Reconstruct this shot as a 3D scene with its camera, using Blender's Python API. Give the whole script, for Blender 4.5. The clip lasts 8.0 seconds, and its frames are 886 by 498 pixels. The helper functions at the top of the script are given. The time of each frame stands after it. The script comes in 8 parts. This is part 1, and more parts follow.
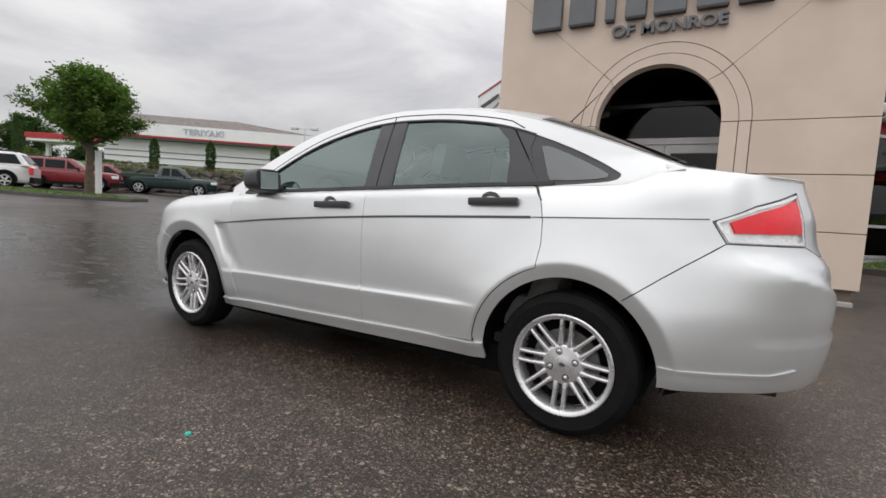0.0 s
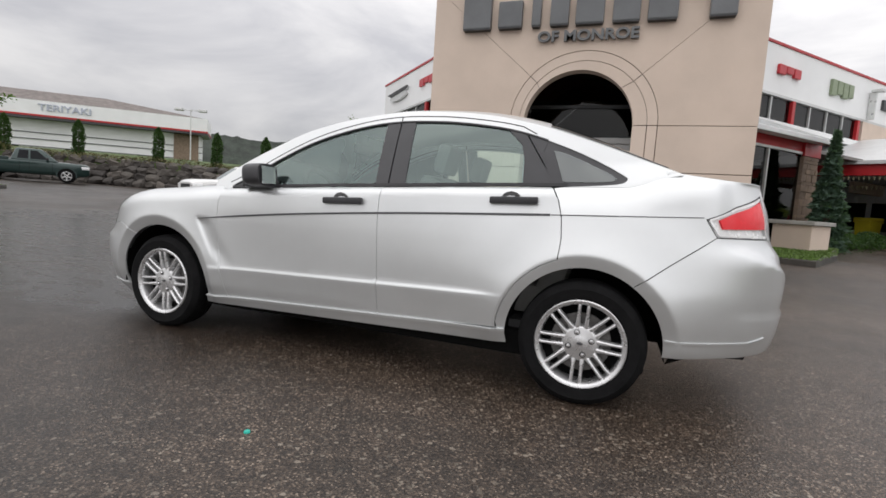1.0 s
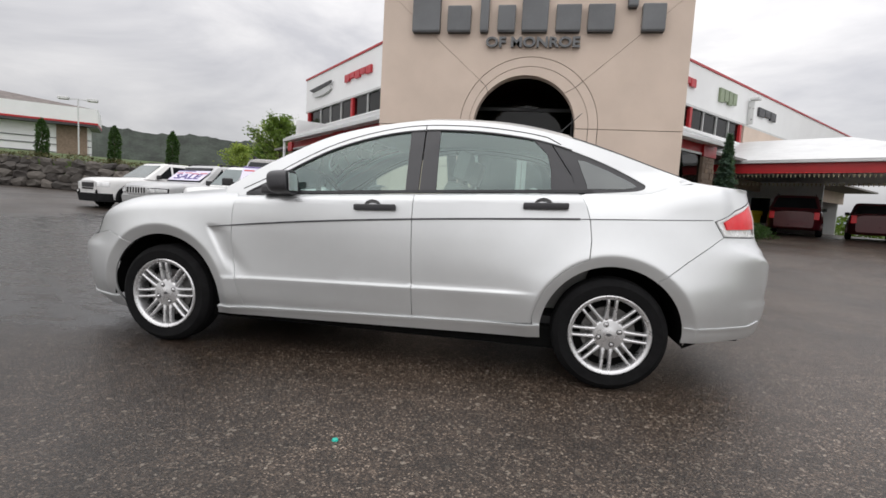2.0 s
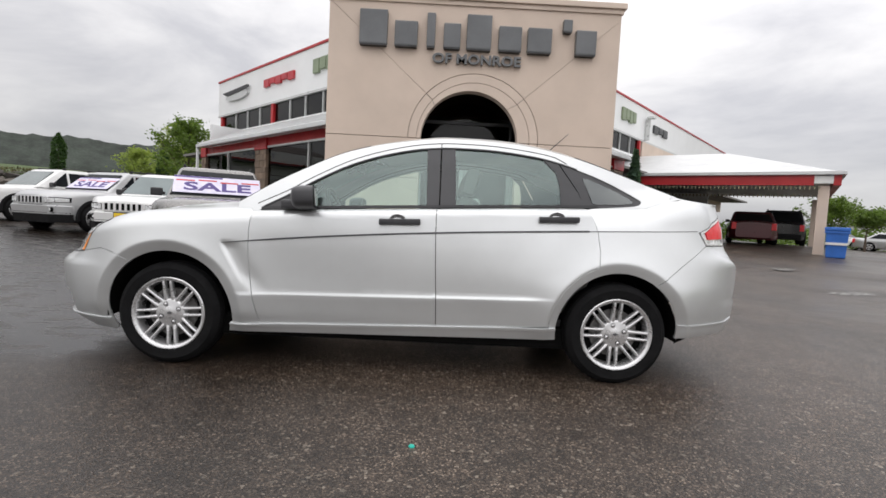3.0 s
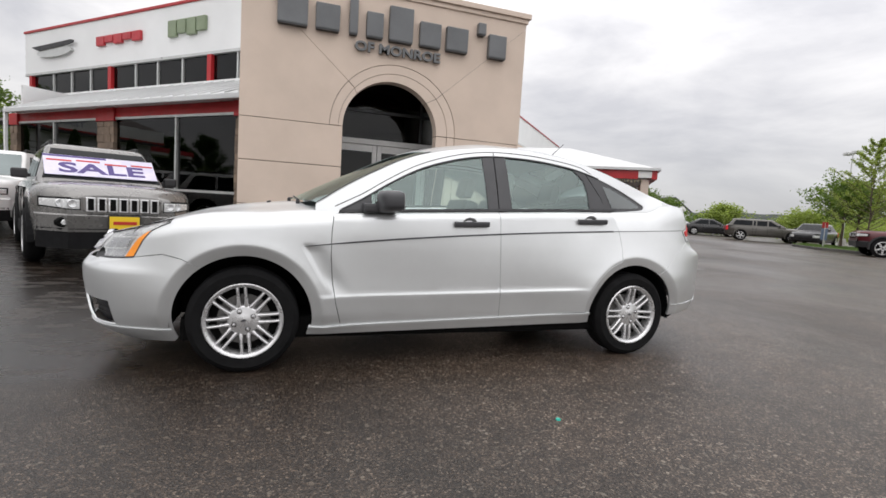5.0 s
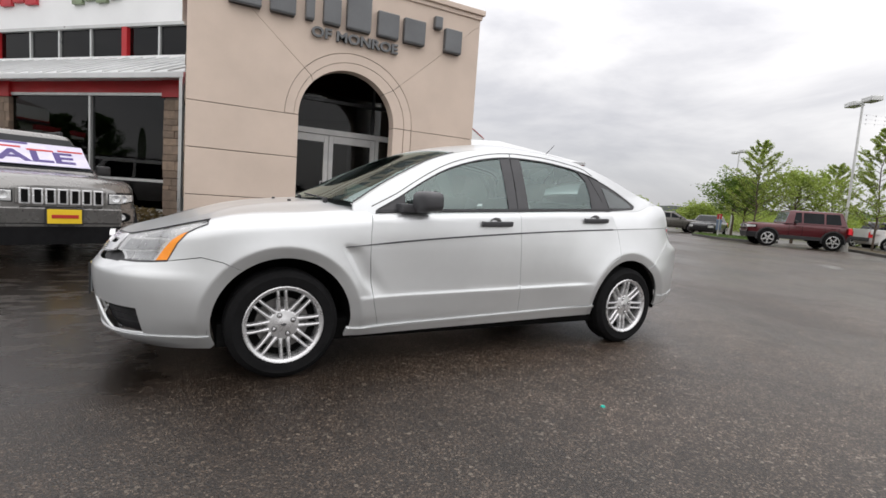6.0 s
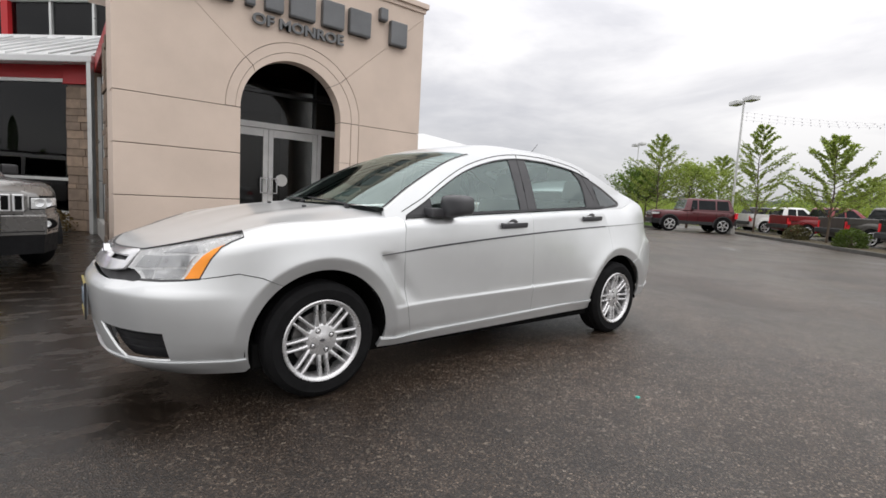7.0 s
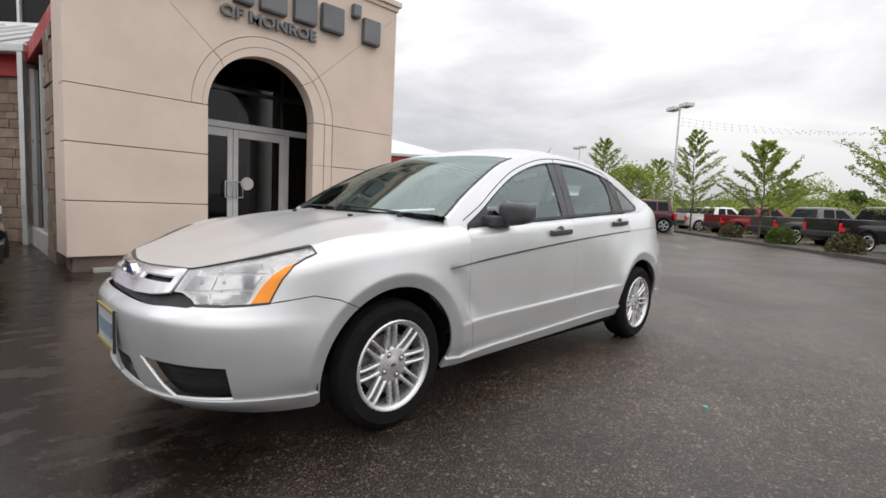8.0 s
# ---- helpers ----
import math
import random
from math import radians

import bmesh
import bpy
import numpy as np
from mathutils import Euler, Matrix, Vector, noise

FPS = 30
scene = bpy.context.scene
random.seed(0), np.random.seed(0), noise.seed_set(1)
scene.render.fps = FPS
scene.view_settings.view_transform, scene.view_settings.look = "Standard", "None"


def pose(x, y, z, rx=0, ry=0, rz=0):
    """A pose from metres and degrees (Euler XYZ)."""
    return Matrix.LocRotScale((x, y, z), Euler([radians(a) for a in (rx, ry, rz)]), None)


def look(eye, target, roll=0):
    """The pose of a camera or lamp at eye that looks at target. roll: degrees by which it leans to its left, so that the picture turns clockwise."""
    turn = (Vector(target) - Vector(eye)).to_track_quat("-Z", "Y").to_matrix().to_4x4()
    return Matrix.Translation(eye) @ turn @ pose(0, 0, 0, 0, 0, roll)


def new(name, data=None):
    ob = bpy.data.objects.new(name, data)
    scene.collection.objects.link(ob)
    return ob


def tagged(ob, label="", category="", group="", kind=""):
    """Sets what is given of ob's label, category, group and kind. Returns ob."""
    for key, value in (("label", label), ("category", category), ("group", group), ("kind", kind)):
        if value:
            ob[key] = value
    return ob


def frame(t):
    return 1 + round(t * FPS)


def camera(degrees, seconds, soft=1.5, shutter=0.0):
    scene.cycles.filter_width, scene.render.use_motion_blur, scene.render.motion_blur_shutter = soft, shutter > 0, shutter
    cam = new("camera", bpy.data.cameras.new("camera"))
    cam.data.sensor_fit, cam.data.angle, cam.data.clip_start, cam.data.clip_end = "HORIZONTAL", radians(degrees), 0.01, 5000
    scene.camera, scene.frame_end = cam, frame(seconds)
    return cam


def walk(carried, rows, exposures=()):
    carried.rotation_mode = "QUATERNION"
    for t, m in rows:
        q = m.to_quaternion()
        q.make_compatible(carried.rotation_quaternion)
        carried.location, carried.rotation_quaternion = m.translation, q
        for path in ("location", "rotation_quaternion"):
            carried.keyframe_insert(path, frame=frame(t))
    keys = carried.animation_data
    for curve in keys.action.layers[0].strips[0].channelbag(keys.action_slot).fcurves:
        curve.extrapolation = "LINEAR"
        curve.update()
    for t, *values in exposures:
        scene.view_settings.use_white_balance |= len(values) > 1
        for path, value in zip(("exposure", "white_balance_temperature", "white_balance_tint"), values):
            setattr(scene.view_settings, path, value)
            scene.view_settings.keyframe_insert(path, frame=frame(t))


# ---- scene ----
cam = camera(84.5, 8.0, soft=1.6)
PATH = [
    (0, (1.886, -2.729, 0.909), (0.847, -1.028, 0.738), 3.32),
    (0.5, (1.654, -2.944, 0.916), (0.845, -1.124, 0.733), 2.79),
    (1, (1.420, -3.137, 0.911), (0.760, -1.259, 0.724), 3.73),
    (1.5, (1.147, -3.280, 0.927), (0.646, -1.353, 0.738), 3.61),
    (2.8, (0.355, -3.582, 0.924), (0.310, -1.588, 0.775), 2.84),
    (3, (0.239, -3.609, 0.929), (0.263, -1.613, 0.799), 2.94),
    (3.5, (-0.102, -3.654, 0.938), (0.097, -1.669, 0.801), 3.83),
    (4, (-0.451, -3.700, 0.966), (-0.030, -1.752, 0.799), 2.78),
    (4.5, (-0.809, -3.688, 0.963), (-0.245, -1.780, 0.764), 1.85),
    (5, (-1.138, -3.654, 0.982), (-0.488, -1.770, 0.815), 3.47),
    (5.2, (-1.278, -3.641, 0.995), (-0.520, -1.799, 0.814), 3.96),
    (6.5, (-2.078, -3.255, 1.017), (-1.038, -1.556, 0.834), 3.63),
    (7, (-2.334, -3.043, 1.037), (-1.094, -1.487, 0.834), 3.07),
    (7.5, (-2.538, -2.730, 1.025), (-1.156, -1.305, 0.789), 2.67),
    (8, (-2.689, -2.462, 1.037), (-1.272, -1.062, 0.852), 2.68),
]
walk(cam, [(t, look(eye, target, roll)) for t, eye, target, roll in PATH],
     [(0.0, 0.02), (1.5, 0.07), (3.0, 0.13), (4.5, 0.16), (6.5, 0.17), (8.0, 0.16)])

# ---- daylight: a bright overcast sky and a broad, weak sun ----
SUN_EL, SUN_AZ = 48.0, 200.0
world = bpy.data.worlds.new("overcast_sky")
scene.world = world
world.use_nodes = True
wt = world.node_tree
wt.nodes.clear()


def wnode(kind, **values):
    n = wt.nodes.new(kind)
    for k, v in values.items():
        n.inputs[k].default_value = v
    return n


wcoord = wt.nodes.new("ShaderNodeTexCoord")
wsep = wt.nodes.new("ShaderNodeSeparateXYZ")
wt.links.new(wcoord.outputs["Generated"], wsep.inputs[0])
# brighter towards the zenith, as under a full cover of cloud
wramp = wt.nodes.new("ShaderNodeValToRGB")
wramp.color_ramp.elements[0].position, wramp.color_ramp.elements[0].color = 0.0, (0.515, 0.51, 0.525, 1)
wramp.color_ramp.elements[1].position, wramp.color_ramp.elements[1].color = 1.0, (1.95, 1.91, 1.92, 1)
for pos, v in ((0.12, 0.70), (0.3, 0.92), (0.55, 1.34)):
    e = wramp.color_ramp.elements.new(pos)
    e.color = (v * 1.025, v * 1.002, v * 1.008, 1)
wt.links.new(wsep.outputs["Z"], wramp.inputs[0])
wmap = wt.nodes.new("ShaderNodeMapping")
wmap.inputs["Scale"].default_value = (1.0, 1.0, 3.2)
wt.links.new(wcoord.outputs["Generated"], wmap.inputs[0])
wno = wnode("ShaderNodeTexNoise", Scale=2.1, Detail=7.0, Roughness=0.55, Distortion=0.4)
wt.links.new(wmap.outputs[0], wno.inputs["Vector"])
wcl = wt.nodes.new("ShaderNodeValToRGB")
wcl.color_ramp.elements[0].position, wcl.color_ramp.elements[0].color = 0.36, (0.75, 0.76, 0.79, 1)
wcl.color_ramp.elements[1].position, wcl.color_ramp.elements[1].color = 0.62, (1.15, 1.15, 1.14, 1)
wt.links.new(wno.outputs["Fac"], wcl.inputs[0])
wmul = wt.nodes.new("ShaderNodeMix")
wmul.data_type, wmul.blend_type = "RGBA", "MULTIPLY"
wmul.inputs["Factor"].default_value = 1.0
wt.links.new(wramp.outputs[0], wmul.inputs[6])
wt.links.new(wcl.outputs[0], wmul.inputs[7])
wsky = wt.nodes.new("ShaderNodeTexSky")
wsky.sky_type, wsky.sun_disc = "NISHITA", False
wsky.sun_elevation, wsky.sun_rotation = radians(SUN_EL), radians(SUN_AZ)
wbg1, wbg2, wadd, wout = wnode("ShaderNodeBackground", Strength=1.0), wnode("ShaderNodeBackground", Strength=0.008), wt.nodes.new("ShaderNodeAddShader"), wt.nodes.new("ShaderNodeOutputWorld")
wside = wt.nodes.new("ShaderNodeMapRange")
wside.inputs["From Min"].default_value, wside.inputs["To Min"].default_value, wside.inputs["To Max"].default_value = -1.0, 0.80, 0.99
wt.links.new(wsep.outputs["X"], wside.inputs["Value"])
wt.links.new(wside.outputs[0], wbg1.inputs["Strength"])
wt.links.new(wmul.outputs[2], wbg1.inputs[0])
wt.links.new(wsky.outputs[0], wbg2.inputs[0])
wt.links.new(wbg1.outputs[0], wadd.inputs[0])
wt.links.new(wbg2.outputs[0], wadd.inputs[1])
wt.links.new(wadd.outputs[0], wout.inputs[0])

sun = new("sun", bpy.data.lights.new("sun", "SUN"))
sun.data.energy, sun.data.angle, sun.data.color = 0.7, radians(130), (1.0, 0.965, 0.925)
sun.matrix_world = look((-6, -26, 30), (0, 0, 0))


# ---- materials ----
class Nodes:
    """A small helper round one node tree."""

    def __init__(self, name):
        self.m = bpy.data.materials.new(name)
        self.m.use_nodes = True
        self.t = self.m.node_tree
        self.b = self.t.nodes["Principled BSDF"]
        self.out = self.t.nodes["Material Output"]
        self.c = None

    def node(self, kind, **values):
        n = self.t.nodes.new(kind)
        for k, v in values.items():
            n.inputs[k].default_value = v
        return n

    def link(self, a, b):
        self.t.links.new(a, b)

    def coords(self):
        if self.c is None:
            self.c = self.t.nodes.new("ShaderNodeTexCoord").outputs["Object"]
        return self.c

    def noise(self, scale, detail=4.0, rough=0.55, stretch=None, distortion=0.0):
        n = self.node("ShaderNodeTexNoise", Scale=scale, Detail=detail, Roughness=rough, Distortion=distortion)
        src = self.coords()
        if stretch:
            mp = self.node("ShaderNodeMapping", Scale=stretch)
            self.link(src, mp.inputs[0])
            src = mp.outputs[0]
        self.link(src, n.inputs["Vector"])
        return n.outputs["Fac"]

    def ramp(self, fac, *stops):
        r = self.t.nodes.new("ShaderNodeValToRGB")
        while len(r.color_ramp.elements) < len(stops):
            r.color_ramp.elements.new(0.5)
        for e, (p, c) in zip(r.color_ramp.elements, stops):
            e.position = p
            e.color = (*c, 1) if isinstance(c, tuple) else (c, c, c, 1)
        self.link(fac, r.inputs[0])
        return r.outputs[0]

    def mix(self, fac, a, b, blend="MIX"):
        n = self.t.nodes.new("ShaderNodeMix")
        n.data_type, n.blend_type = "RGBA", blend
        for sock, v in ((0, fac), (6, a), (7, b)):
            if isinstance(v, bpy.types.NodeSocket):
                self.link(v, n.inputs[sock])
            elif sock == 0:
                n.inputs[0].default_value = v
            else:
                n.inputs[sock].default_value = (*v, 1)
        return n.outputs[2]

    def bump(self, height, strength, distance=0.01, first=None):
        n = self.node("ShaderNodeBump", Strength=strength, Distance=distance)
        self.link(height, n.inputs["Height"])
        if first is not None:
            self.link(first, n.inputs["Normal"])
        self.link(n.outputs[0], self.b.inputs["Normal"])
        return n.outputs[0]

    def put(self, **sockets):
        for k, v in sockets.items():
            k = k.replace("_", " ")
            if isinstance(v, bpy.types.NodeSocket):
                self.link(v, self.b.inputs[k])
            else:
                self.b.inputs[k].default_value = (*v, 1) if isinstance(v, tuple) else v
        return self


def surface(name, colour, rough=0.5, metal=0.0, vary=0.12, scale=3.0, fine=60.0, bump=0.15, dist=0.002, coat=0.0, stretch=None, spread=0.12, each=0.0):
    """A plain surface with stains at one scale and grain at another."""
    n = Nodes(name)
    big, small = n.noise(scale, 5.0, stretch=stretch), n.noise(fine, 3.0)
    lo, hi = tuple(max(0, c * (1 - vary)) for c in colour), tuple(min(1, c * (1 + vary)) for c in colour)
    col = n.ramp(big, (0.3, lo), (0.7, hi))
    col = n.mix(0.5 * vary, col, n.ramp(small, (0.35, 0.25), (0.65, 1.0)), "OVERLAY")
    if each:
        info = n.t.nodes.new("ShaderNodeObjectInfo")
        col = n.mix(1.0, col, n.ramp(info.outputs["Random"], (0.0, 1 - each), (1.0, 1 + each)), "MULTIPLY")
    n.put(Base_Color=col, Metallic=metal, Coat_Weight=coat, Coat_Roughness=0.06)
    n.put(Roughness=n.ramp(n.noise(scale * 2.3, 4.0), (0.3, max(0.02, rough - spread)), (0.7, min(1.0, rough + spread))))
    if bump:
        n.bump(small, bump, dist)
    return n.m


def glass(name, tint, gloss=1.0, rough=0.0, ior=1.6):
    """A thin pane: tinted, clear, mirroring more at a slant."""
    n = Nodes(name)
    clear, shine = n.node("ShaderNodeBsdfTransparent", Color=(*tint, 1)), n.node("ShaderNodeBsdfGlossy", Color=(*gloss, 1) if isinstance(gloss, tuple) else (gloss, gloss, gloss, 1), Roughness=rough)
    fr, mixs = n.node("ShaderNodeFresnel", IOR=ior), n.t.nodes.new("ShaderNodeMixShader")
    n.link(fr.outputs[0], mixs.inputs[0])
    n.link(clear.outputs[0], mixs.inputs[1])
    n.link(shine.outputs[0], mixs.inputs[2])
    n.link(mixs.outputs[0], n.out.inputs[0])
    return n.m


def asphalt_material():
    n = Nodes("wet_asphalt")
    vor = n.node("ShaderNodeTexVoronoi", Scale=150.0)
    n.link(n.coords(), vor.inputs["Vector"])
    vor2 = n.node("ShaderNodeTexVoronoi", Scale=70.0)
    n.link(n.coords(), vor2.inputs["Vector"])
    sep = n.t.nodes.new("ShaderNodeSeparateColor")
    n.link(vor.outputs["Color"], sep.inputs[0])
    sep2 = n.t.nodes.new("ShaderNodeSeparateColor")
    n.link(vor2.outputs["Color"], sep2.inputs[0])
    stones = n.ramp(sep.outputs[0], (0.0, (0.0095, 0.0068, 0.0052)), (0.45, (0.0225, 0.0165, 0.0126)), (0.75, (0.046, 0.035, 0.027)), (0.92, (0.080, 0.063, 0.050)), (1.0, (0.175, 0.146, 0.119)))
    chips = n.ramp(sep2.outputs[1], (0.962, 0.0), (0.972, 1.0))
    stones = n.mix(chips, stones, n.ramp(sep2.outputs[0], (0.0, (0.04, 0.034, 0.027)), (1.0, (0.165, 0.147, 0.124))))
    # old patches and oily stains
    stain = n.ramp(n.noise(0.55, 6.0, 0.6), (0.36, (0.84, 0.80, 0.765)), (0.62, (1.62, 1.53, 1.45)))
    stain2 = n.ramp(n.noise(7.0, 6.0, 0.7), (0.3, 0.62), (0.7, 1.38))
    col = n.mix(1.0, stones, stain, "MULTIPLY")
    col = n.mix(1.0, col, stain2, "MULTIPLY")
    # a film of water stands on the lane towards the street
    place = n.t.nodes.new("ShaderNodeSeparateXYZ")
    n.link(n.coords(), place.inputs[0])
    edge_n = n.noise(0.9, 5.0, 0.6)

    def reach(axis, slope, shift):
        m1 = n.node("ShaderNodeMath")
        m1.operation = "MULTIPLY_ADD"
        n.link(place.outputs[axis], m1.inputs[0])
        m1.inputs[1].default_value, m1.inputs[2].default_value = slope, shift
        m2 = n.node("ShaderNodeMath")
        m2.operation = "MULTIPLY_ADD"
        n.link(edge_n, m2.inputs[0])
        m2.inputs[1].default_value = 1.6
        n.link(m1.outputs[0], m2.inputs[2])
        return n.ramp(m2.outputs[0], (0.30, 0.0), (0.62, 1.0))

    wet = n.mix(1.0, reach("X", -0.9, -1.9), reach("Y", 0.9, 0.35), "MULTIPLY")
    wet = n.mix(1.0, wet, reach("X", 0.25, 2.4), "MULTIPLY")
    wet = n.mix(1.0, wet, n.ramp(n.noise(2.6, 5.0, 0.6, stretch=(1.0, 2.2, 1.0)), (0.36, 0.35), (0.50, 1.0)), "MULTIPLY")
    col = n.mix(n.mix(1.0, wet, (0.75, 0.75, 0.75), "MULTIPLY"), col, (0.007, 0.0056, 0.0046))
    # darker and slightly warmer towards the street end of the lane
    darkened = n.mix(1.0, col, (0.60, 0.58, 0.56), "MULTIPLY")
    col = n.mix(reach("X", -0.42, -0.55), col, darkened)
    dry = n.ramp(n.noise(0.33, 5.0, 0.6, distortion=0.6), (0.36, 0.28), (0.64, 0.50))
    n.put(Base_Color=col, Roughness=n.mix(wet, dry, (0.23, 0.23, 0.23)), Specular_IOR_Level=n.mix(wet, (0.5, 0.5, 0.5), (0.36, 0.36, 0.36)))
    relief = n.node("ShaderNodeMath")
    relief.operation = "MULTIPLY_ADD"
    n.link(wet, relief.inputs[0])
    relief.inputs[1].default_value, relief.inputs[2].default_value = -0.42, 0.5
    h1 = n.bump(vor.outputs["Distance"], 0.4, 0.004)
    n.link(relief.outputs[0], h1.node.inputs["Strength"])
    n.bump(n.noise(30.0, 4.0), 0.10, 0.006, h1)
    return n.m


def brick_stone(name, a, b):
    n = Nodes(name)
    info = n.t.nodes.new("ShaderNodeObjectInfo")
    col = n.ramp(info.outputs["Random"], (0.0, a), (0.5, b), (1.0, tuple(0.7 * c for c in a)))
    col = n.mix(0.5, col, n.ramp(n.noise(7.0, 6.0), (0.3, 0.35), (0.7, 1.0)), "MULTIPLY")
    n.put(Base_Color=col, Roughness=0.8)
    n.bump(n.noise(25.0, 6.0), 0.5, 0.01)
    return n.m


def car_paint(name, colour, metal=0.55, rough=0.32, flake=0.06):
    n = Nodes(name)
    fl = n.noise(900.0, 2.0)
    col = n.mix(flake, colour, n.ramp(fl, (0.3, 0.3), (0.7, 1.0)), "MULTIPLY")
    dirt = n.ramp(n.noise(2.2, 6.0, 0.6), (0.35, 0.93), (0.65, 1.0))
    n.put(Base_Color=n.mix(1.0, col, dirt, "MULTIPLY"), Metallic=metal, Coat_Weight=0.7, Coat_Roughness=0.09, Coat_IOR=1.45)
    n.put(Roughness=n.ramp(n.noise(5.0, 4.0), (0.3, rough - 0.03), (0.7, rough + 0.05)))
    return n.m


ASPHALT = asphalt_material()
STUCCO = surface("beige_stucco", (0.645, 0.53, 0.445), 0.85, vary=0.07, scale=1.3, fine=160.0, bump=0.35, dist=0.003)
STUCCO_TRIM = surface("beige_stucco_trim", (0.665, 0.55, 0.465), 0.85, vary=0.06, scale=2.0, fine=160.0, bump=0.3, dist=0.003)
GROOVE = surface("dark_joint", (0.16, 0.122, 0.10), 0.9, vary=0.2)
WHITE_PANEL = surface("white_metal_panel", (0.82, 0.83, 0.83), 0.45, vary=0.04, scale=0.8, bump=0.05)
RED_PAINT = surface("red_fascia_paint", (0.42, 0.018, 0.022), 0.4, vary=0.12, scale=1.5, bump=0.04)
ROOF_METAL = surface("light_grey_metal_roof", (0.62, 0.63, 0.63), 0.4, metal=0.2, vary=0.08, scale=1.0, bump=0.05)
SHINGLE = surface("brown_grey_shingles", (0.17, 0.15, 0.14), 0.9, vary=0.25, scale=2.0, fine=30.0, bump=0.5, dist=0.01)
ALU = surface("pale_aluminium", (0.60, 0.61, 0.60), 0.38, metal=0.55, vary=0.06, bump=0.03)
DARK_METAL = surface("dark_grey_metal", (0.07, 0.072, 0.075), 0.42, metal=0.6, vary=0.15, bump=0.08)
SIGN_GREY = surface("grey_sign_face", (0.13, 0.135, 0.14), 0.4, metal=0.3, vary=0.12, scale=2.0, bump=0.03)
STONE = brick_stone("ledge_stone", (0.34, 0.25, 0.18), (0.22, 0.165, 0.125))
ROCKERY = brick_stone("rockery_stone", (0.17, 0.15, 0.13), (0.05, 0.044, 0.040))
CONCRETE = surface("grey_concrete", (0.36, 0.35, 0.33), 0.85, vary=0.15, scale=2.0, fine=90.0, bump=0.3)
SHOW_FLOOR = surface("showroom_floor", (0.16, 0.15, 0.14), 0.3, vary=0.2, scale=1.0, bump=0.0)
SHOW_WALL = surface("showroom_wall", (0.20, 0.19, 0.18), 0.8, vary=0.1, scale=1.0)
ENTRY_GLASS = glass("entrance_glass", (0.34, 0.345, 0.345), 0.5, 0.0, 1.55)
DOOR_ALU = surface("pale_door_aluminium", (0.74, 0.74, 0.73), 0.42, vary=0.08, scale=4.0, bump=0.02)
WINDOW = glass("building_glass", (0.26, 0.27, 0.28), 0.55, 0.0, 1.65)
GRASS_SOIL = surface("lawn_soil", (0.06, 0.09, 0.025), 0.95, vary=0.3, scale=3.0, fine=80.0, bump=0.6, dist=0.02)


def leaf_material(name, colour, vary=0.35, scale=1.2):
    """Leaves: a matt blade that lets some light through."""
    n = Nodes(name)
    lo, hi = tuple(c * (1 - vary) for c in colour), tuple(c * (1 + vary) for c in colour)
    col = n.mix(0.5, n.ramp(n.noise(scale, 4.0), (0.3, lo), (0.7, hi)), n.ramp(n.noise(9.0, 2.0), (0.3, lo), (0.7, hi)))
    n.put(Base_Color=col, Roughness=0.55, Specular_IOR_Level=0.3)
    thin = n.node("ShaderNodeBsdfTranslucent")
    n.link(n.mix(1.0, col, (1.25, 1.3, 0.7), "MULTIPLY"), thin.inputs["Color"])
    both = n.node("ShaderNodeMixShader", Fac=0.42)
    n.link(n.b.outputs[0], both.inputs[1])
    n.link(thin.outputs[0], both.inputs[2])
    n.link(both.outputs[0], n.out.inputs[0])
    return n.m


LEAF = leaf_material("green_leaves", (0.12, 0.185, 0.04))
LEAF_TREE = leaf_material("street_tree_leaves", (0.085, 0.155, 0.03))
LEAF_LIGHT = leaf_material("fresh_green_leaves", (0.27, 0.335, 0.09))
LEAF_DARK = leaf_material("dark_green_leaves", (0.045, 0.09, 0.025))
LEAF_MID = leaf_material("deep_green_leaves", (0.085, 0.125, 0.03))
SPRUCE = leaf_material("blue_green_needles", (0.075, 0.125, 0.09), 0.35, 2.0)
BARK = surface("brown_bark", (0.10, 0.075, 0.055), 0.95, vary=0.3, scale=6.0, fine=40.0, bump=0.6, dist=0.02)
FAR_WOOD = surface("far_wooded_hill", (0.030, 0.038, 0.030), 0.95, vary=0.5, scale=0.12, fine=1.1, bump=0.0)
WHITE_PAINT = surface("white_paint", (0.75, 0.75, 0.73), 0.6, vary=0.1, scale=2.0)
wl = Nodes("worn_road_paint")
wl.put(Base_Color=wl.mix(wl.ramp(wl.noise(11.0, 7.0, 0.7), (0.46, 0.0), (0.60, 1.0)), (0.026, 0.021, 0.018), (0.34, 0.33, 0.31)), Roughness=0.5)
WORN_LINE = wl.m
RUBBER = surface("tyre_rubber", (0.008, 0.008, 0.0085), 0.8, vary=0.25, scale=9.0, fine=120.0, bump=0.1)
BLACK_PLASTIC = surface("black_plastic", (0.022, 0.022, 0.024), 0.5, vary=0.15, scale=5.0, fine=300.0, bump=0.12, dist=0.001)
GREY_PLASTIC = surface("charcoal_plastic", (0.048, 0.048, 0.052), 0.42, vary=0.1, scale=5.0, fine=300.0, bump=0.05, dist=0.001)
RUBBER.node_tree.nodes["Principled BSDF"].inputs["Specular IOR Level"].default_value = 0.13
# near-black for gaps and black trim, and for shade painted inside openings
SHUT = surface("gap_and_shade_black", (0.006, 0.006, 0.006), 0.9, vary=0.1, bump=0.0)
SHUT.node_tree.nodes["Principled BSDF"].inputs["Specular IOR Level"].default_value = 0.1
SILVER = car_paint("silver_metallic_paint", (0.688, 0.704, 0.708), 0.62, 0.37)
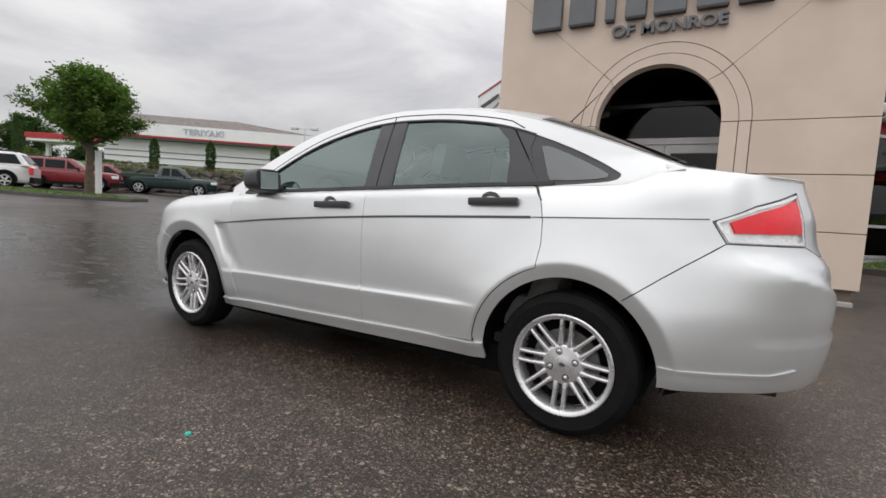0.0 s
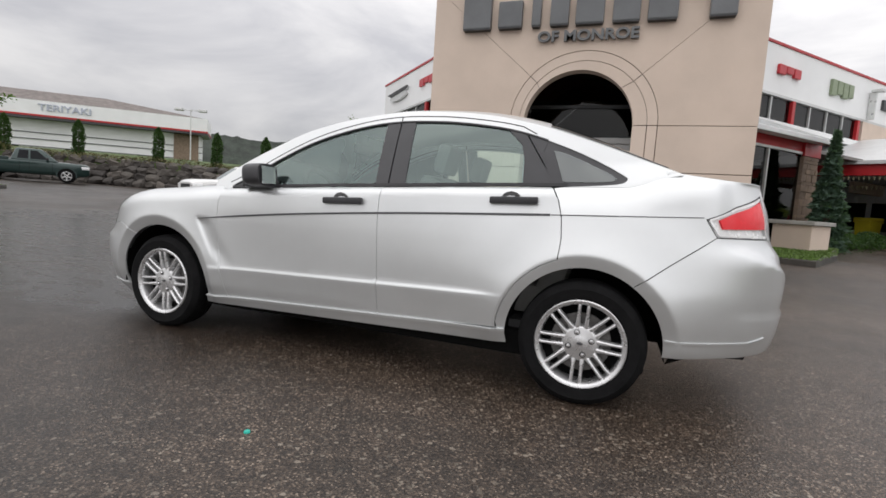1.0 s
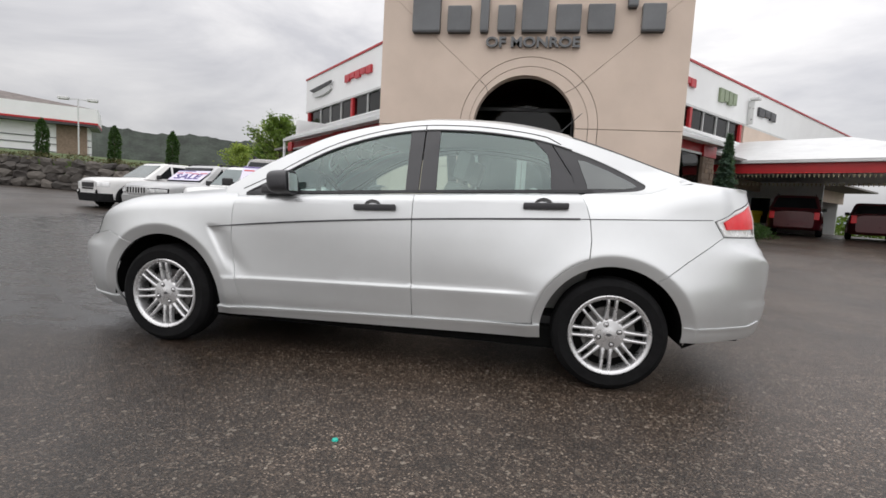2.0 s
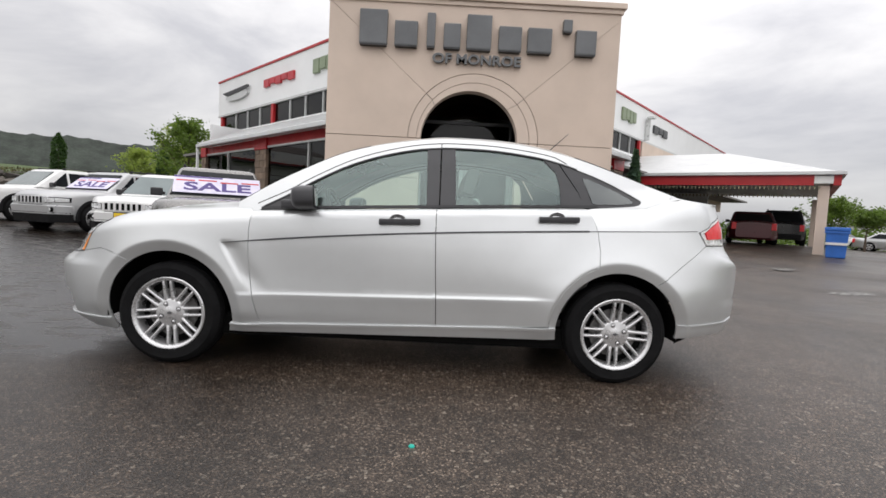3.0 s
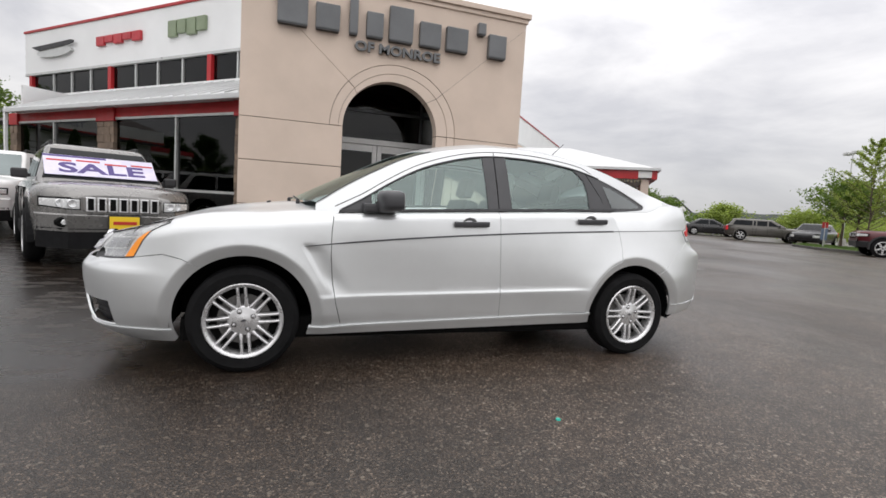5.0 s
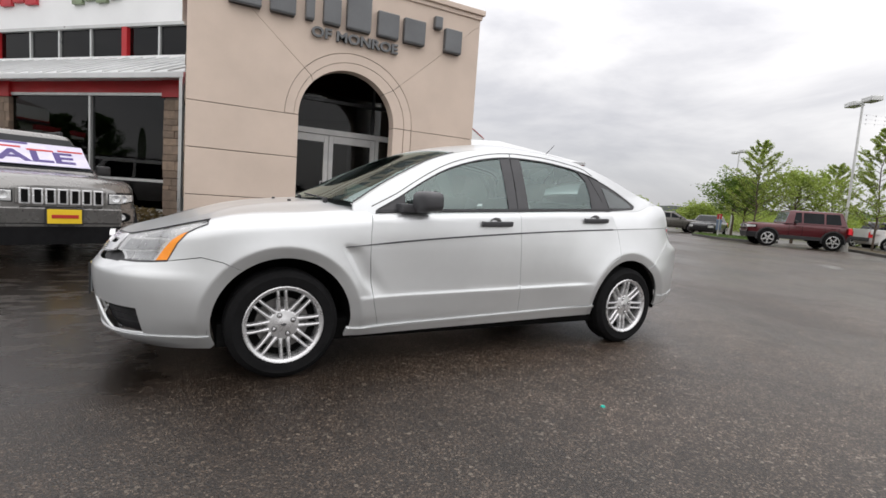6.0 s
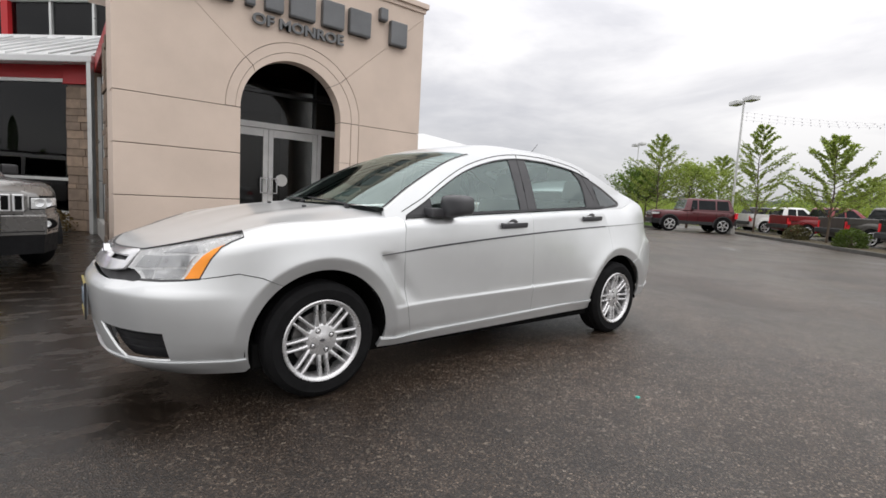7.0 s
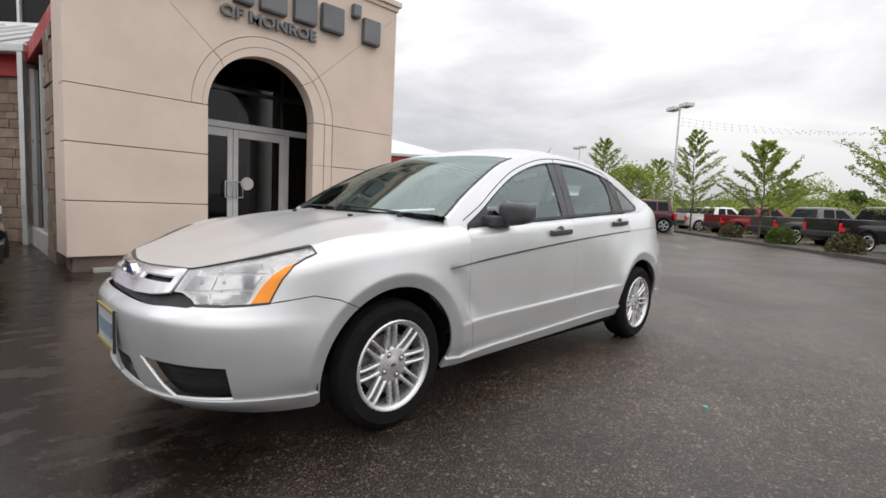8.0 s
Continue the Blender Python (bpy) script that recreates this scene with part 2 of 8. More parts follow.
RIM_SILVER = surface("silver_alloy_wheel", (0.66, 0.66, 0.665), 0.30, metal=0.72, vary=0.06, scale=8.0, bump=0.02)
CHROME = surface("chrome", (0.72, 0.72, 0.73), 0.1, metal=1.0, vary=0.04, bump=0.0, spread=0.03)
CAR_GLASS = glass("car_glass", (0.80, 0.94, 0.90), (0.84, 1.0, 0.97), 0.0, 2.2)
TINT_GLASS = glass("dark_tinted_car_glass", (0.42, 0.47, 0.46), (0.95, 1.0, 1.0), 0.0, 2.2)
LAMP_GLASS = glass("clear_lamp_glass", (0.93, 0.93, 0.93), 1.0, 0.02)
AMBER = surface("amber_lamp", (0.98, 0.30, 0.006), 0.45, vary=0.06, scale=20.0, coat=0.3)
TAIL_RED = surface("red_tail_lamp", (0.80, 0.018, 0.030), 0.42, vary=0.08, scale=15.0, coat=0.25)
REFLECTOR = surface("lamp_reflector", (0.80, 0.81, 0.81), 0.22, metal=0.22, vary=0.06, scale=16.0, bump=0.0)
SEAT_CLOTH = surface("grey_seat_cloth", (0.26, 0.26, 0.25), 0.9, vary=0.1, scale=7.0, fine=250.0, bump=0.2)
CABIN_DARK = surface("dark_cabin_trim", (0.05, 0.05, 0.052), 0.7, vary=0.1, scale=6.0, fine=200.0)
CABIN_LIGHT = surface("light_grey_cabin_trim", (0.56, 0.56, 0.54), 0.8, vary=0.08, scale=5.0, fine=200.0)


# ---- building helpers ----
def part(name, bm, material, parent=None, label="", smooth=False):
    """Links a bmesh as one mesh object, under its parent if it has one."""
    me = bpy.data.meshes.new(name)
    bm.to_mesh(me)
    bm.free()
    me.materials.append(material)
    if smooth:
        me.polygons.foreach_set("use_smooth", [True] * len(me.polygons))
    ob = new(name, me)
    ob.parent = parent
    if label:
        ob["label"] = label
    return ob


def smooth_by_angle(ob, degrees=35):
    me = ob.data
    me.polygons.foreach_set("use_smooth", [True] * len(me.polygons))
    me.set_sharp_from_angle(angle=radians(degrees))
    return ob


def thing(name, label, category, m=None, group="", kind=""):
    ob = tagged(new(name), label, category, group, kind)
    if m is not None:
        ob.matrix_basis = m
    return ob


def add_box(bm, x0, x1, y0, y1, z0, z1, bevel=0.0, m=None):
    v = bmesh.ops.create_cube(bm, size=1.0)["verts"]
    bmesh.ops.scale(bm, vec=(abs(x1 - x0), abs(y1 - y0), abs(z1 - z0)), verts=v)
    bmesh.ops.translate(bm, vec=((x0 + x1) / 2, (y0 + y1) / 2, (z0 + z1) / 2), verts=v)
    if bevel:
        edges = list({e for q in v for e in q.link_edges})
        r = bmesh.ops.bevel(bm, geom=edges, offset=bevel, segments=2, affect="EDGES", profile=0.6)
        v = list({q for f in r["faces"] for q in f.verts} | {q for q in v if q.is_valid})
    if m is not None:
        bmesh.ops.transform(bm, matrix=m, verts=v)
    return v


def box(x0, x1, y0, y1, z0, z1, bevel=0.0, m=None):
    bm = bmesh.new()
    add_box(bm, x0, x1, y0, y1, z0, z1, bevel, m)
    return bm


def add_tube(bm, p, q, r0, r1=None, sides=10):
    p, q = Vector(p), Vector(q)
    r1 = r0 if r1 is None else r1
    m = Matrix.Translation((p + q) / 2) @ (q - p).to_track_quat("Z", "Y").to_matrix().to_4x4()
    bmesh.ops.create_cone(bm, cap_ends=True, segments=sides, radius1=r0, radius2=r1, depth=(q - p).length, matrix=m)


def tube(p, q, r0, r1=None, sides=10):
    bm = bmesh.new()
    add_tube(bm, p, q, r0, r1, sides)
    return bm


def revolve(profile, sides=48, axis="Y"):
    """Turns a profile of (along, radius) round the axis."""
    bm = bmesh.new()
    rings = []
    for a, r in profile:
        ring = []
        for i in range(sides):
            t = 2 * math.pi * i / sides
            c, s = r * math.cos(t), r * math.sin(t)
            ring.append(bm.verts.new((c, a, s) if axis == "Y" else (c, s, a)))
        rings.append(ring)
    for a, b in zip(rings, rings[1:]):
        for i in range(sides):
            j = (i + 1) % sides
            bm.faces.new((a[i], a[j], b[j], b[i]))
    bmesh.ops.recalc_face_normals(bm, faces=bm.faces)
    return bm


def prism(outline, y0, y1, flip=False):
    """A flat outline of (x, z) points, given depth along y."""
    bm = bmesh.new()
    a = [bm.verts.new((x, y0, z)) for x, z in outline]
    b = [bm.verts.new((x, y1, z)) for x, z in outline]
    bm.faces.new(a)
    bm.faces.new(list(reversed(b)))
    for i in range(len(a)):
        j = (i + 1) % len(a)
        bm.faces.new((a[j], a[i], b[i], b[j]))
    bmesh.ops.recalc_face_normals(bm, faces=bm.faces)
    return bm


def curve_of(*points):
    """A smooth curve through (x, value) points."""
    xs = np.array([p[0] for p in points], float)
    ys = np.array([p[1] for p in points], float)
    h, d = np.diff(xs), np.diff(ys) / np.diff(xs)
    m = np.empty(len(xs))
    m[0], m[-1] = d[0], d[-1]
    for i in range(1, len(xs) - 1):
        if d[i - 1] * d[i] <= 0:
            m[i] = 0.5 * (d[i - 1] * h[i] + d[i] * h[i - 1]) / (h[i] + h[i - 1]) * 0.5
        else:
            m[i] = (d[i - 1] * h[i] + d[i] * h[i - 1]) / (h[i] + h[i - 1])

    def f(x):
        if x <= xs[0]:
            return float(ys[0] + m[0] * (x - xs[0]))
        if x >= xs[-1]:
            return float(ys[-1] + m[-1] * (x - xs[-1]))
        i = int(np.searchsorted(xs, x)) - 1
        t = (x - xs[i]) / h[i]
        t2, t3 = t * t, t * t * t
        return float((2 * t3 - 3 * t2 + 1) * ys[i] + (t3 - 2 * t2 + t) * h[i] * m[i] + (3 * t2 - 2 * t3) * ys[i + 1] + (t3 - t2) * h[i] * m[i + 1])

    return f


def inside(x, y, poly):
    hit = False
    for (x0, y0), (x1, y1) in zip(poly, poly[1:] + poly[:1]):
        if (y0 > y) != (y1 > y) and x < (x1 - x0) * (y - y0) / (y1 - y0) + x0:
            hit = not hit
    return hit


def lettering(text, size, depth, material, name, parent, stretch=1.0, bold=0.0, place=None):
    """Raised letters in the built-in font, each one a mesh of its own."""
    cu = bpy.data.curves.new(name, "FONT")
    cu.body, cu.size, cu.extrude, cu.offset = text, size, depth / 2, bold
    cu.align_x, cu.align_y, cu.resolution_u = "CENTER", "CENTER", 3
    tmp = bpy.data.objects.new(name, cu)
    me = bpy.data.meshes.new_from_object(tmp)
    bpy.data.objects.remove(tmp)
    me.transform((place or Matrix()) @ Matrix.Diagonal((stretch, 1, 1, 1)))
    whole = bmesh.new()
    whole.from_mesh(me)
    bmesh.ops.remove_doubles(whole, verts=whole.verts, dist=1e-5)
    left = set(whole.verts)
    while left:
        todo, island = [left.pop()], []
        while todo:
            v = todo.pop()
            island.append(v)
            for e in v.link_edges:
                o = e.other_vert(v)
                if o in left:
                    left.discard(o)
                    todo.append(o)
        bm = bmesh.new()
        twin = {v: bm.verts.new(v.co) for v in island}
        for f in {f for v in island for f in v.link_faces}:
            bm.faces.new([twin[v] for v in f.verts])
        part(name, bm, material, parent)
    whole.free()

# ---- ground ----
def ground_lift(x, y):
    """How the ground climbs on two sides, as one sheet."""
    step = lambda a, b, v: (lambda t: t * t * (3 - 2 * t))(min(1.0, max(0.0, (v - a) / (b - a))))
    left = min(0.75, 0.030 * max(0.0, -x - 6.0))
    return left + min(0.45, 0.035 * max(0.0, y - 5.0)) * step(1.0, 6.0, x) * (1 - step(17.0, 24.0, x))


def ground_sheet():
    """One sheet to the horizon, with a finer middle."""
    bm = bmesh.new()
    rings = [0] + [1.5 * i for i in range(1, 29)] + [50, 60, 80, 120, 260, 600, 1500]
    prev = None
    for r in rings:
        if r == 0:
            prev = [bm.verts.new((0, 0, 0))]
            continue
        ring = [bm.verts.new((r * math.cos(a), r * math.sin(a), ground_lift(r * math.cos(a), r * math.sin(a)))) for a in (2 * math.pi * i / 96 for i in range(96))]
        for i in range(96):
            j = (i + 1) % 96
            bm.faces.new((prev[0], ring[i], ring[j]) if len(prev) == 1 else (prev[i], ring[i], ring[j], prev[j]))
        prev = ring
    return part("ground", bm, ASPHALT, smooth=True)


tagged(ground_sheet(), "dark wet asphalt car park with pale aggregate", "ground", kind="structure")


# ---- the beige entrance tower ----
TX0, TX1, TY, TTOP, TFOOT = -1.74, 3.12, 4.74, 4.44, 0.19
ACX, ACZ, AR0, AR1, AR2 = 0.68, 2.25, 0.82, 0.955, 1.10
GAP = 0.0054
RCX = 0.745
tower = thing("entrance_tower", "beige stucco entrance tower with a round arch and grooved panels", "building", kind="structure")


def arc(cx, cz, r, a0, a1, steps):
    return [(cx + r * math.cos(radians(a0 + (a1 - a0) * i / steps)), cz + r * math.sin(radians(a0 + (a1 - a0) * i / steps))) for i in range(steps + 1)]


def ring_piece(c0, r0, c1, r1, a0, a1, y0, y1, steps=28):
    return prism(arc(c0, ACZ, r0, a0, a1, steps) + arc(c1, ACZ, r1, a1, a0, steps), y0, y1)


joints = [TFOOT, 0.87, 1.565, 2.24]
for z0, z1 in zip(joints, joints[1:]):
    part("panel", box(TX0, ACX - AR0, TY, TY + 0.3, z0 + GAP, z1 - GAP, 0.006), STUCCO, tower)
    part("panel", box(RCX + AR2 + GAP, TX1, TY, TY + 0.3, z0 + GAP, z1 - GAP, 0.006), STUCCO, tower)
    part("pilaster", box(ACX + AR0, RCX + AR1 - GAP, TY + 0.012, TY + 0.22, z0 + GAP / 2, z1 - GAP / 2, 0.004), STUCCO_TRIM, tower)
    part("pilaster", box(RCX + AR1 + GAP, RCX + AR2 - GAP, TY + 0.006, TY + 0.22, z0 + GAP / 2, z1 - GAP / 2, 0.004), STUCCO_TRIM, tower)
k = GAP
DIAG = math.tan(radians(41.5))
edge_z = ACZ + (TX1 - RCX) * DIAG
upper_left = [(TX0, 2.24 + k), (RCX - AR2 - k, 2.24 + k)] + arc(RCX, ACZ, AR2 + k, 179, 138.15, 14) + [(RCX - (TTOP - ACZ) / DIAG - 0.6 * k, TTOP), (TX0, TTOP)]
upper_mid = arc(RCX, ACZ, AR2 + k, 137.85, 41.65, 24) + ([(TX1, edge_z + 0.5 * k), (TX1, TTOP)] if edge_z < TTOP - 0.02 else [(RCX + (TTOP - ACZ) / DIAG - k, TTOP)]) + [(RCX - (TTOP - ACZ) / DIAG + 0.6 * k, TTOP)]
upper_right = [(TX1, 2.24 + k), (TX1, edge_z - 0.5 * k)] + arc(RCX, ACZ, AR2 + k, 41.35, 1, 14) + [(RCX + AR2 + k, 2.24 + k)]
mirror = lambda pts: [(2 * ACX - x, z) for x, z in pts]
for outline in (upper_left, upper_mid, upper_right):
    part("panel", prism(outline, TY, TY + 0.3), STUCCO, tower)
for c0, r0, c1, r1, dy in ((ACX, AR0, RCX, AR1 - 0.6 * k, 0.012), (RCX, AR1 + 0.6 * k, RCX, AR2 - 0.6 * k, 0.006)):
    for a0, a1 in ((0, 41.2), (41.8, 137.7), (138.3, 180)):
        part("arch_ring", ring_piece(c0, r0, c1, r1, a0, a1, TY + dy, TY + 0.22), STUCCO_TRIM, tower)
# backing behind the joints, with the arch left open
back_half = [(ACX - AR0 - 0.02, TFOOT - 0.02), (ACX - AR0 - 0.02, ACZ)] + arc(ACX, ACZ, AR0 + 0.02, 180, 90, 40)[1:] + [(ACX, TTOP), (TX0 + 0.01, TTOP), (TX0 + 0.01, TFOOT - 0.02)]
part("backing", prism(back_half, TY + 0.04, TY + 0.26), GROOVE, tower)
part("backing", prism([(min(x, TX1 - 0.01), z) for x, z in mirror(back_half)], TY + 0.04, TY + 0.26), GROOVE, tower)
part("return_wall", box(TX0, TX0 + 0.3, TY + 0.302, TY + 0.75, TFOOT, TTOP, 0.004), STUCCO, tower)
part("return_wall", box(TX1 - 0.3, TX1, TY + 0.302, TY + 4.2, TFOOT, TTOP, 0.004), STUCCO, tower)
part("cornice", box(TX0 - 0.03, TX1 + 0.03, TY - 0.03, TY + 4.3, TTOP + 0.002, TTOP + 0.075, 0.01), STUCCO_TRIM, tower)
part("cornice", box(TX0 - 0.07, TX1 + 0.07, TY - 0.07, TY + 4.34, TTOP + 0.077, TTOP + 0.17, 0.012), STUCCO_TRIM, tower)
part("roof", box(TX0, TX1, TY + 0.1, TY + 4.2, TTOP + 0.172, TTOP + 0.2), ROOF_METAL, tower)
part("plinth", box(TX0 + 0.06, ACX - AR0, TY + 0.06, TY + 0.5, -0.02, TFOOT - 0.022), GROOVE, tower)
part("plinth", box(ACX + AR0, TX1 - 0.06, TY + 0.06, TY + 0.5, -0.02, TFOOT - 0.022), GROOVE, tower)
part("threshold", box(ACX - AR0, ACX + AR0, TY + 0.02, TY + 1.6, -0.02, 0.1, 0.01), CONCRETE, tower)
part("ledge", box(TX0 + 0.25, TX1 - 0.05, TY - 0.05, TY + 0.06, -0.02, 0.05, 0.01), CONCRETE, tower)

# letters on the tower: the dealer's name as plain raised blocks, the place name in type
name_sign = thing("raised_name_sign", "large dark grey raised metal letters on stucco", "sign")
zb = 3.72


def letter_block(x0, x1, z0, z1, hole=None):
    bm = bmesh.new()
    add_box(bm, x0, x1, TY - 0.11, TY - 0.005, z0, z1, 0.018)
    part("letter_block", bm, SIGN_GREY, name_sign)
    part("letter_return", box(x0 + 0.012, x1 - 0.012, TY - 0.10, TY - 0.002, z0 - 0.012, z1 - 0.008), DARK_METAL, name_sign)


for x0, x1, h in ((-1.22, -0.76, 0.56), (-0.64, -0.26, 0.40), (-0.11, 0.03, 0.55), (0.17, 0.45, 0.40), (0.55, 0.96, 0.56), (1.08, 1.46, 0.40), (1.56, 1.96, 0.40), (2.36, 2.70, 0.40)):
    letter_block(x0, x1, zb, zb + h)
letter_block(2.14, 2.29, zb + 0.36, zb + 0.56)
m_sign = pose(0.735, TY - 0.045, 3.555, 90, 0, 0)
town = thing("place_name_sign", "dark grey raised capital letters spelling the town", "sign", m_sign)
lettering("OF MONROE", 0.215, 0.05, SIGN_GREY, "letter", town, 1.17, 0.006)

# the entrance behind the arch
EY = 5.95
entrance = thing("entrance_doors", "pale aluminium double glass doors under a dark glazed transom", "door", kind="structure")
EX0, EX1 = -0.6, 2.3


def pane(name, x0, x1, z0, z1, y, parent, mat=None, m=None):
    ob = part(name, box(x0, x1, y - 0.006, y + 0.006, z0, z1, 0, m), mat or WINDOW, parent)
    return ob


def bars(parent, name, spec, y0, y1, mat, m=None):
    for x0, x1, z0, z1 in spec:
        part(name, box(x0, x1, y0, y1, z0, z1, 0.005, m), mat, parent)


bars(entrance, "transom_bar", [(EX0, EX1, 2.12, 2.22)], EY - 0.06, EY + 0.06, DOOR_ALU)
bars(entrance, "transom_bar", [(EX0, EX1, 2.72, 2.78)], EY - 0.05, EY + 0.05, DARK_METAL)
bars(entrance, "jamb", [(-0.31, -0.24, 0.1, 2.12), (1.60, 1.67, 0.1, 2.12)], EY - 0.06, EY + 0.06, DOOR_ALU)
bars(entrance, "jamb", [(1.52, 1.56, 2.22, 3.4)], EY - 0.05, EY + 0.05, DARK_METAL)
for hinge, meet in ((-0.235, 0.675), (1.595, 0.685)):
    a, b = min(hinge, meet), max(hinge, meet)
    leaf = part("door", box(a, b, EY - 0.025, EY + 0.025, 0.105, 0.33, 0.004), DOOR_ALU, entrance, "pale aluminium glazed door leaf")
    for s in ((a, a + 0.085, 0.332, 2.115), (b - 0.085, b, 0.332, 2.115), (a + 0.087, b - 0.087, 1.98, 2.115)):
        part("stile", box(s[0], s[1], EY - 0.025, EY + 0.025, s[2], s[3], 0.004), DOOR_ALU, leaf)
    pane("pane", a + 0.087, b - 0.087, 0.332, 1.978, EY, leaf, ENTRY_GLASS)
    hx = meet + (0.12 if hinge > meet else -0.12)
    bmh = bmesh.new()
    sx = meet + (0.03 if hinge > meet else -0.03)
    for zz in (0.98, 1.24):
        add_tube(bmh, (sx, EY - 0.02, zz), (sx, EY - 0.08, zz), 0.012)
        add_tube(bmh, (sx, EY - 0.08, zz), (hx + (0.02 if hinge > meet else -0.02), EY - 0.08, zz), 0.012)
    add_tube(bmh, (hx + (0.02 if hinge > meet else -0.02), EY - 0.08, 0.97), (hx + (0.02 if hinge > meet else -0.02), EY - 0.08, 1.25), 0.012)
    add_tube(bmh, (sx, EY - 0.08, 0.97), (sx, EY - 0.08, 1.25), 0.012)
    part("handle", bmh, CHROME, leaf)
pane("transom_pane", -0.24, 1.52, 2.222, 2.72, EY, entrance, ENTRY_GLASS)
pane("transom_pane", -0.24, 1.52, 2.78, 3.4, EY, entrance, ENTRY_GLASS)
pane("side_pane", 1.672, EX1, 0.3, 2.12, EY, entrance, ENTRY_GLASS)
pane("side_pane", 1.562, EX1, 2.222, 3.4, EY, entrance, ENTRY_GLASS)
pane("side_pane", EX0, -0.312, 0.3, 2.12, EY, entrance, ENTRY_GLASS)
part("red_header", box(EX0, EX1, EY + 0.40, EY + 0.43, 2.95, 3.35), RED_PAINT, entrance)
sticker = revolve([(-0.002, 0.0), (-0.002, 0.11), (0.0, 0.11)], 32)
bmesh.ops.translate(sticker, vec=(0.93, EY - 0.012, 1.02 + 0.2), verts=sticker.verts)
tagged(part("round_sticker", sticker, WHITE_PAINT), "round white notice stuck on the glass door", "sticker")
# vestibule shell behind the arch
shell = thing("vestibule_walls", "dim vestibule walls behind the glass doors", "wall", kind="structure")
# the dimness is put into the dark grey wall colour
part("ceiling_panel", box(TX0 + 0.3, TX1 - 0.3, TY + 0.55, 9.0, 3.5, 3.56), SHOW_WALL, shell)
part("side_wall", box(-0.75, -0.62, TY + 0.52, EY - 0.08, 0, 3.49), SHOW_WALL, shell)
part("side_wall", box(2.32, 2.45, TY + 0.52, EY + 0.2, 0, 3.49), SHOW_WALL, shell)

# ---- wings ----
# each wing is laid out along its own x, with the shop glazing at its own y = 0
s45 = math.sqrt(0.5)
LEFT = Matrix(((s45, s45, 0, -1.65), (-s45, s45, 0, 9.0), (0, 0, 1, 0), (0, 0, 0, 1)))
ca, sa = math.cos(radians(48)), math.sin(radians(48))
RIGHT = Matrix(((ca, -sa, 0, 5.46), (sa, ca, 0, 12.67), (0, 0, 1, 0), (0, 0, 0, 1)))


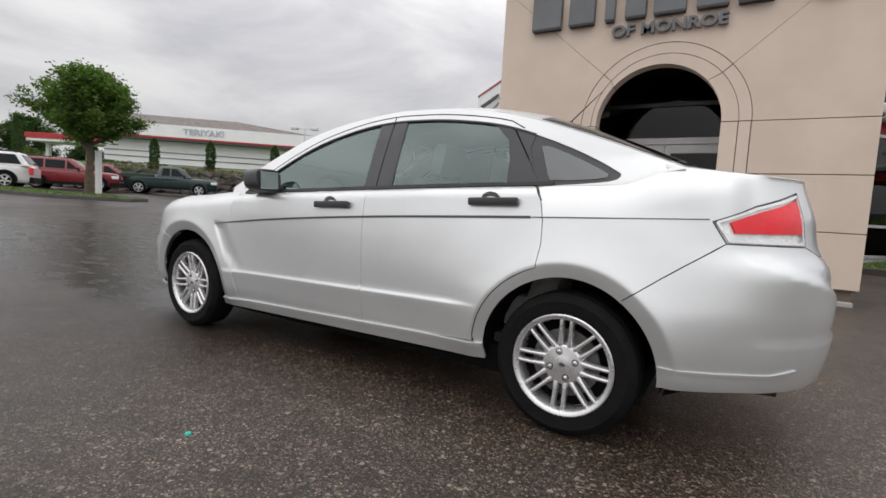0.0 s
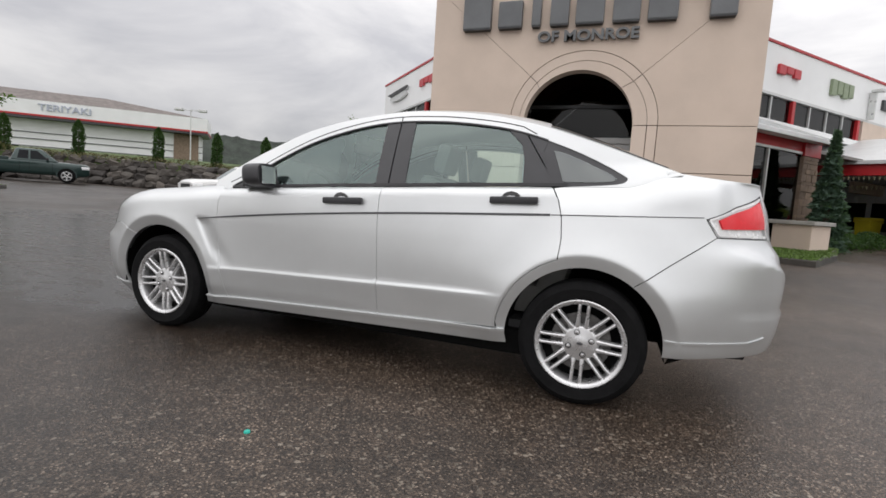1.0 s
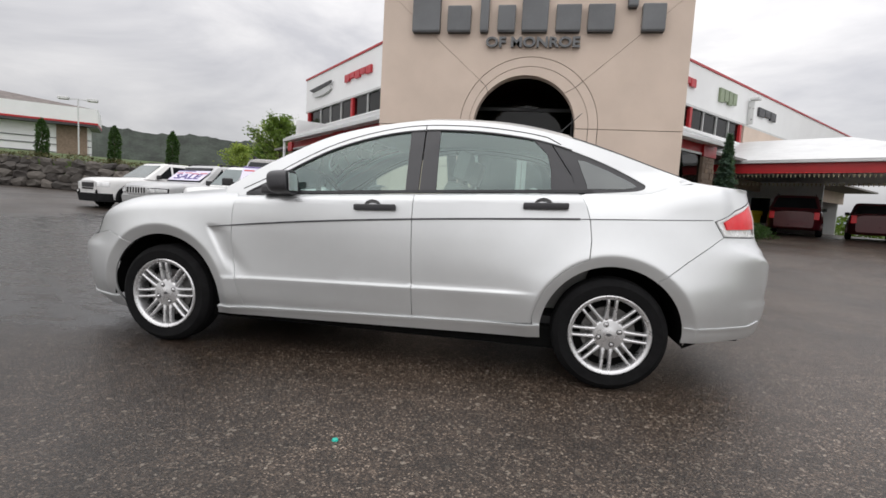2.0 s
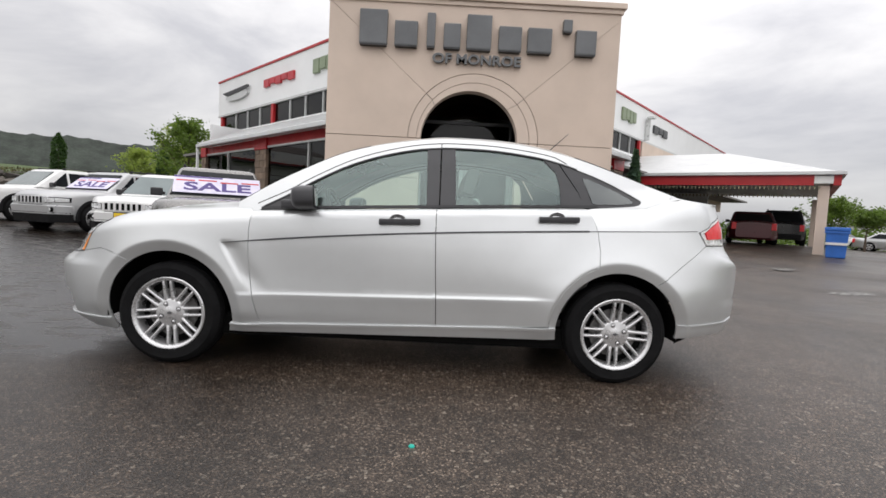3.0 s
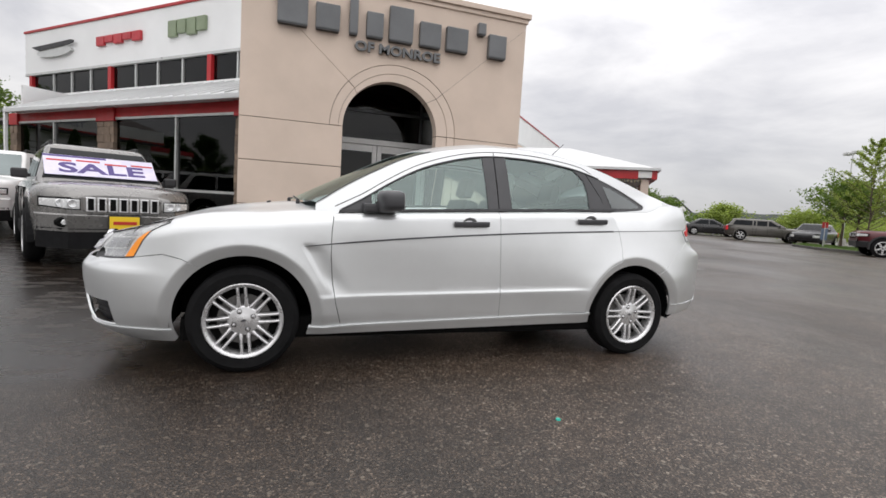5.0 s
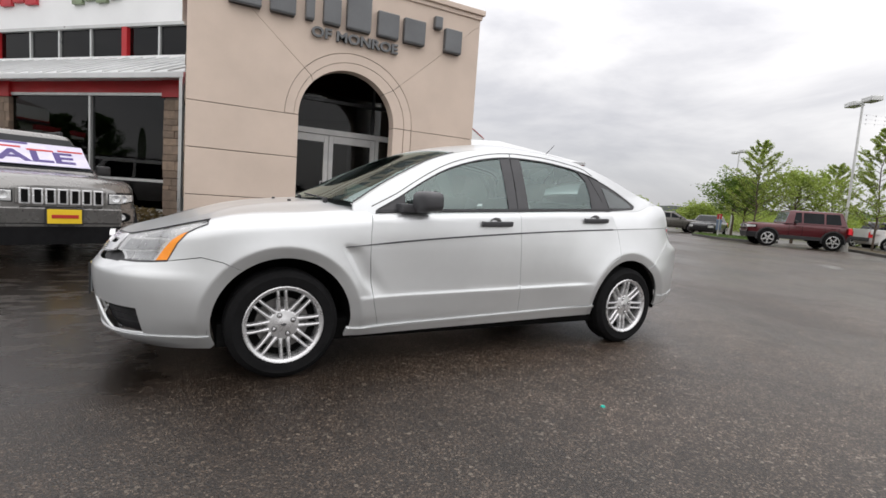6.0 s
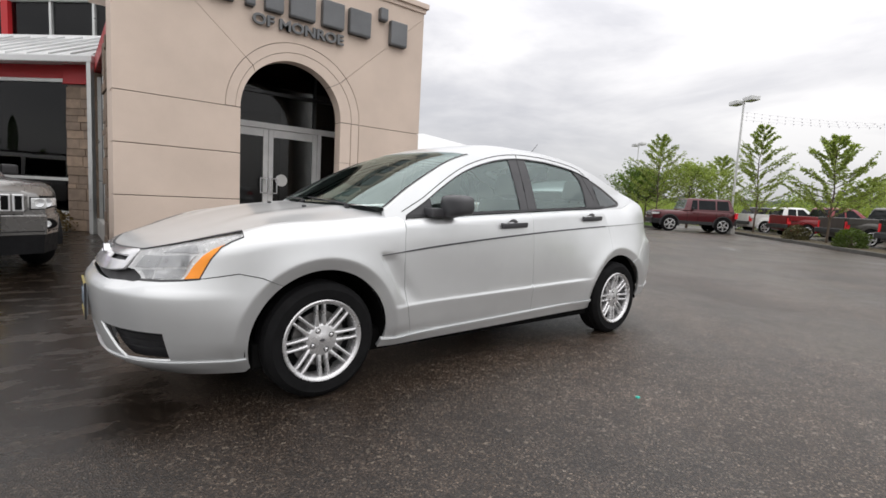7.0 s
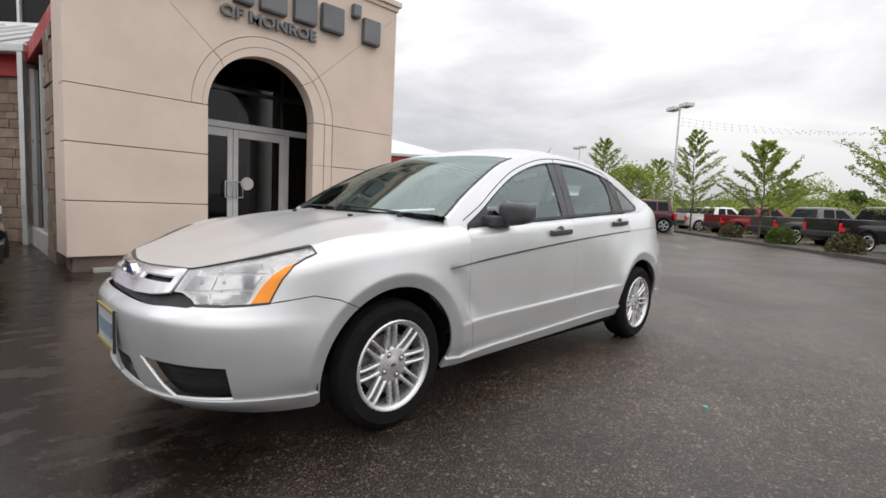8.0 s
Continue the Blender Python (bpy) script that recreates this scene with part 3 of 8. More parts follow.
def wing(name, m, x0, x1, eave0, eave1, up0, up1, setback, piers, mullions, uppers, reds, tan=None, deep=5.8):
    w = thing(name, "white-panelled showroom wing with red bands and dark glazing", "building", m, kind="structure")
    # ground floor
    part("red_band", box(x0, x1, -0.05, 0.25, 3.0, 3.262, 0.006), RED_PAINT, w)
    for a, b in piers:
        part("red_cap", box(a - 0.04, b + 0.04, -0.12, -0.052, 2.89, 3.262, 0.006), RED_PAINT, w)
    part("head_bar", box(x0, x1, -0.07, 0.05, 2.93, 2.998, 0.005), ALU, w)
    part("base_wall", box(x0, x1, -0.06, 0.2, -0.05, 0.32, 0.01), CONCRETE, w)
    spots = sorted([x0] + [p for pr in piers for p in pr] + mullions + [x1])
    for a, b in zip(spots, spots[1:]):
        if any(abs(a - p0) < 1e-6 and abs(b - p1) < 1e-6 for p0, p1 in piers):
            continue
        pane("pane", a + 0.02, b - 0.02, 0.32, 2.93, 0.0, w)
    for xm in mullions:
        part("mullion", box(xm - 0.03, xm + 0.03, -0.07, 0.07, 0.32, 2.93, 0.004), ALU, w)
    for (a, b) in zip([x0] + [p[1] for p in piers], [p[0] for p in piers] + [x1]):
        if b - a > 0.3:
            part("sill_bar", box(a, b, -0.06, 0.06, 1.0, 1.06, 0.004), ALU, w)
            part("sill_bar", box(a, b, -0.08, 0.06, 0.322, 0.39, 0.004), ALU, w)
    # lean-to metal roof between eave and upper wall
    zs, zl = 4.36, 3.37
    ey = -0.40
    bm = bmesh.new()
    slope = [(ey, zl), (setback, zs), (setback, zs - 0.1), (ey, zl - 0.025)]
    va = [bm.verts.new((eave0, y, z)) for y, z in slope]
    vb = [bm.verts.new((eave1, y, z)) for y, z in slope]
    bm.faces.new(va), bm.faces.new(list(reversed(vb)))
    for i in range(4):
        bm.faces.new((va[i], va[(i + 1) % 4], vb[(i + 1) % 4], vb[i]))
    bmesh.ops.recalc_face_normals(bm, faces=bm.faces)
    roof = part("lean_to_roof", bm, ROOF_METAL, w)
    count = int((eave1 - eave0) / 0.45)
    for i in range(count + 1):
        x = eave0 + 0.05 + i * (eave1 - eave0 - 0.1) / count
        bmr = bmesh.new()
        add_box(bmr, x - 0.014, x + 0.014, 0, math.hypot(setback - ey, zs - zl) - 0.03, 0, 0.03, 0, Matrix.Translation((0, ey, zl + 0.002)) @ Matrix.Rotation(math.atan2(zs - zl, setback - ey), 4, "X"))
        part("roof_seam", bmr, ROOF_METAL, roof)
    part("gutter", box(eave0, eave1, ey - 0.11, ey - 0.003, zl - 0.16, zl - 0.03, 0.02), ROOF_METAL, w)
    part("soffit", box(eave0, eave1, ey + 0.04, -0.06, 3.265, 3.285), WHITE_PANEL, w)
    part("eave_board", box(eave0, eave1, ey, ey + 0.035, zl - 0.13, zl - 0.03, 0.004), ROOF_METAL, w)
    # upper wall
    part("upper_wall", box(up0, up1, setback, setback + 0.25, 5.30, 6.85, 0.006), WHITE_PANEL, w)
    part("cap", box(up0 - 0.04, up1 + 0.04, setback - 0.04, setback + 0.3, 6.852, 6.94, 0.01), RED_PAINT, w)
    part("lower_sill", box(up0, up1, setback - 0.03, setback + 0.25, 4.2, 4.42, 0.005), WHITE_PANEL, w)
    part("window_head", box(up0, up1, setback - 0.012, setback + 0.2, 5.21, 5.298, 0.005), ALU, w)
    u0, u1 = uppers[0], uppers[-1]
    for a, b in zip(uppers, uppers[1:]):
        pane("pane", a + 0.02, b - 0.02, 4.42, 5.21, setback + 0.1, w)
    for xm in uppers:
        if min(abs(xm - r) for r in reds) > 0.2:
            part("mullion", box(xm - 0.03, xm + 0.03, setback + 0.03, setback + 0.14, 4.42, 5.21, 0.004), ALU, w)
    for r in reds:
        part("red_post", box(r - 0.09, r + 0.09, setback - 0.02, setback + 0.15, 4.42, 5.21, 0.005), RED_PAINT, w)
    if tan:
        part("tan_wall", box(tan[0], tan[1], setback - 0.02, setback + 0.15, 2.4, 5.21, 0.005), STUCCO, w)
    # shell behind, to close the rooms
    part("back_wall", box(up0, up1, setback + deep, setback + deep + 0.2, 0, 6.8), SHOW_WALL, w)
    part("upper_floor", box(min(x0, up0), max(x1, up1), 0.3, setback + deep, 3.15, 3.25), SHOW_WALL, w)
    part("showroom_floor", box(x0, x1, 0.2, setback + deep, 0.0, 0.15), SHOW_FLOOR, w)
    part("flat_roof", box(up0, up1, setback + 0.25, setback + deep + 0.2, 6.5, 6.6), ROOF_METAL, w)
    part("end_wall", box(x0 - 0.12, x0, 0.26, setback + deep + 0.1, 0, 4.3), WHITE_PANEL, w)
    part("end_wall", box(up0, up0 + 0.2, setback + 0.26, setback + deep + 0.1, 4.3, 6.79), WHITE_PANEL, w)
    part("end_wall", box(up1 - 0.2, up1, setback + 0.26, setback + deep + 0.1, 0, 6.79), WHITE_PANEL, w)
    return w


left_wing = wing("showroom_wing", LEFT, -11.3, 0.0, -10.8, 0.34, -14.8, 3.0, 1.87,
                 [(-11.3, -10.85), (-6.3, -5.5), (-0.6, -0.02)], [-8.7, -2.84],
                 [-14.3, -12.85, -11.62, -10.4, -9.16, -7.77, -6.6, -5.37, -4.07, -2.9, -1.77, -0.6, 1.0], [-14.4, -9.16, -4.07, 1.0], None, 2.2)
right_wing = wing("showroom_wing", RIGHT, -2.5, 1.85, -2.4, 1.75, -1.5, 27.0, 2.05,
                  [(1.0, 1.8)], [-0.7],
                  [-1.2, 0.4, 1.8, 3.0, 4.32, 5.5, 6.7, 7.9, 9.0], [4.32, 9.08], (9.4, 26.9))


def stone_pier(m, x0, x1, y0, y1, z0, z1, seed):
    """A pier of ledge stones, course by course."""
    rnd = random.Random(seed)
    p = thing("stone_pier", "pier clad in brown and tan ledge stones", "pier", m, kind="structure")
    part("core", box(x0 + 0.02, x1 - 0.02, y0 + 0.02, y1 - 0.02, z0, z1), GROOVE, p)
    z = z0
    while z < z1 - 0.05:
        h = min(rnd.uniform(0.09, 0.24), z1 - z)
        x = x0
        while x < x1 - 0.02:
            w = min(rnd.uniform(0.18, 0.42), x1 - x)
            if x1 - x - w < 0.1:
                w = x1 - x
            d = rnd.uniform(0, 0.025)
            part("stone", box(x + 0.004, x + w - 0.004, y0 - d, y1 + 0.01, z + 0.004, z + h - 0.004, 0.008), STONE, p)
            x += w
        z += h
    return p


stone_pier(LEFT, -6.3, -5.5, -0.09, 0.2, 0.0, 2.885, 1)
stone_pier(LEFT, -0.6, -0.02, -0.09, 0.2, 0.0, 2.885, 2)
stone_pier(LEFT, -11.3, -10.85, -0.09, 0.2, 0.0, 2.885, 3)
stone_pier(RIGHT, 1.0, 1.8, -0.09, 0.2, 0.0, 2.885, 4)
SIDE = Matrix(((0, 1, 0, TX0 + 0.03), (-1, 0, 0, 0), (0, 0, 1, 0), (0, 0, 0, 1)))
# glazed flank between tower and wing: own x runs towards the street
stone_pier(SIDE, -6.3, -5.55, -0.02, 0.25, 0.0, 3.09, 5)
flank = thing("flank_glazing", "tall dark glazed flank between stone piers", "wall", SIDE, kind="structure")
pane("pane", -8.6, -6.3, 0.3, 3.0, 0.1, flank)
bars(flank, "mullion", [(-6.38, -6.31, 0.3, 3.0), (-7.4, -7.34, 0.3, 3.0), (-8.7, -8.62, 0.3, 3.0)], 0.04, 0.16, ALU)
part("red_band", box(-9.0, -5.5, 0.0, 0.25, 3.1, 3.36, 0.005), RED_PAINT, flank)
part("base_wall", box(-9.0, -6.3, 0.0, 0.25, -0.05, 0.3, 0.01), CONCRETE, flank)
stone_pier(SIDE, -9.0, -8.7, -0.02, 0.25, 0.0, 3.09, 6)
pipe = bmesh.new()
add_box(pipe, 0.22, 0.31, -0.50, -0.41, 0.0, 3.25, 0.012)
spout = part("downpipe", pipe, ALU)
spout.matrix_basis = LEFT
tagged(spout, "pale grey square downpipe at the eave corner", "downpipe")
pipe2 = bmesh.new()
add_box(pipe2, -10.78, -10.68, -0.50, -0.41, 0.0, 3.25, 0.012)
spout2 = part("downpipe", pipe2, WHITE_PANEL)
spout2.matrix_basis = LEFT
tagged(spout2, "white square downpipe at the far eave corner", "downpipe")

# maker's signs on the white walls, as plain shapes
SIGN_RED = surface("sign_red", (0.45, 0.03, 0.04), 0.4, vary=0.1)
SIGN_GREEN = surface("sign_grey_green", (0.22, 0.27, 0.17), 0.4, vary=0.1)


def badge(m, x, z, w, h, mat, label):
    """An oval sign with a dark face over a bright rim."""
    t = thing("oval_sign", label, "sign", m)
    rim = revolve([(-0.10, 0.001), (-0.10, 0.5), (0.0, 0.5), (0.0, 0.001)], 36)
    bmesh.ops.transform(rim, matrix=Matrix.Translation((x + 0.02 * w, -0.003, z - 0.22 * h)) @ Matrix.Diagonal((w * 0.86, 1, h * 0.75, 1)), verts=rim.verts)
    part("rim", rim, ALU, t, "bright crescent rim")
    blade = [(-0.53, 0.30), (-0.2, 0.34), (0.2, 0.40), (0.47, 0.44), (0.53, 0.36), (0.52, 0.20), (0.36, 0.10), (0.0, 0.02), (-0.34, -0.04), (-0.44, 0.12)]
    part("face", prism([(x + p * w, z + q * h) for p, q in blade], -0.135, -0.102), mat, t, "near-black wing-shaped face")


def bars_sign(m, x0, x1, z0, z1, count, mat, label):
    """A row of plain raised blocks where a maker's name stands."""
    t = thing("block_sign", label, "sign", m)
    step = (x1 - x0) / count
    for i in range(count):
        part("block", box(x0 + i * step + 0.03, x0 + (i + 1) * step - 0.03, -0.10, -0.002, z0 + (0.08 if i % 2 else 0), z1, 0.015), mat, t)


LU, RU = LEFT @ pose(0, 1.87, 0), RIGHT @ pose(0, 2.05, 0)
badge(LU, -12.6, 6.08, 2.7, 0.5, BLACK_PLASTIC, "dark oval wing-shaped sign with a bright rim")
bars_sign(LU, -9.85, -7.3, 5.93, 6.24, 5, SIGN_RED, "row of raised red sign blocks on white wall")
bars_sign(LU, -5.95, -4.15, 5.86, 6.36, 4, SIGN_GREEN, "row of raised grey-green sign blocks on white wall")
bars_sign(RU, 3.0, 4.4, 5.93, 6.24, 3, SIGN_RED, "row of raised red sign blocks on white wall")
bars_sign(RU, 6.5, 8.2, 5.80, 6.36, 4, SIGN_GREEN, "row of raised grey-green sign blocks on white wall")
bars_sign(RU, 10.7, 12.9, 5.85, 6.25, 3, DARK_METAL, "row of raised dark sign blocks on white wall")
lampbox = bmesh.new()
add_box(lampbox, 9.62, 9.70, -0.25, -0.02, 5.3, 6.35, 0.01)
add_box(lampbox, 9.5, 9.85, -0.45, -0.1, 6.35, 6.45, 0.01)
ll = part("wall_lamp", lampbox, ALU)
ll.matrix_basis = RU
tagged(ll, "grey wall-mounted flood lamp on an upright arm", "lamp")

# ---- service canopy ----
canopy = thing("service_canopy", "white hipped drive-through canopy with a red fascia", "canopy", kind="structure")
A0, B0 = Vector((8.1, 17.2, 0)), Vector((13.85, 12.95, 0))
cd = (B0 - A0).normalized()
cn = Vector((-cd.y, cd.x, 0))
CAN = Matrix(((cd.x, cn.x, 0, A0.x), (cd.y, cn.y, 0, A0.y), (0, 0, 1, 0), (0, 0, 0, 1)))
canopy.matrix_basis = CAN
CL, CD, CE = (B0 - A0).length, 9.0, 3.16
bm = bmesh.new()
eave = [(-3.0, 0), (CL, 0), (CL, CD), (-3.0, CD)]
ridge = [(-3.0, CD / 2), (CL - 3.9, CD / 2)]
ve = [bm.verts.new((x, y, CE)) for x, y in eave]
vr = [bm.verts.new((x, y, CE + 1.35)) for x, y in ridge]
for f in ((ve[0], ve[1], vr[1], vr[0]), (ve[1], ve[2], vr[1]), (ve[2], ve[3], vr[0], vr[1]), (ve[3], ve[0], vr[0])):
    bm.faces.new(f)
bm.faces.new(list(reversed(ve)))
part("roof", bm, ROOF_METAL, canopy)
part("gutter", box(-2.2, CL + 0.02, -0.12, -0.002, CE - 0.1, CE + 0.02, 0.01), ROOF_METAL, canopy)
part("gutter", box(CL + 0.002, CL + 0.12, -0.12, CD, CE - 0.1, CE + 0.02, 0.01), ROOF_METAL, canopy)
part("red_fascia", box(-2.2, CL - 0.75, 0.0, 0.08, CE - 0.46, CE - 0.1, 0.005), RED_PAINT, canopy)
part("red_fascia", box(CL - 0.22, CL, 0.0, CD, CE - 0.46, CE - 0.1, 0.005), RED_PAINT, canopy)
part("notice_board", box(CL - 0.75, CL - 0.22, -0.02, 0.08, CE - 0.4, CE - 0.13, 0.004), WHITE_PAINT, canopy, "small white notice board")
part("soffit", box(-2.2, CL - 0.25, 0.1, CD - 0.1, CE - 0.3, CE - 0.26), WHITE_PANEL, canopy)
for px, py in ((CL - 0.45, 0.3), (CL - 0.45, CD - 0.4)):
    part("post", box(px - 0.16, px + 0.16, py - 0.16, py + 0.16, 0, CE - 0.46, 0.01), STUCCO, canopy)
part("back_wall", box(-2.2, 2.2, 7.0, 7.2, 0, CE - 0.3), WHITE_PANEL, canopy)
for x0 in (-1.6, -0.6, 0.4, 1.4):
    part("window_pane", box(x0, x0 + 0.8, 6.96, 6.99, 0.9, 2.1), WINDOW, canopy)
# two strings of little flags under the fascia
flags = bmesh.new()
for row, (zf, yf) in enumerate(((CE - 0.5, 0.05), (CE - 0.72, 1.4))):
    n = 64
    for i in range(n):
        x = -1.9 + i * (CL + 1.4) / n
        v = [flags.verts.new(p) for p in ((x, yf, zf), (x + 0.075, yf, zf), (x + 0.037, yf + 0.02, zf - 0.12))]
        flags.faces.new(v)
tagged(part("pennant_strings", flags, surface("pennant_cloth", (0.26, 0.235, 0.15), 0.7, vary=0.7, scale=3.0), None), "strings of small pale and yellow pennants", "pennants", kind="stuff").matrix_basis = CAN

# ---- the silver saloon: smooth surfaces cut into panels ----
from mathutils.geometry import delaunay_2d_cdt


def resample(poly, step, closed=True):
    out = []
    pts = list(poly)
    for (x0, y0), (x1, y1) in zip(pts, pts[1:] + pts[:1] if closed else pts[1:]):
        n = max(1, int(math.ceil(math.hypot(x1 - x0, y1 - y0) / step)))
        out += [(x0 + (x1 - x0) * i / n, y0 + (y1 - y0) * i / n) for i in range(n)]
    if not closed:
        out.append(pts[-1])
    return out


def area_of(poly):
    return 0.5 * sum(x0 * y1 - x1 * y0 for (x0, y0), (x1, y1) in zip(poly, poly[1:] + poly[:1]))


def shrink(poly, d):
    """Moves a closed outline inwards by d."""
    sign = 1 if area_of(poly) > 0 else -1
    out = []
    n = len(poly)
    for i in range(n):
        (xa, ya), (xb, yb), (xc, yc) = poly[i - 1], poly[i], poly[(i + 1) % n]
        e1, e2 = Vector((xb - xa, yb - ya)).normalized(), Vector((xc - xb, yc - yb)).normalized()
        nrm = Vector((-(e1.y + e2.y), e1.x + e2.x))
        if nrm.length < 1e-6:
            nrm = Vector((-e1.y, e1.x))
        nrm.normalize()
        out.append((xb + sign * d * nrm.x, yb + sign * d * nrm.y))
    return out


def normal_at(fn, a, b, up, h=0.004):
    p, q = Vector(fn(a + h, b)) - Vector(fn(a - h, b)), Vector(fn(a, b + h)) - Vector(fn(a, b - h))
    n = p.cross(q)
    if n.length < 1e-12:
        return Vector(up)
    n.normalize()
    return n if n.dot(Vector(up)) > 0 else -n


def panel(name, fn, poly, material, parent, up=(0, -1, 0.2), step=0.035, gap=0.0023, lip=0.022, both="two", holes=(), offset=0.0, label="", flat=False, guides=()):
    """A sheet on the surface fn, cut to an outline, with its edges turned in. both: two (an object on each side), one (both halves in one mesh), no."""
    poly = resample(poly, step)
    if gap:
        poly = shrink(poly, gap)
    if area_of(poly) < 0:
        poly.reverse()
    loops = [poly] + [resample(h, step) for h in holes]
    pts, edges = [], []
    for lp in loops:
        base = len(pts)
        pts += lp
        edges += [(base + i, base + (i + 1) % len(lp)) for i in range(len(lp))]
    xs, ys = [p[0] for p in poly], [p[1] for p in poly]
    for gd in guides:
        last = None
        for p in resample(list(gd), step, closed=False):
            if inside(p[0], p[1], poly) and min(math.hypot(p[0] - q[0], p[1] - q[1]) for q in poly) > step * 0.3:
                pts.append(p)
                if last is not None:
                    edges.append((last, len(pts) - 1))
                last = len(pts) - 1
            else:
                last = None
    edge_pts = np.array(pts)
    row = 0
    y = min(ys) + step * 0.5
    while y < max(ys):
        x = min(xs) + (step * 0.5 if row % 2 else step)
        while x < max(xs):
            if inside(x, y, poly) and not any(inside(x, y, h) for h in loops[1:]) and np.min(np.hypot(edge_pts[:, 0] - x, edge_pts[:, 1] - y)) > step * 0.45:
                pts.append((x, y))
            x += step
        y += step * 0.87
        row += 1
    res = delaunay_2d_cdt([Vector(p) for p in pts], edges, [], 0, 1e-6)
    v2 = [(v.x, v.y) for v in res[0]]
    tris = []
    for f in res[2]:
        cx, cy = sum(v2[i][0] for i in f) / len(f), sum(v2[i][1] for i in f) / len(f)
        if inside(cx, cy, poly) and not any(inside(cx, cy, h) for h in loops[1:]):
            tris.append(list(f))
    norms = [normal_at(fn, a, b, up) for a, b in v2]
    co = [Vector(fn(a, b)) + n * offset for (a, b), n in zip(v2, norms)]
    faces = []
    for f in tris:
        n = (co[f[1]] - co[f[0]]).cross(co[f[2]] - co[f[0]])
        faces.append(f if n.dot(norms[f[0]]) > 0 else f[::-1])
    count = {}
    for f in faces:
        for a, b in zip(f, f[1:] + f[:1]):
            count[(a, b)] = 1
    rim = [(a, b) for a, b in count if (b, a) not in count]
    if lip:
        for a, b in rim:
            if abs(co[a].y) < 2e-3 and abs(co[b].y) < 2e-3:
                continue
            d = (co[b] - co[a])
            side = d.cross(norms[a])
            if side.length < 1e-9:
                continue
            side.normalize()
            i = len(co)
            co += [co[a].copy(), co[b].copy(), co[b] - norms[b] * lip, co[a] - norms[a] * lip]
            norms += [(side + norms[a]).normalized(), (side + norms[b]).normalized(), side, side]
            faces.append([i + 1, i, i + 3, i + 2])

    def emit(sign, extra=None):
        vs = [Vector((c.x, c.y * sign, c.z)) for c in co]
        ns = [Vector((c.x, c.y * sign, c.z)) for c in norms]
        fs = faces if sign > 0 else [f[::-1] for f in faces]
        if extra:
            k = len(vs)
            vs += [Vector((c.x, -c.y * sign, c.z)) for c in co]
            ns += [Vector((c.x, -c.y * sign, c.z)) for c in norms]
            fs = fs + [[i + k for i in (f[::-1] if sign > 0 else f)] for f in faces]
        me = bpy.data.meshes.new(name)
        me.from_pydata(vs, [], fs)
        me.materials.append(material)
        me.polygons.foreach_set("use_smooth", [not flat] * len(me.polygons))
        if not flat:
            me.normals_split_custom_set_from_vertices([tuple(q) for q in ns])
        ob = new(name, me)
        ob.parent = parent
        if label:
            ob["label"] = label
        return ob

    first = emit(1, both == "one")
    if both == "two":
        emit(-1)
    return first


def ribbon(name, fn, line, width, proud, material, parent, up=(0, -1, 0.2), step=0.04, both=True, taper=False, deep=0.004):
    """A narrow moulding along a line on the surface fn."""
    line = resample(line, step, closed=False)
    for sign in ((1, -1) if both else (1,)):
        bm = bmesh.new()
        prev = None
        for i, (a, b) in enumerate(line):
            a2, b2 = line[min(i + 1, len(line) - 1)]
            a1, b1 = line[max(i - 1, 0)]
            t = Vector((a2 - a1, b2 - b1)).normalized()
            w = width / 2 * (min(1.0, 0.25 + 6 * i / len(line)) if taper else 1.0)
            n = normal_at(fn, a, b, up)
            lo, hi = Vector(fn(a + t.y * w, b - t.x * w)), Vector(fn(a - t.y * w, b + t.x * w))
            q = [lo - n * deep, lo + n * proud, hi + n * proud, hi - n * deep]
            ring = [bm.verts.new((c.x, c.y * sign, c.z)) for c in q]
            if prev:
                for j in range(4):
                    bm.faces.new((prev[j], prev[(j + 1) % 4], ring[(j + 1) % 4], ring[j]))
            else:
                bm.faces.new(ring)
            prev = ring
        bm.faces.new(list(reversed(prev)))
        bmesh.ops.recalc_face_normals(bm, faces=bm.faces)
        part(name, bm, material, parent)


def smoothstep(a, b, x):
    t = min(1.0, max(0.0, (x - a) / (b - a)))
    return t * t * (3 - 2 * t)


saloon = thing("saloon_car", "silver metallic four-door saloon with alloy wheels on wet asphalt", "car", pose(0, 0.026, 0))
WX, WZ, TYRE_R, RIM_R, AF, ARR = 1.3075, 0.296, 0.298, 0.206, 0.362, 0.358
WXF, BAND = -1.292, 0.062

# plan outline from the nose round to the tail, as (u, x, y)
side_w = lambda x: 0.851 + 0.012 * (1 - (x / 1.4) ** 2)
pts_plan = []
NOSE_X, NOSE_L, TAIL_X, TAIL_L = -1.30, 0.925, 1.45, 0.79
for i in range(121):
    th = radians(90 * i / 120)
    pts_plan.append((NOSE_X - NOSE_L * math.cos(th) ** (2 / 2.5), -side_w(NOSE_X) * math.sin(th) ** (2 / 2.8)))
for i in range(1, 100):
    x = NOSE_X + (TAIL_X - NOSE_X) * i / 100
    pts_plan.append((x, -side_w(x)))
for i in range(121):
    th = radians(90 * (1 - i / 120))
    pts_plan.append((TAIL_X + TAIL_L * math.cos(th) ** (2 / 2.5), -side_w(TAIL_X) * math.sin(th) ** (2 / 3.1)))
PX, PY = np.array([p[0] for p in pts_plan]), np.array([p[1] for p in pts_plan])
PU = np.concatenate([[0], np.cumsum(np.hypot(np.diff(PX), np.diff(PY)))])
PU = PU - PU[120] + NOSE_X
PU[120:220] = PX[120:220]
PU[220:] = PU[220:] - PU[220] + PX[220]
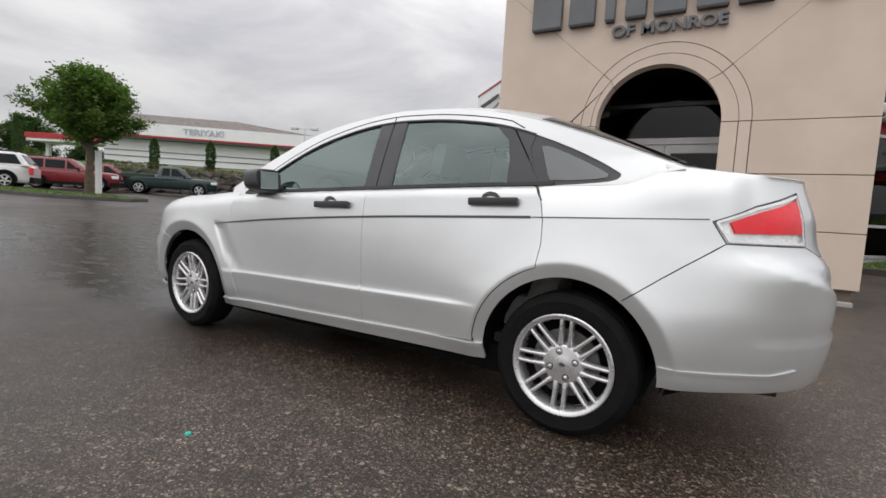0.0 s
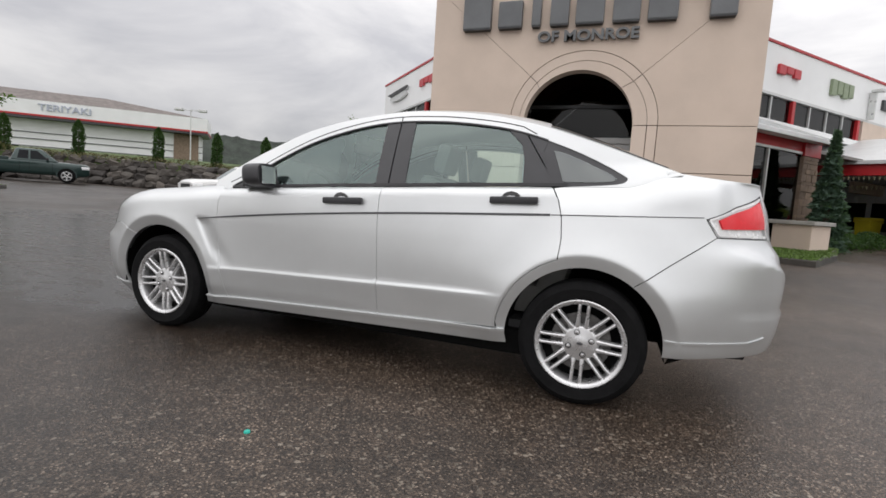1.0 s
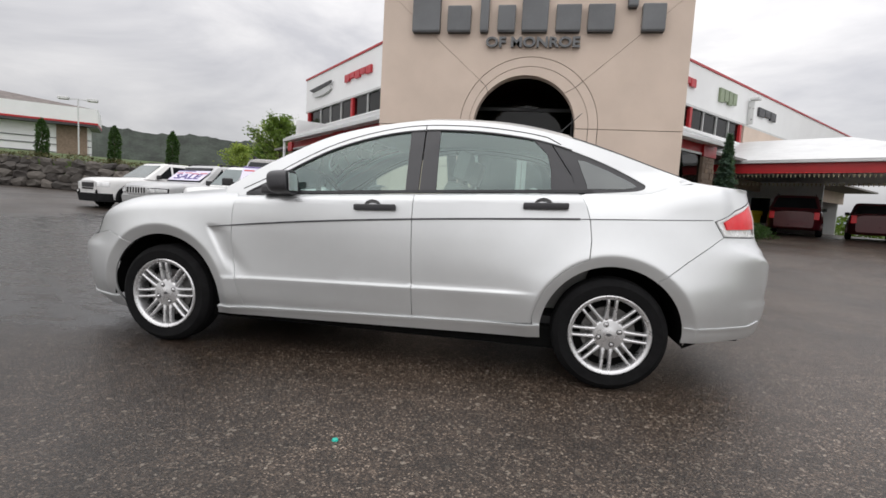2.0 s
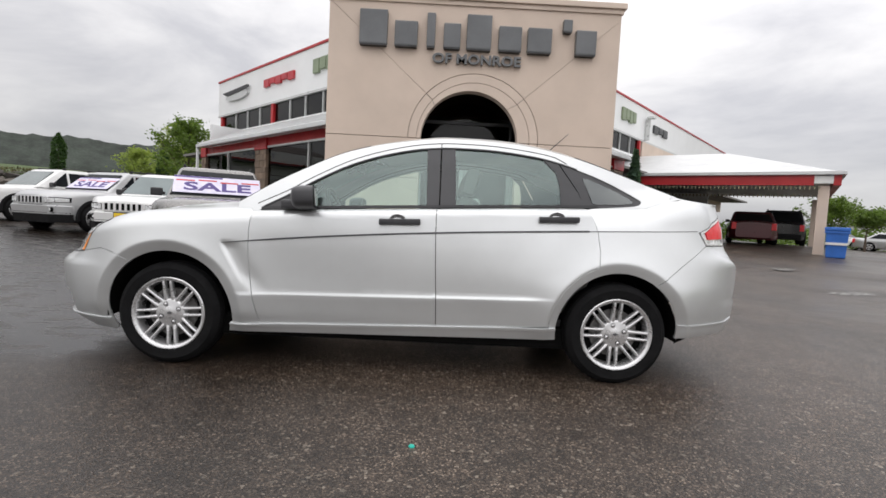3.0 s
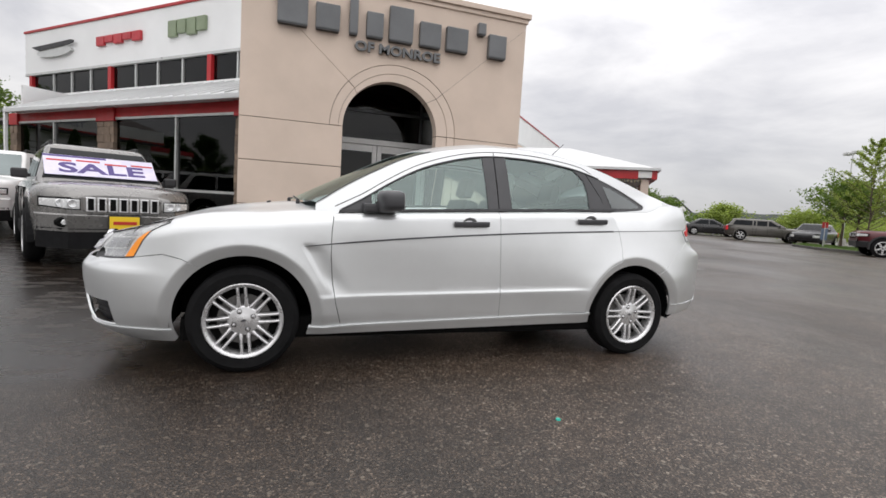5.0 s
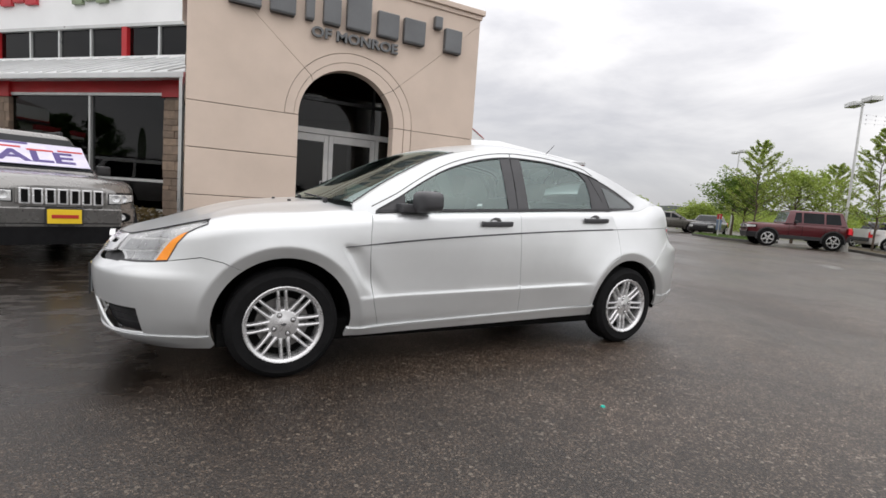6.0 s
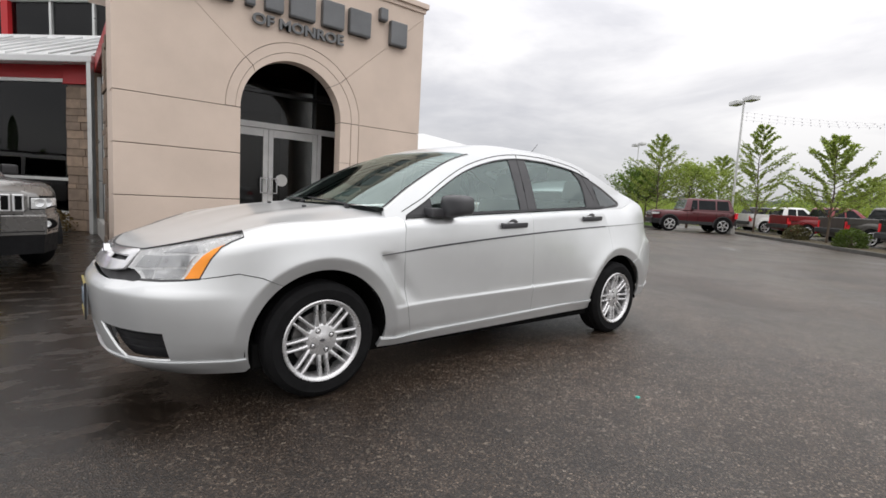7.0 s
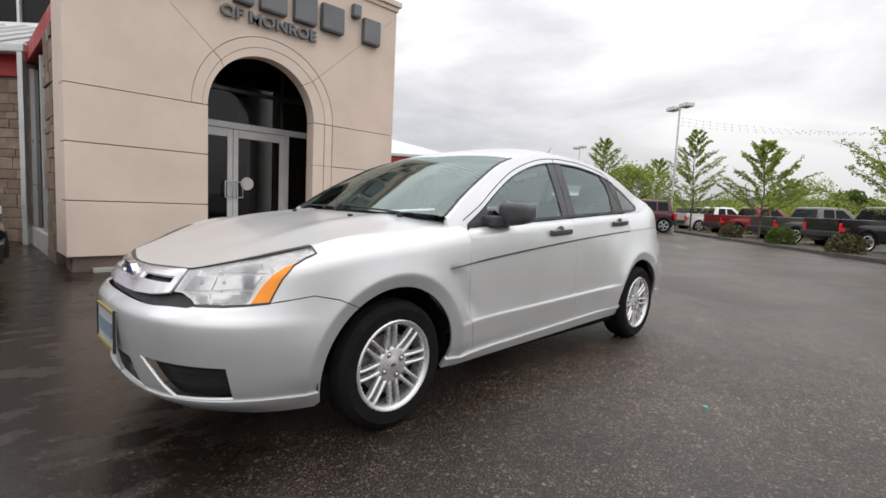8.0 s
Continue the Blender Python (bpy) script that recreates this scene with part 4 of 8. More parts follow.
NX, NY = np.gradient(PY, PU), -np.gradient(PX, PU)
nl = np.hypot(NX, NY)
NX, NY = NX / nl, NY / nl
# smooth the normals a little, so that the corners reflect evenly
ker = np.ones(9) / 9
NXs, NYs = np.convolve(np.pad(NX, 4, "edge"), ker, "valid"), np.convolve(np.pad(NY, 4, "edge"), ker, "valid")
U0, U1 = float(PU[0]), float(PU[-1])
x_of = lambda u: float(np.interp(u, PU, PX))
u_of_x = lambda x: float(np.interp(x, PX, PU))
u_tail_y = lambda y: float(np.interp(-y, PY[219:], PU[219:]))


crease_z = lambda x: 0.4617 + 0.0268 * x
strip_z = curve_of((-1.0, 0.722), (-0.4, 0.786), (0.218, 0.836), (1.0, 0.882), (1.75, 0.918))
belt_z = curve_of((-1.0, 0.905), (-0.69, 0.925), (0.2, 0.977), (0.886, 1.014), (1.3, 1.032))
rocker_z = lambda x: 0.258 + 0.033 * (x + 0.9)
side_low = curve_of((0.15, 0.085), (0.22, 0.050), (0.30, 0.026), (0.40, 0.010))
side_high = curve_of((0.0, 0.0100), (0.10, 0.0088), (0.20, 0.0055), (0.30, 0.0025), (0.36, 0.0032), (0.46, 0.014), (0.56, 0.034), (0.7, 0.07))


def drawn_in(x, z):
    """How far the upper body is drawn in towards the tail."""
    return 0.060 * smoothstep(-0.5, 1.5, x) * smoothstep(0.55, 0.96, z)


nose_prof = curve_of((0.15, 0.15), (0.20, 0.075), (0.25, 0.044), (0.32, 0.026), (0.40, 0.012), (0.48, 0.002), (0.53, 0.0), (0.555, 0.006), (0.575, 0.022), (0.61, 0.044), (0.65, 0.066), (0.70, 0.088), (0.76, 0.110), (0.82, 0.135))
shelf_line = lambda u: float(np.interp(u, (-2.30, -2.258, -2.143, -1.989, -1.924), (0.556, 0.558, 0.580, 0.601, 0.612)))
tail_prof = curve_of((0.20, 0.12), (0.30, 0.050), (0.39, 0.022), (0.50, 0.008), (0.60, 0.0), (0.71, 0.0), (0.755, 0.010), (0.80, 0.040), (0.95, 0.075), (1.10, 0.13))
hood_c = curve_of((-2.26, 0.660), (-2.17, 0.695), (-2.05, 0.728), (-1.9, 0.772), (-1.69, 0.844), (-1.53, 0.892), (-1.37, 0.925), (-1.2, 0.950), (-1.0, 0.972), (-0.85, 0.985))
deck_c = curve_of((1.2, 1.24), (1.45, 1.19), (1.7, 1.142), (1.87, 1.12), (2.02, 1.103), (2.14, 1.085), (2.25, 1.05))
hood_top = lambda x, y: hood_c(x) - (0.016 + 0.029 * smoothstep(-1.60, -1.15, x)) * (abs(y) / 0.72) ** 2.6 + 0.010 * math.exp(-((abs(y) - 0.42) / 0.09) ** 2) * smoothstep(-1.85, -1.35, x)
deck_top = lambda x, y: deck_c(x) - 0.040 * (abs(y) / 0.74) ** 3.0


def normal_uv(u):
    return float(np.interp(u, PU, NXs)), float(np.interp(u, PU, NYs))


def base_inset(u, z):
    """How far the skin lies inside the plan outline, before the shoulder rolls over."""
    x = x_of(u)
    nx, ny = normal_uv(u)
    front, rear = smoothstep(0.12, 0.75, -nx), smoothstep(0.10, 0.75, nx)
    cz = crease_z(x)
    fade = smoothstep(-0.92, -0.85, x) * (1 - smoothstep(0.72, 0.96, x))
    lo, hi = side_low(z), side_high(z - cz)
    k1 = smoothstep(cz - 0.011, cz + 0.013, z)
    ledge = lo * (1 - k1) + hi * k1
    soft = smoothstep(cz - 0.16, cz + 0.16, z)
    plain = (lo + 0.008) * (1 - soft) + hi * soft
    d = ledge * fade + plain * (1 - fade)
    d += drawn_in(x, z)
    d = d * (1 - front) * (1 - rear) + nose_prof(z) * front + tail_prof(z) * rear * (1 - front)
    # the shelf under the headlamps
    d += 0.55 * min(0.05, max(0.0, z - shelf_line(u))) * (1 - smoothstep(-1.99, -1.92, u)) * smoothstep(-2.42, -2.27, u)
    # the shelf under the tail lamps, its edge falling towards the middle
    line_z = 0.800 - 0.24 * (u - 1.86)
    d += 0.026 * smoothstep(1.86, 2.0, u) * smoothstep(line_z - 0.012, line_z + 0.045, z)
    d -= 0.011 * smoothstep(1.92, 2.06, u) * (1 - smoothstep(0.488, 0.506, z))
    for cx, r0 in ((WXF, AF), (WX, ARR)):
        r = math.hypot(x - cx, z - WZ)
        if r < r0 + 0.42 and z > 0.12:
            crest = r0 + BAND
            over = max(0.0, r - crest)
            bump = 0.032 * math.exp(-over / 0.115) * (1 - smoothstep(0.20, 0.36, over)) - 0.38 * 0.006 * math.log1p(math.exp(min(60.0, (crest - r) / 0.006)))
            d -= bump * smoothstep(0.15, 0.34, z)
    # the scoop behind the front wheel
    s = x + 1.0 - (0.72 - z) * 0.62
    d += 0.014 * smoothstep(0.0, 0.026, s) * (1 - smoothstep(0.035, 0.15, s)) * smoothstep(0.42, 0.55, z) * (1 - smoothstep(0.69, 0.75, z))
    return d


BONNET_EDGES = (((-1.649, -0.690), (-2.02, -0.416)), ((-2.02, -0.416), (-2.112, 0.0)))


def edge_inset(u, zone):
    nx, ny = normal_uv(u)
    if zone == "d":
        return 0.072 + drawn_in(x_of(u), belt_z(x_of(u)))
    if zone == "f":
        # straight bonnet edges over the lamp and over the grille
        x, y = x_of(u), float(np.interp(u, PU, PY))
        insets = [0.135]
        for (xa, ya), (xb, yb) in BONNET_EDGES:
            mx, my = yb - ya, xa - xb
            into = -(nx * mx + ny * my)
            if abs(into) > 0.2 * math.hypot(mx, my):
                insets.append(min(0.3, ((xa - x) * mx + (ya - y) * my) / into))
        return math.log(sum(math.exp(160 * v) for v in insets)) / 160
    ang = math.degrees(math.atan2(nx, -ny))
    return 0.072 + drawn_in(x_of(u), 1.0) * (1 - smoothstep(0.10, 0.75, nx)) + 0.068 * smoothstep(1.58, 2.0, x_of(u)) + 0.01 * smoothstep(60, 90, ang)


def top_z(u, zone):
    x = x_of(u)
    if zone == "d":
        return belt_z(x)
    nx, ny = normal_uv(u)
    e = edge_inset(u, zone)
    xe, ye = x - nx * e, float(np.interp(u, PU, PY)) - ny * e
    if zone == "f":
        return hood_top(xe, ye)
    t = deck_top(xe, ye)
    k2 = smoothstep(1.44, 1.76, x)
    return belt_z(x) * (1 - k2) + t * k2


def skin(zone, roll=0.10):
    """The side surface of one zone (f fender, d doors, r rear quarter), as a function of (u, z)."""
    cache = {}

    def fn(u, z):
        u = min(max(u, U0 + 1e-4), U1 - 1e-4)
        key = round(u, 5)
        if key not in cache:
            cache[key] = (x_of(u), float(np.interp(u, PU, PY)), *normal_uv(u), top_z(u, zone), edge_inset(u, zone))
        x, y, nx, ny, zt, e = cache[key]
        d = base_inset(u, z)
        rr = {"d": 0.05, "r": 0.15 - 0.06 * smoothstep(1.5, 1.95, x)}.get(zone, roll)
        if z > zt - rr:
            t = min(1.0, (z - zt + rr) / rr)
            want = e - base_inset(u, zt)
            k = smoothstep(1.55, 1.95, x) if zone == "r" else 1.0
            d += want * ((1 - math.sqrt(max(0.0, 1 - t ** 2.2))) * k + t * t * (1 - k))
        return (x - nx * d, y - ny * d, z)

    return fn


SKIN_F, SKIN_D, SKIN_R = skin("f"), skin("d"), skin("r", 0.09)
PLAIN = lambda u, z: SKIN_D(u, min(z, 0.88))


def arch(cx, r, a0, a1, steps=22):
    """Points round a wheel opening, in degrees from the rear, over the top."""
    return [(u_of_x(cx + r * math.cos(radians(a0 + (a1 - a0) * i / steps))), WZ + r * math.sin(radians(a0 + (a1 - a0) * i / steps))) for i in range(steps + 1)]


def along_top(zone, ua, ub, steps=24, drop=0.0):
    return [(ua + (ub - ua) * i / steps, top_z(ua + (ub - ua) * i / steps, zone) - drop) for i in range(steps + 1)]


# shut lines
door_front = [(-0.763, 0.262), (-0.800, 0.40), (-0.822, 0.52), (-0.835, 0.66), (-0.836, 0.80), (-0.826, 0.91)]
door_mid = [(0.252, 0.285), (0.245, 0.45), (0.234, 0.65), (0.226, 0.85), (0.226, 0.977)]
door_back = [(0.905, 0.325)] + arch(WX, 0.408, 172, 109, 14)[0:] + [(1.182, 0.78), (1.172, 0.88), (1.150, 0.96), (1.118, 1.018)]
lamp_tip, lamp_low, lamp_corner = -1.684, -1.866, -2.302
lamp_out = [(-1.680, 0.817), (-1.730, 0.796), (-1.775, 0.770), (-1.819, 0.717), (-1.846, 0.668), (lamp_low, 0.627)]
front_seam = [(lamp_low, 0.627), (-1.777, 0.641), (-1.70, 0.654), (-1.60, 0.634), arch(WXF, AF, 126, 126, 1)[0]]
lamp_in = [(-2.174, 0.605), (-2.227, 0.627), (-2.278, 0.643), (-2.325, 0.647)]
grille_low = [(-2.207, 0.597), (-2.378, 0.593), (-2.509, 0.596), (-2.647, 0.598), (U0, 0.598)]
tail_tip, tail_low, tail_in = 1.812, 1.864, 2.275
rear_seam = [arch(WX, ARR, 55, 55, 1)[0], ] + [(lambda p: (p[0] + (tail_low - p[0]) * f, p[1] + (0.836 - p[1]) * f + 0.010 * math.sin(math.pi * f)))(arch(WX, ARR, 55, 55, 1)[0]) for f in (0.2, 0.4, 0.6, 0.8, 1.0)]
tail_top = 1.038

# doors
crease = lambda a, b: tuple([(x, crease_z(x) + o) for x in np.linspace(a, b, 24)] for o in (-0.011, 0.001, 0.013))
panel("front_door", SKIN_D, door_front + [(u, belt_z(u)) for u in np.linspace(-0.79, 0.226, 12)] + door_mid[::-1], SILVER, saloon, step=0.026, guides=crease(-0.80, 0.24))
panel("rear_door", SKIN_D, door_mid + [(u, belt_z(u)) for u in np.linspace(0.3, 1.10, 10)] + door_back[::-1], SILVER, saloon, step=0.022, guides=tuple(arch(WX, ARR + BAND + o, 200, -20, 70) for o in (-0.009, 0.0, 0.009)) + crease(0.27, 0.90))
# front fender
fender = arch(WXF, AF, 126, -7, 40) + [(u_of_x(-0.763), 0.262)] + door_front[1:] + along_top("f", u_of_x(-0.86), lamp_tip, 22) + \
    lamp_out[:-1] + front_seam[:-1]
crest_f = tuple(arch(WXF, AF + BAND + o, 200, -20, 70) for o in (-0.009, 0.0, 0.009))
crest_r = tuple(arch(WX, ARR + BAND + o, 200, -20, 70) for o in (-0.009, 0.0, 0.009))
panel("front_wing", SKIN_F, fender, SILVER, saloon, step=0.02, guides=crest_f)
# rear quarter
q_arch = arch(WX, ARR, 186, 55, 40)
quarter = [(0.91, 0.322)] + door_back[1:] + along_top("r", u_of_x(1.15), tail_in, 24) + \
    [(tail_in, tail_top), (2.0, 0.978), (tail_tip, 0.913), (tail_low, 0.836)] + rear_seam[::-1][1:-1] + q_arch[::-1]
panel("rear_quarter", SKIN_R, quarter, SILVER, saloon, up=(0.3, -1, 0.3), step=0.02, guides=crest_r)
# bumpers
chin = lambda u: 0.156 + 0.010 * smoothstep(u_of_x(-2.0), u_of_x(-1.65), u)
fog = [(-2.43, 0.388), (-2.025, 0.378), (-2.003, 0.247), (-2.27, 0.236)]
intake = [(U0 + 0.004, 0.36), (-2.53, 0.36), (-2.46, 0.235), (U0 + 0.004, 0.235)]
fb = [(U0, 0.158)] + [(u, chin(u)) for u in np.linspace(U0 + 0.2, u_of_x(-1.66), 16)] + arch(WXF, AF, 202, 126, 16)[1:] + front_seam[::-1][1:] + \
    lamp_in[:1] + grille_low
panel("front_bumper", SKIN_F, fb, SILVER, saloon, up=(-1, -0.6, 0.2), step=0.022, both="one", lip=0.012, holes=(fog, intake), guides=crest_f + tuple([(u, shelf_line(u) + o) for u in np.linspace(-2.36, -1.94, 20)] for o in (-0.004, 0.004)))
rb = rear_seam[::-1][:0] + arch(WX, ARR, 55, -2, 14) + [(1.70, 0.287), (1.95, 0.30), (u_tail_y(0.5), 0.315), (U1, 0.32), (U1, 0.775), (u_tail_y(0.4), 0.80), (tail_in, 0.836), (tail_low, 0.836)] + rear_seam[::-1][1:]
panel("rear_bumper", SKIN_R, rb, SILVER, saloon, up=(1, -0.6, 0.2), step=0.022, both="one", guides=crest_r)
# bonnet, boot lid
hood_edge = [tuple(Vector(SKIN_F(u, top_z(u, "f") - 0.001))[:2]) for u in np.linspace(u_of_x(-0.86), U0, 44)]
TOP_F = lambda x, y: (x, y, hood_top(x, y))
cowl = [(-1.06, 0.0), (-1.05, -0.2), (-1.02, -0.4), (-0.97, -0.58), (-0.90, -0.68)]
panel("bonnet", TOP_F, cowl + [p for p in hood_edge if p[0] < -0.885] + [(hood_edge[-1][0], 0.0)], SILVER, saloon, up=(0, 0, 1), step=0.045, both="one", gap=0.0)
deck_edge = [tuple(Vector(SKIN_R(u, top_z(u, "r") - 0.001))[:2]) for u in np.linspace(u_of_x(1.74), U1, 36)]
TOP_R = lambda x, y: (x, y, deck_top(x, y))
panel("boot_lid", TOP_R, [(1.52, 0.0), (1.53, -0.35), (1.54, -0.56), (1.57, -0.66), (1.62, -0.71)] + deck_edge + [(deck_edge[-1][0], 0.0)], SILVER, saloon, up=(0, 0, 1), step=0.045, both="one", gap=0.0)
panel("boot_face", SKIN_R, [(tail_in, 0.838), (u_tail_y(0.4), 0.803), (U1, 0.778)] + along_top("r", U1, tail_in, 16), SILVER, saloon, up=(1, -0.2, 0.1), both="one")
# dark backing behind the shut lines
back_poly = [(u_of_x(-1.9), 0.30)] + [(arch(WXF, AF + 0.03, 200, -10, 24)[i]) for i in range(25)] + [(p[0], p[1]) for p in arch(WX, ARR + 0.03, 190, -10, 24)] + \
    [(u_of_x(1.95), 0.35), (u_of_x(1.95), 0.80), (u_of_x(1.6), 0.96), (1.1, 0.95), (0.2, 0.92), (-0.9, 0.84), (u_of_x(-1.5), 0.80), (u_of_x(-1.78), 0.66), (u_of_x(-1.9), 0.58)]
panel("inner_shell", PLAIN, back_poly, SHUT, saloon, gap=0, lip=0, offset=-0.03, step=0.06)
# sills
skirt_top = [(u, rocker_z(u)) for u in np.linspace(-0.945, 0.945, 16)]
skirt_bot = [(u, 0.206 + 0.022 * (u + 0.9)) for u in np.linspace(0.955, -0.955, 16)]
panel("side_sill", PLAIN, skirt_top + skirt_bot, SILVER, saloon, gap=0.001, offset=0.004)
ribbon("sill_moulding", PLAIN, [(u, rocker_z(u) - 0.006) for u in np.linspace(-0.945, 0.945, 16)], 0.016, 0.012, SILVER, saloon, taper=True)
ribbon("bumper_lip", SKIN_F, [(u, 0.230 + 0.010 * smoothstep(-2.2, -1.66, u)) for u in np.linspace(U0 + 0.01, -1.664, 24)], 0.012, 0.007, SILVER, saloon, up=(-1, -0.5, 0))
ribbon("bumper_lip", SKIN_R, [(1.668, 0.365), (1.85, 0.368), (2.05, 0.376), (2.16, 0.395)], 0.010, 0.006, SILVER, saloon, up=(1, -0.5, 0))
ribbon("side_moulding", SKIN_D, [(u, strip_z(u)) for u in np.linspace(-0.985, 1.12, 36)], 0.0095, 0.005, GREY_PLASTIC, saloon, taper=True)
ribbon("side_moulding", SKIN_D, [(u, strip_z(u)) for u in np.linspace(1.124, 1.43, 8)], 0.003, 0.0038, GREY_PLASTIC, saloon)

# ---- cabin ----
rail_z = curve_of((-1.0, 0.918), (-0.905, 0.972), (-0.772, 1.062), (-0.569, 1.178), (-0.364, 1.280), (-0.153, 1.346), (0.062, 1.386), (0.282, 1.41), (0.506, 1.408),
                  (0.772, 1.385), (1.047, 1.326), (1.29, 1.250), (1.497, 1.178), (1.62, 1.132), (1.75, 1.083), (1.86, 1.04))
roof_c = curve_of((-1.08, 0.968), (-0.95, 1.038), (-0.772, 1.132), (-0.569, 1.238), (-0.364, 1.332), (-0.153, 1.402), (0.062, 1.445), (0.282, 1.474), (0.506, 1.474),
                  (0.772, 1.456), (1.047, 1.402), (1.29, 1.325), (1.497, 1.245), (1.65, 1.18), (1.80, 1.13))


def sill_line(x):
    return (belt_z(x) if x < 1.15 else top_z(u_of_x(x), "r"), edge_inset(u_of_x(x), "d" if x < 1.15 else "r"))


def CABIN(x, z):
    zt, e = sill_line(x)
    w = side_w(x) - e
    h = z - zt
    y = w - (0.36 * h + 0.22 * h * h) * (1 - 0.30 * smoothstep(-0.5, 1.5, x))
    narrow = 0.10 * smoothstep(1.0, 1.9, x) * max(0.0, min(1.0, h / 0.12)) * 0.4
    return (x, -(y - narrow), z)


rail_y = lambda x: -CABIN(x, rail_z(x))[1]


def ROOF(x, y):
    zr, yr = rail_z(x), rail_y(x)
    t = min(1.0, abs(y) / yr)
    return (x, y, zr + (max(roof_c(x), zr + 0.012) - zr) * (1 - t ** 2.6))


dlo_top = curve_of((-0.80, 0.928), (-0.66, 1.005), (-0.50, 1.105), (-0.31, 1.208), (-0.08, 1.290), (0.10, 1.331), (0.25, 1.348), (0.45, 1.350), (0.70, 1.333), (0.90, 1.302), (1.05, 1.260), (1.18, 1.214), (1.29, 1.168), (1.38, 1.124), (1.44, 1.090))
dlo_low = lambda x: belt_z(x) + 0.010
tip = [(1.449, 1.082), (1.448, 1.072), (1.442, 1.064), (1.430, 1.057), (1.405, 1.050), (1.37, 1.045)]
topline = lambda a, b, n: [(x, dlo_top(x)) for x in np.linspace(a, b, n)]
lowline = lambda a, b, n: [(x, dlo_low(x)) for x in np.linspace(a, b, n)]
pillar_end = next(x for x in np.linspace(1.66, 1.86, 101) if rail_z(x) - sill_line(x)[0] < 0.004 or x > 1.85)
frame_poly = [(-0.925, 0.905), (-0.86, 0.892), (-0.80, 0.905)] + topline(-0.79, 1.440, 32) + tip + [(1.28, 1.036), (1.16, 1.026)] + \
    [(x, sill_line(x)[0]) for x in np.linspace(1.18, pillar_end, 20)] + [(x, rail_z(x)) for x in np.linspace(pillar_end - 0.008, -0.925, 48)]
panel("roof_frame", CABIN, frame_poly, SILVER, saloon, up=(0, -1, 0.3), gap=0.0, step=0.03, lip=0.03)
panel("front_side_window", CABIN, [(-0.63, dlo_low(-0.63))] + [(x, z) for x, z in topline(-0.63, 0.165, 14)] + lowline(0.175, -0.6, 8), CAR_GLASS, saloon, gap=0, lip=0, offset=-0.008, step=0.05)
panel("rear_side_window", CABIN, [(0.325, dlo_low(0.325))] + topline(0.31, 0.86, 10) + [(0.935, 1.235), (0.955, 1.15)] + lowline(0.965, 0.35, 8), CAR_GLASS, saloon, gap=0, lip=0, offset=-0.008, step=0.05)
panel("quarter_trim", CABIN, [(1.09, 1.028), (1.05, 1.16), (1.02, dlo_top(1.02))] + topline(1.06, 1.440, 10) + tip + [(1.28, 1.036), (1.16, 1.027)], GREY_PLASTIC, saloon, gap=0, lip=0, offset=-0.006, step=0.04)
panel("quarter_window", CABIN, [(1.155, 1.052), (1.125, 1.13), (1.095, 1.205)] + [(x, dlo_top(x) - 0.030) for x in np.linspace(1.13, 1.375, 8)] + [(1.403, 1.079), (1.388, 1.067), (1.34, 1.060), (1.25, 1.054)], TINT_GLASS, saloon, gap=0, lip=0, offset=-0.003, step=0.05)
panel("mirror_sail", CABIN, [(-0.795, dlo_low(-0.795))] + topline(-0.79, -0.60, 5) + [(-0.60, dlo_low(-0.60))], GREY_PLASTIC, saloon, gap=0, offset=-0.002)
for name, poly in (("pillar_trim", [(0.165, dlo_low(0.165)), (0.152, dlo_top(0.152)), (0.232, dlo_top(0.232)), (0.236, dlo_low(0.236))]),
                   ("pillar_trim", [(0.245, dlo_low(0.245)), (0.241, dlo_top(0.241)), (0.322, dlo_top(0.322)), (0.336, dlo_low(0.336))]),
                   ("pillar_trim", [(0.962, dlo_low(0.962)), (0.955, 1.15), (0.932, 1.235), (0.85, dlo_top(0.85)), (0.945, dlo_top(0.945)), (1.06, 1.12), (1.105, dlo_low(1.105))]),
                   ("pillar_trim", [(1.112, dlo_low(1.112)), (1.068, 1.12), (0.955, dlo_top(0.955)), (1.06, dlo_top(1.06)), (1.045, 1.2), (1.09, 1.05)])):
    panel(name, CABIN, poly, GREY_PLASTIC, saloon, gap=0.0, offset=-0.002, lip=0.02)
ribbon("door_seam", CABIN, [(-0.815, 0.955)] + [(x, dlo_top(x) + 0.030) for x in np.linspace(-0.66, 0.93, 30)] + [(1.0, dlo_top(1.0) + 0.012)], 0.005, 0.0008, SHUT, saloon)
ribbon("door_seam", CABIN, [(0.237, dlo_top(0.237)), (0.236, dlo_top(0.237) + 0.03)], 0.005, 0.001, SHUT, saloon)
ribbon("window_seal", CABIN, topline(-0.78, 1.06, 40), 0.008, 0.002, BLACK_PLASTIC, saloon)
ribbon("window_seal", CABIN, lowline(-0.79, 1.18, 36), 0.016, 0.004, BLACK_PLASTIC, saloon)
# roof, windscreen, rear window
ws_top, rw_top = -0.20, 1.06
screen_side = [(x, -(rail_y(x) - 0.030)) for x in np.linspace(-0.915, ws_top, 14)]
rear_side = [(x, -(rail_y(x) - 0.045)) for x in np.linspace(rw_top, 1.62, 12)]
roof_poly = [(ws_top - 0.09, 0.0), (ws_top - 0.06, -0.3)] + screen_side[::-1] + [(x, -rail_y(x)) for x in np.linspace(-0.925, pillar_end, 44)] + [(pillar_end, -(rail_y(pillar_end) - 0.03)), (1.66, -(rail_y(1.66) - 0.045))] + rear_side[::-1] + [(rw_top - 0.04, -0.3), (rw_top - 0.06, 0.0)]
